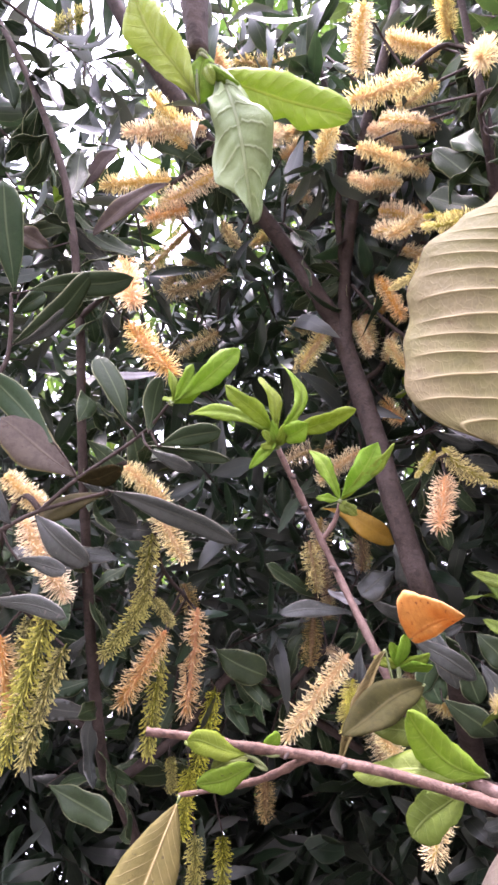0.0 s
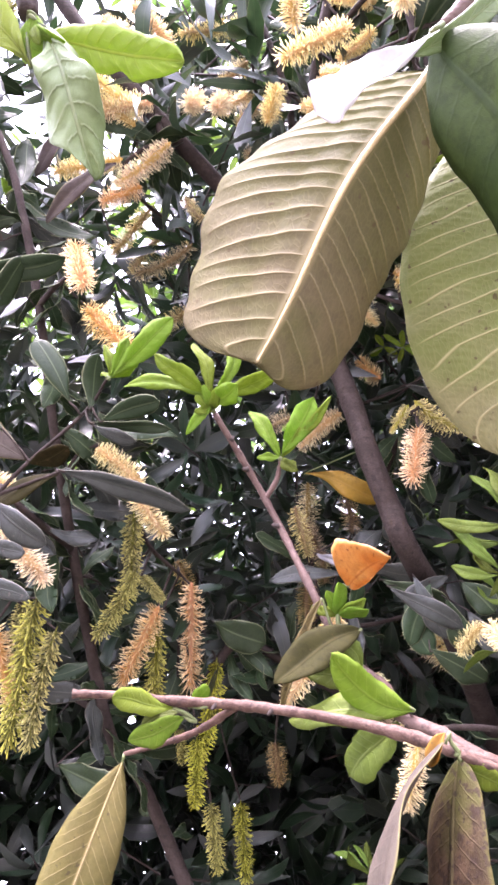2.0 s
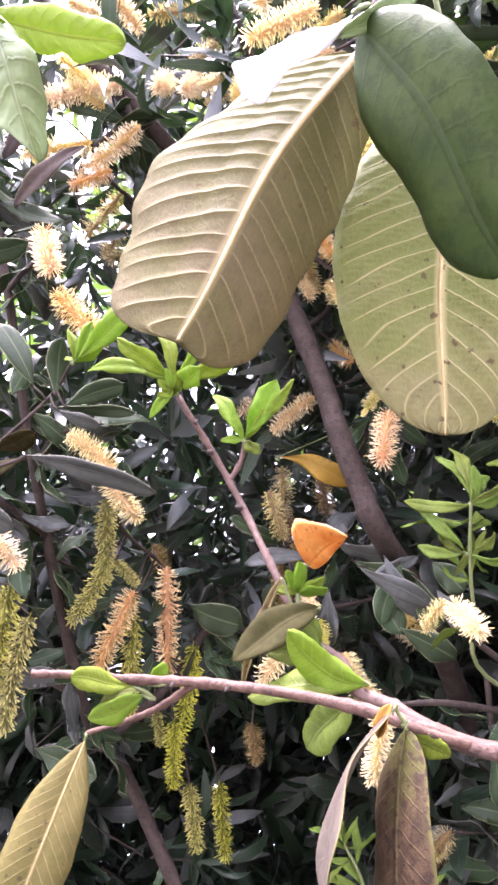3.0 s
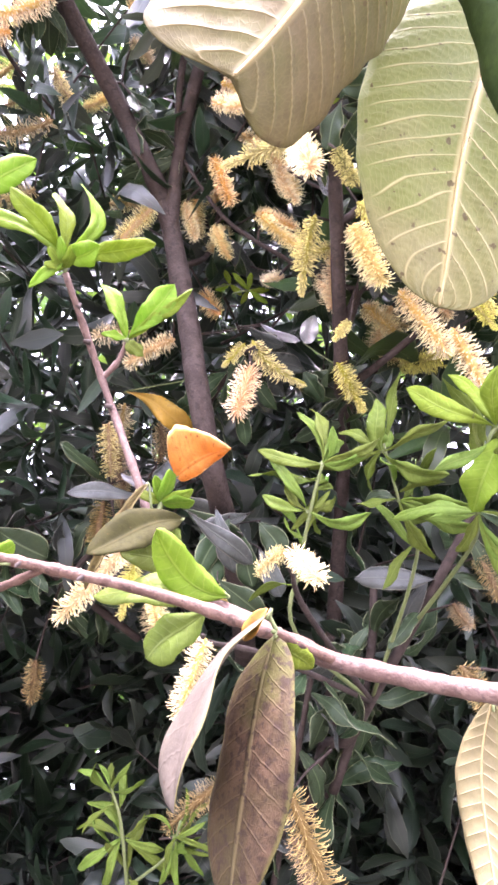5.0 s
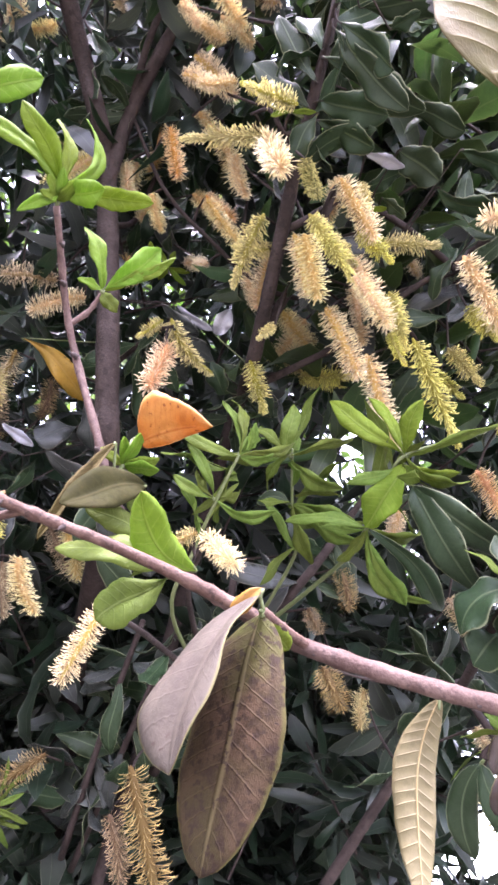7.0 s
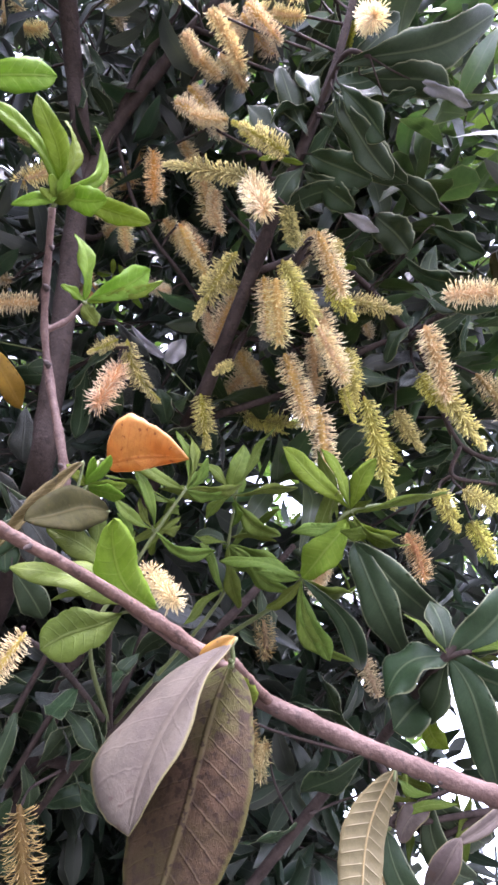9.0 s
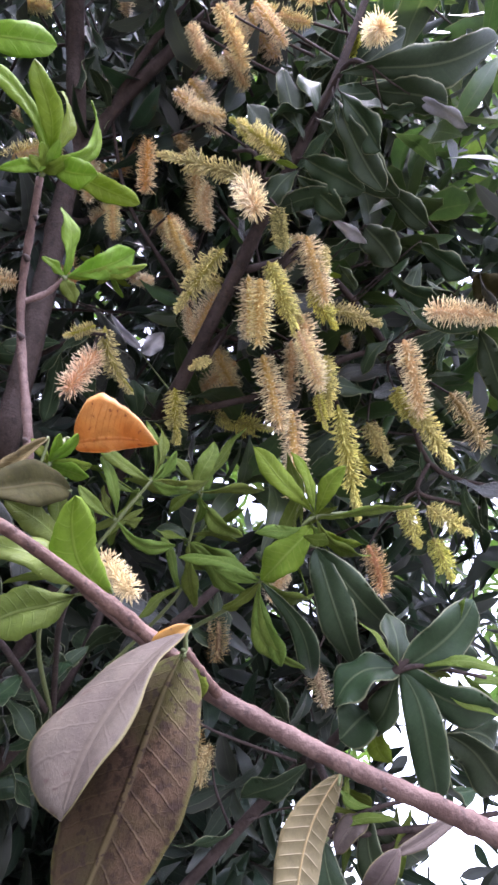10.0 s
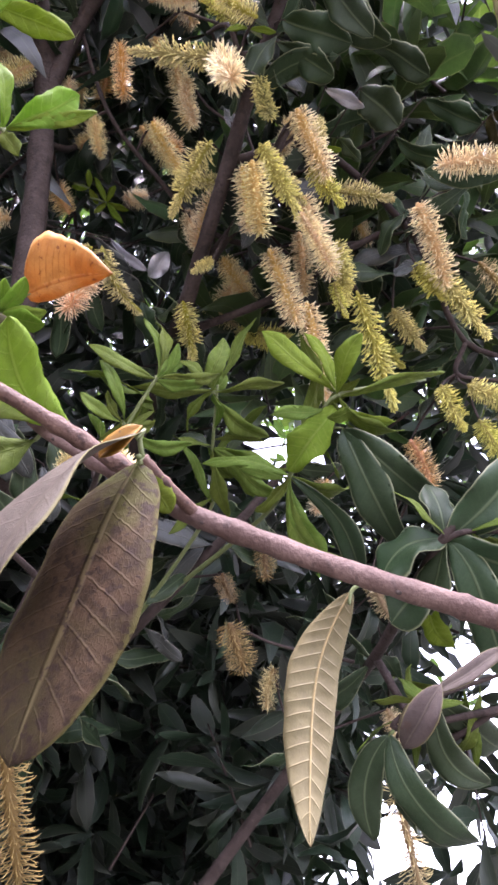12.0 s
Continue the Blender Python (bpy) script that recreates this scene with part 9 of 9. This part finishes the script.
foliage("bright_leaves", tree, "light green leaves at the crown edge, sunlit look in their colour", 49, 60, 1.5, 2.1, (44, 82), (38, 74), 7, 0.13, "far", [(67, 30, 8), (54, 6, 17), (56, 53, 2.5)], twigs=False, ratio=0.45, rise=0.9)
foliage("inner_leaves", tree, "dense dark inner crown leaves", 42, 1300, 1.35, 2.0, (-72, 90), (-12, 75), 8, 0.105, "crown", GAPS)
foliage("understorey_leaves", tree, "grey-green leaves of the lower twigs", 48, 620, 1.1, 1.75, (4, 50), (-14, 25), 9, 0.088, "under", GAPS, ratio=0.33)
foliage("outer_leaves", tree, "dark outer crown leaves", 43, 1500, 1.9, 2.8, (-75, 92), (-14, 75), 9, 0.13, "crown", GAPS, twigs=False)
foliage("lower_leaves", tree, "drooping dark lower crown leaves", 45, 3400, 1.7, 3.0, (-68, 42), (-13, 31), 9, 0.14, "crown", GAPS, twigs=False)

back = thing("background_tree", (2.6, 4.2, 0.0), "sunlit light green tree behind the flowering tree", "tree")
stem(back, "trunk", [(2.6, 4.2, -0.05), (2.65, 4.25, 1.2), (2.5, 4.1, 2.6), (2.4, 4.0, 4.2)], [0.11, 0.09, 0.07, 0.03], "trunk", sides=12)
foliage("crown_leaves", back, "light green leaves, brighter light put into their colour", 44, 2200, 3.0, 4.6, (-50, 95), (12, 84), 8, 0.15, "far", [(52, 7, 22), (-52, 66, 12), (-41, 62, 5), (-47, 55, 4), (-27, 54.7, 3), (-10.5, 32, 3), (33, 32, 4), (-8, 32, 3), (-20, 22, 3), (-18, 42, 3)], twigs=False)


# ---- ground: out of view, grey set for light bounced onto leaf undersides ----
def ground_material():
    m, nt, bsdf, out = base_material("bounce_ground")
    coord = nt.nodes.new("ShaderNodeTexCoord")
    a = node(nt, "ShaderNodeTexNoise", Scale=1.3, Detail=6.0)
    b = node(nt, "ShaderNodeTexNoise", Scale=60.0, Detail=5.0)
    for n in (a, b):
        nt.links.new(coord.outputs["Object"], n.inputs["Vector"])
    col = blend(nt, ramp(nt, a.outputs[0], 0.4, 0.6), (0.115, 0.106, 0.092), (0.075, 0.078, 0.058))
    col = blend(nt, calc(nt, "MULTIPLY", b.outputs[0], 0.6), col, (0.15, 0.142, 0.125))
    nt.links.new(col, bsdf.inputs["Base Color"])
    bsdf.inputs["Roughness"].default_value = 0.9
    bmp = node(nt, "ShaderNodeBump", Strength=0.7, Distance=0.02)
    nt.links.new(b.outputs[0], bmp.inputs["Height"])
    nt.links.new(bmp.outputs[0], bsdf.inputs["Normal"])
    return m


MAT["ground"] = ground_material()
grid = np.array([-900.0, -60, -20, -8, -4, -2, -1, 0, 1, 2, 4, 8, 20, 60, 900])
gv = [(x, y, 0.04 * noise.noise(Vector((x * 0.6, y * 0.6, 0))) if abs(x) < 30 and abs(y) < 30 else 0.0) for y in grid for x in grid]
gn = len(grid)
gf = [[j * gn + i, j * gn + i + 1, (j + 1) * gn + i + 1, (j + 1) * gn + i] for j in range(gn - 1) for i in range(gn - 1)]
tagged(new("ground", mesh_from("ground", gv, gf, None, "ground")), "unseen grey-brown ground, tone set for bounced light", "ground", kind="structure")
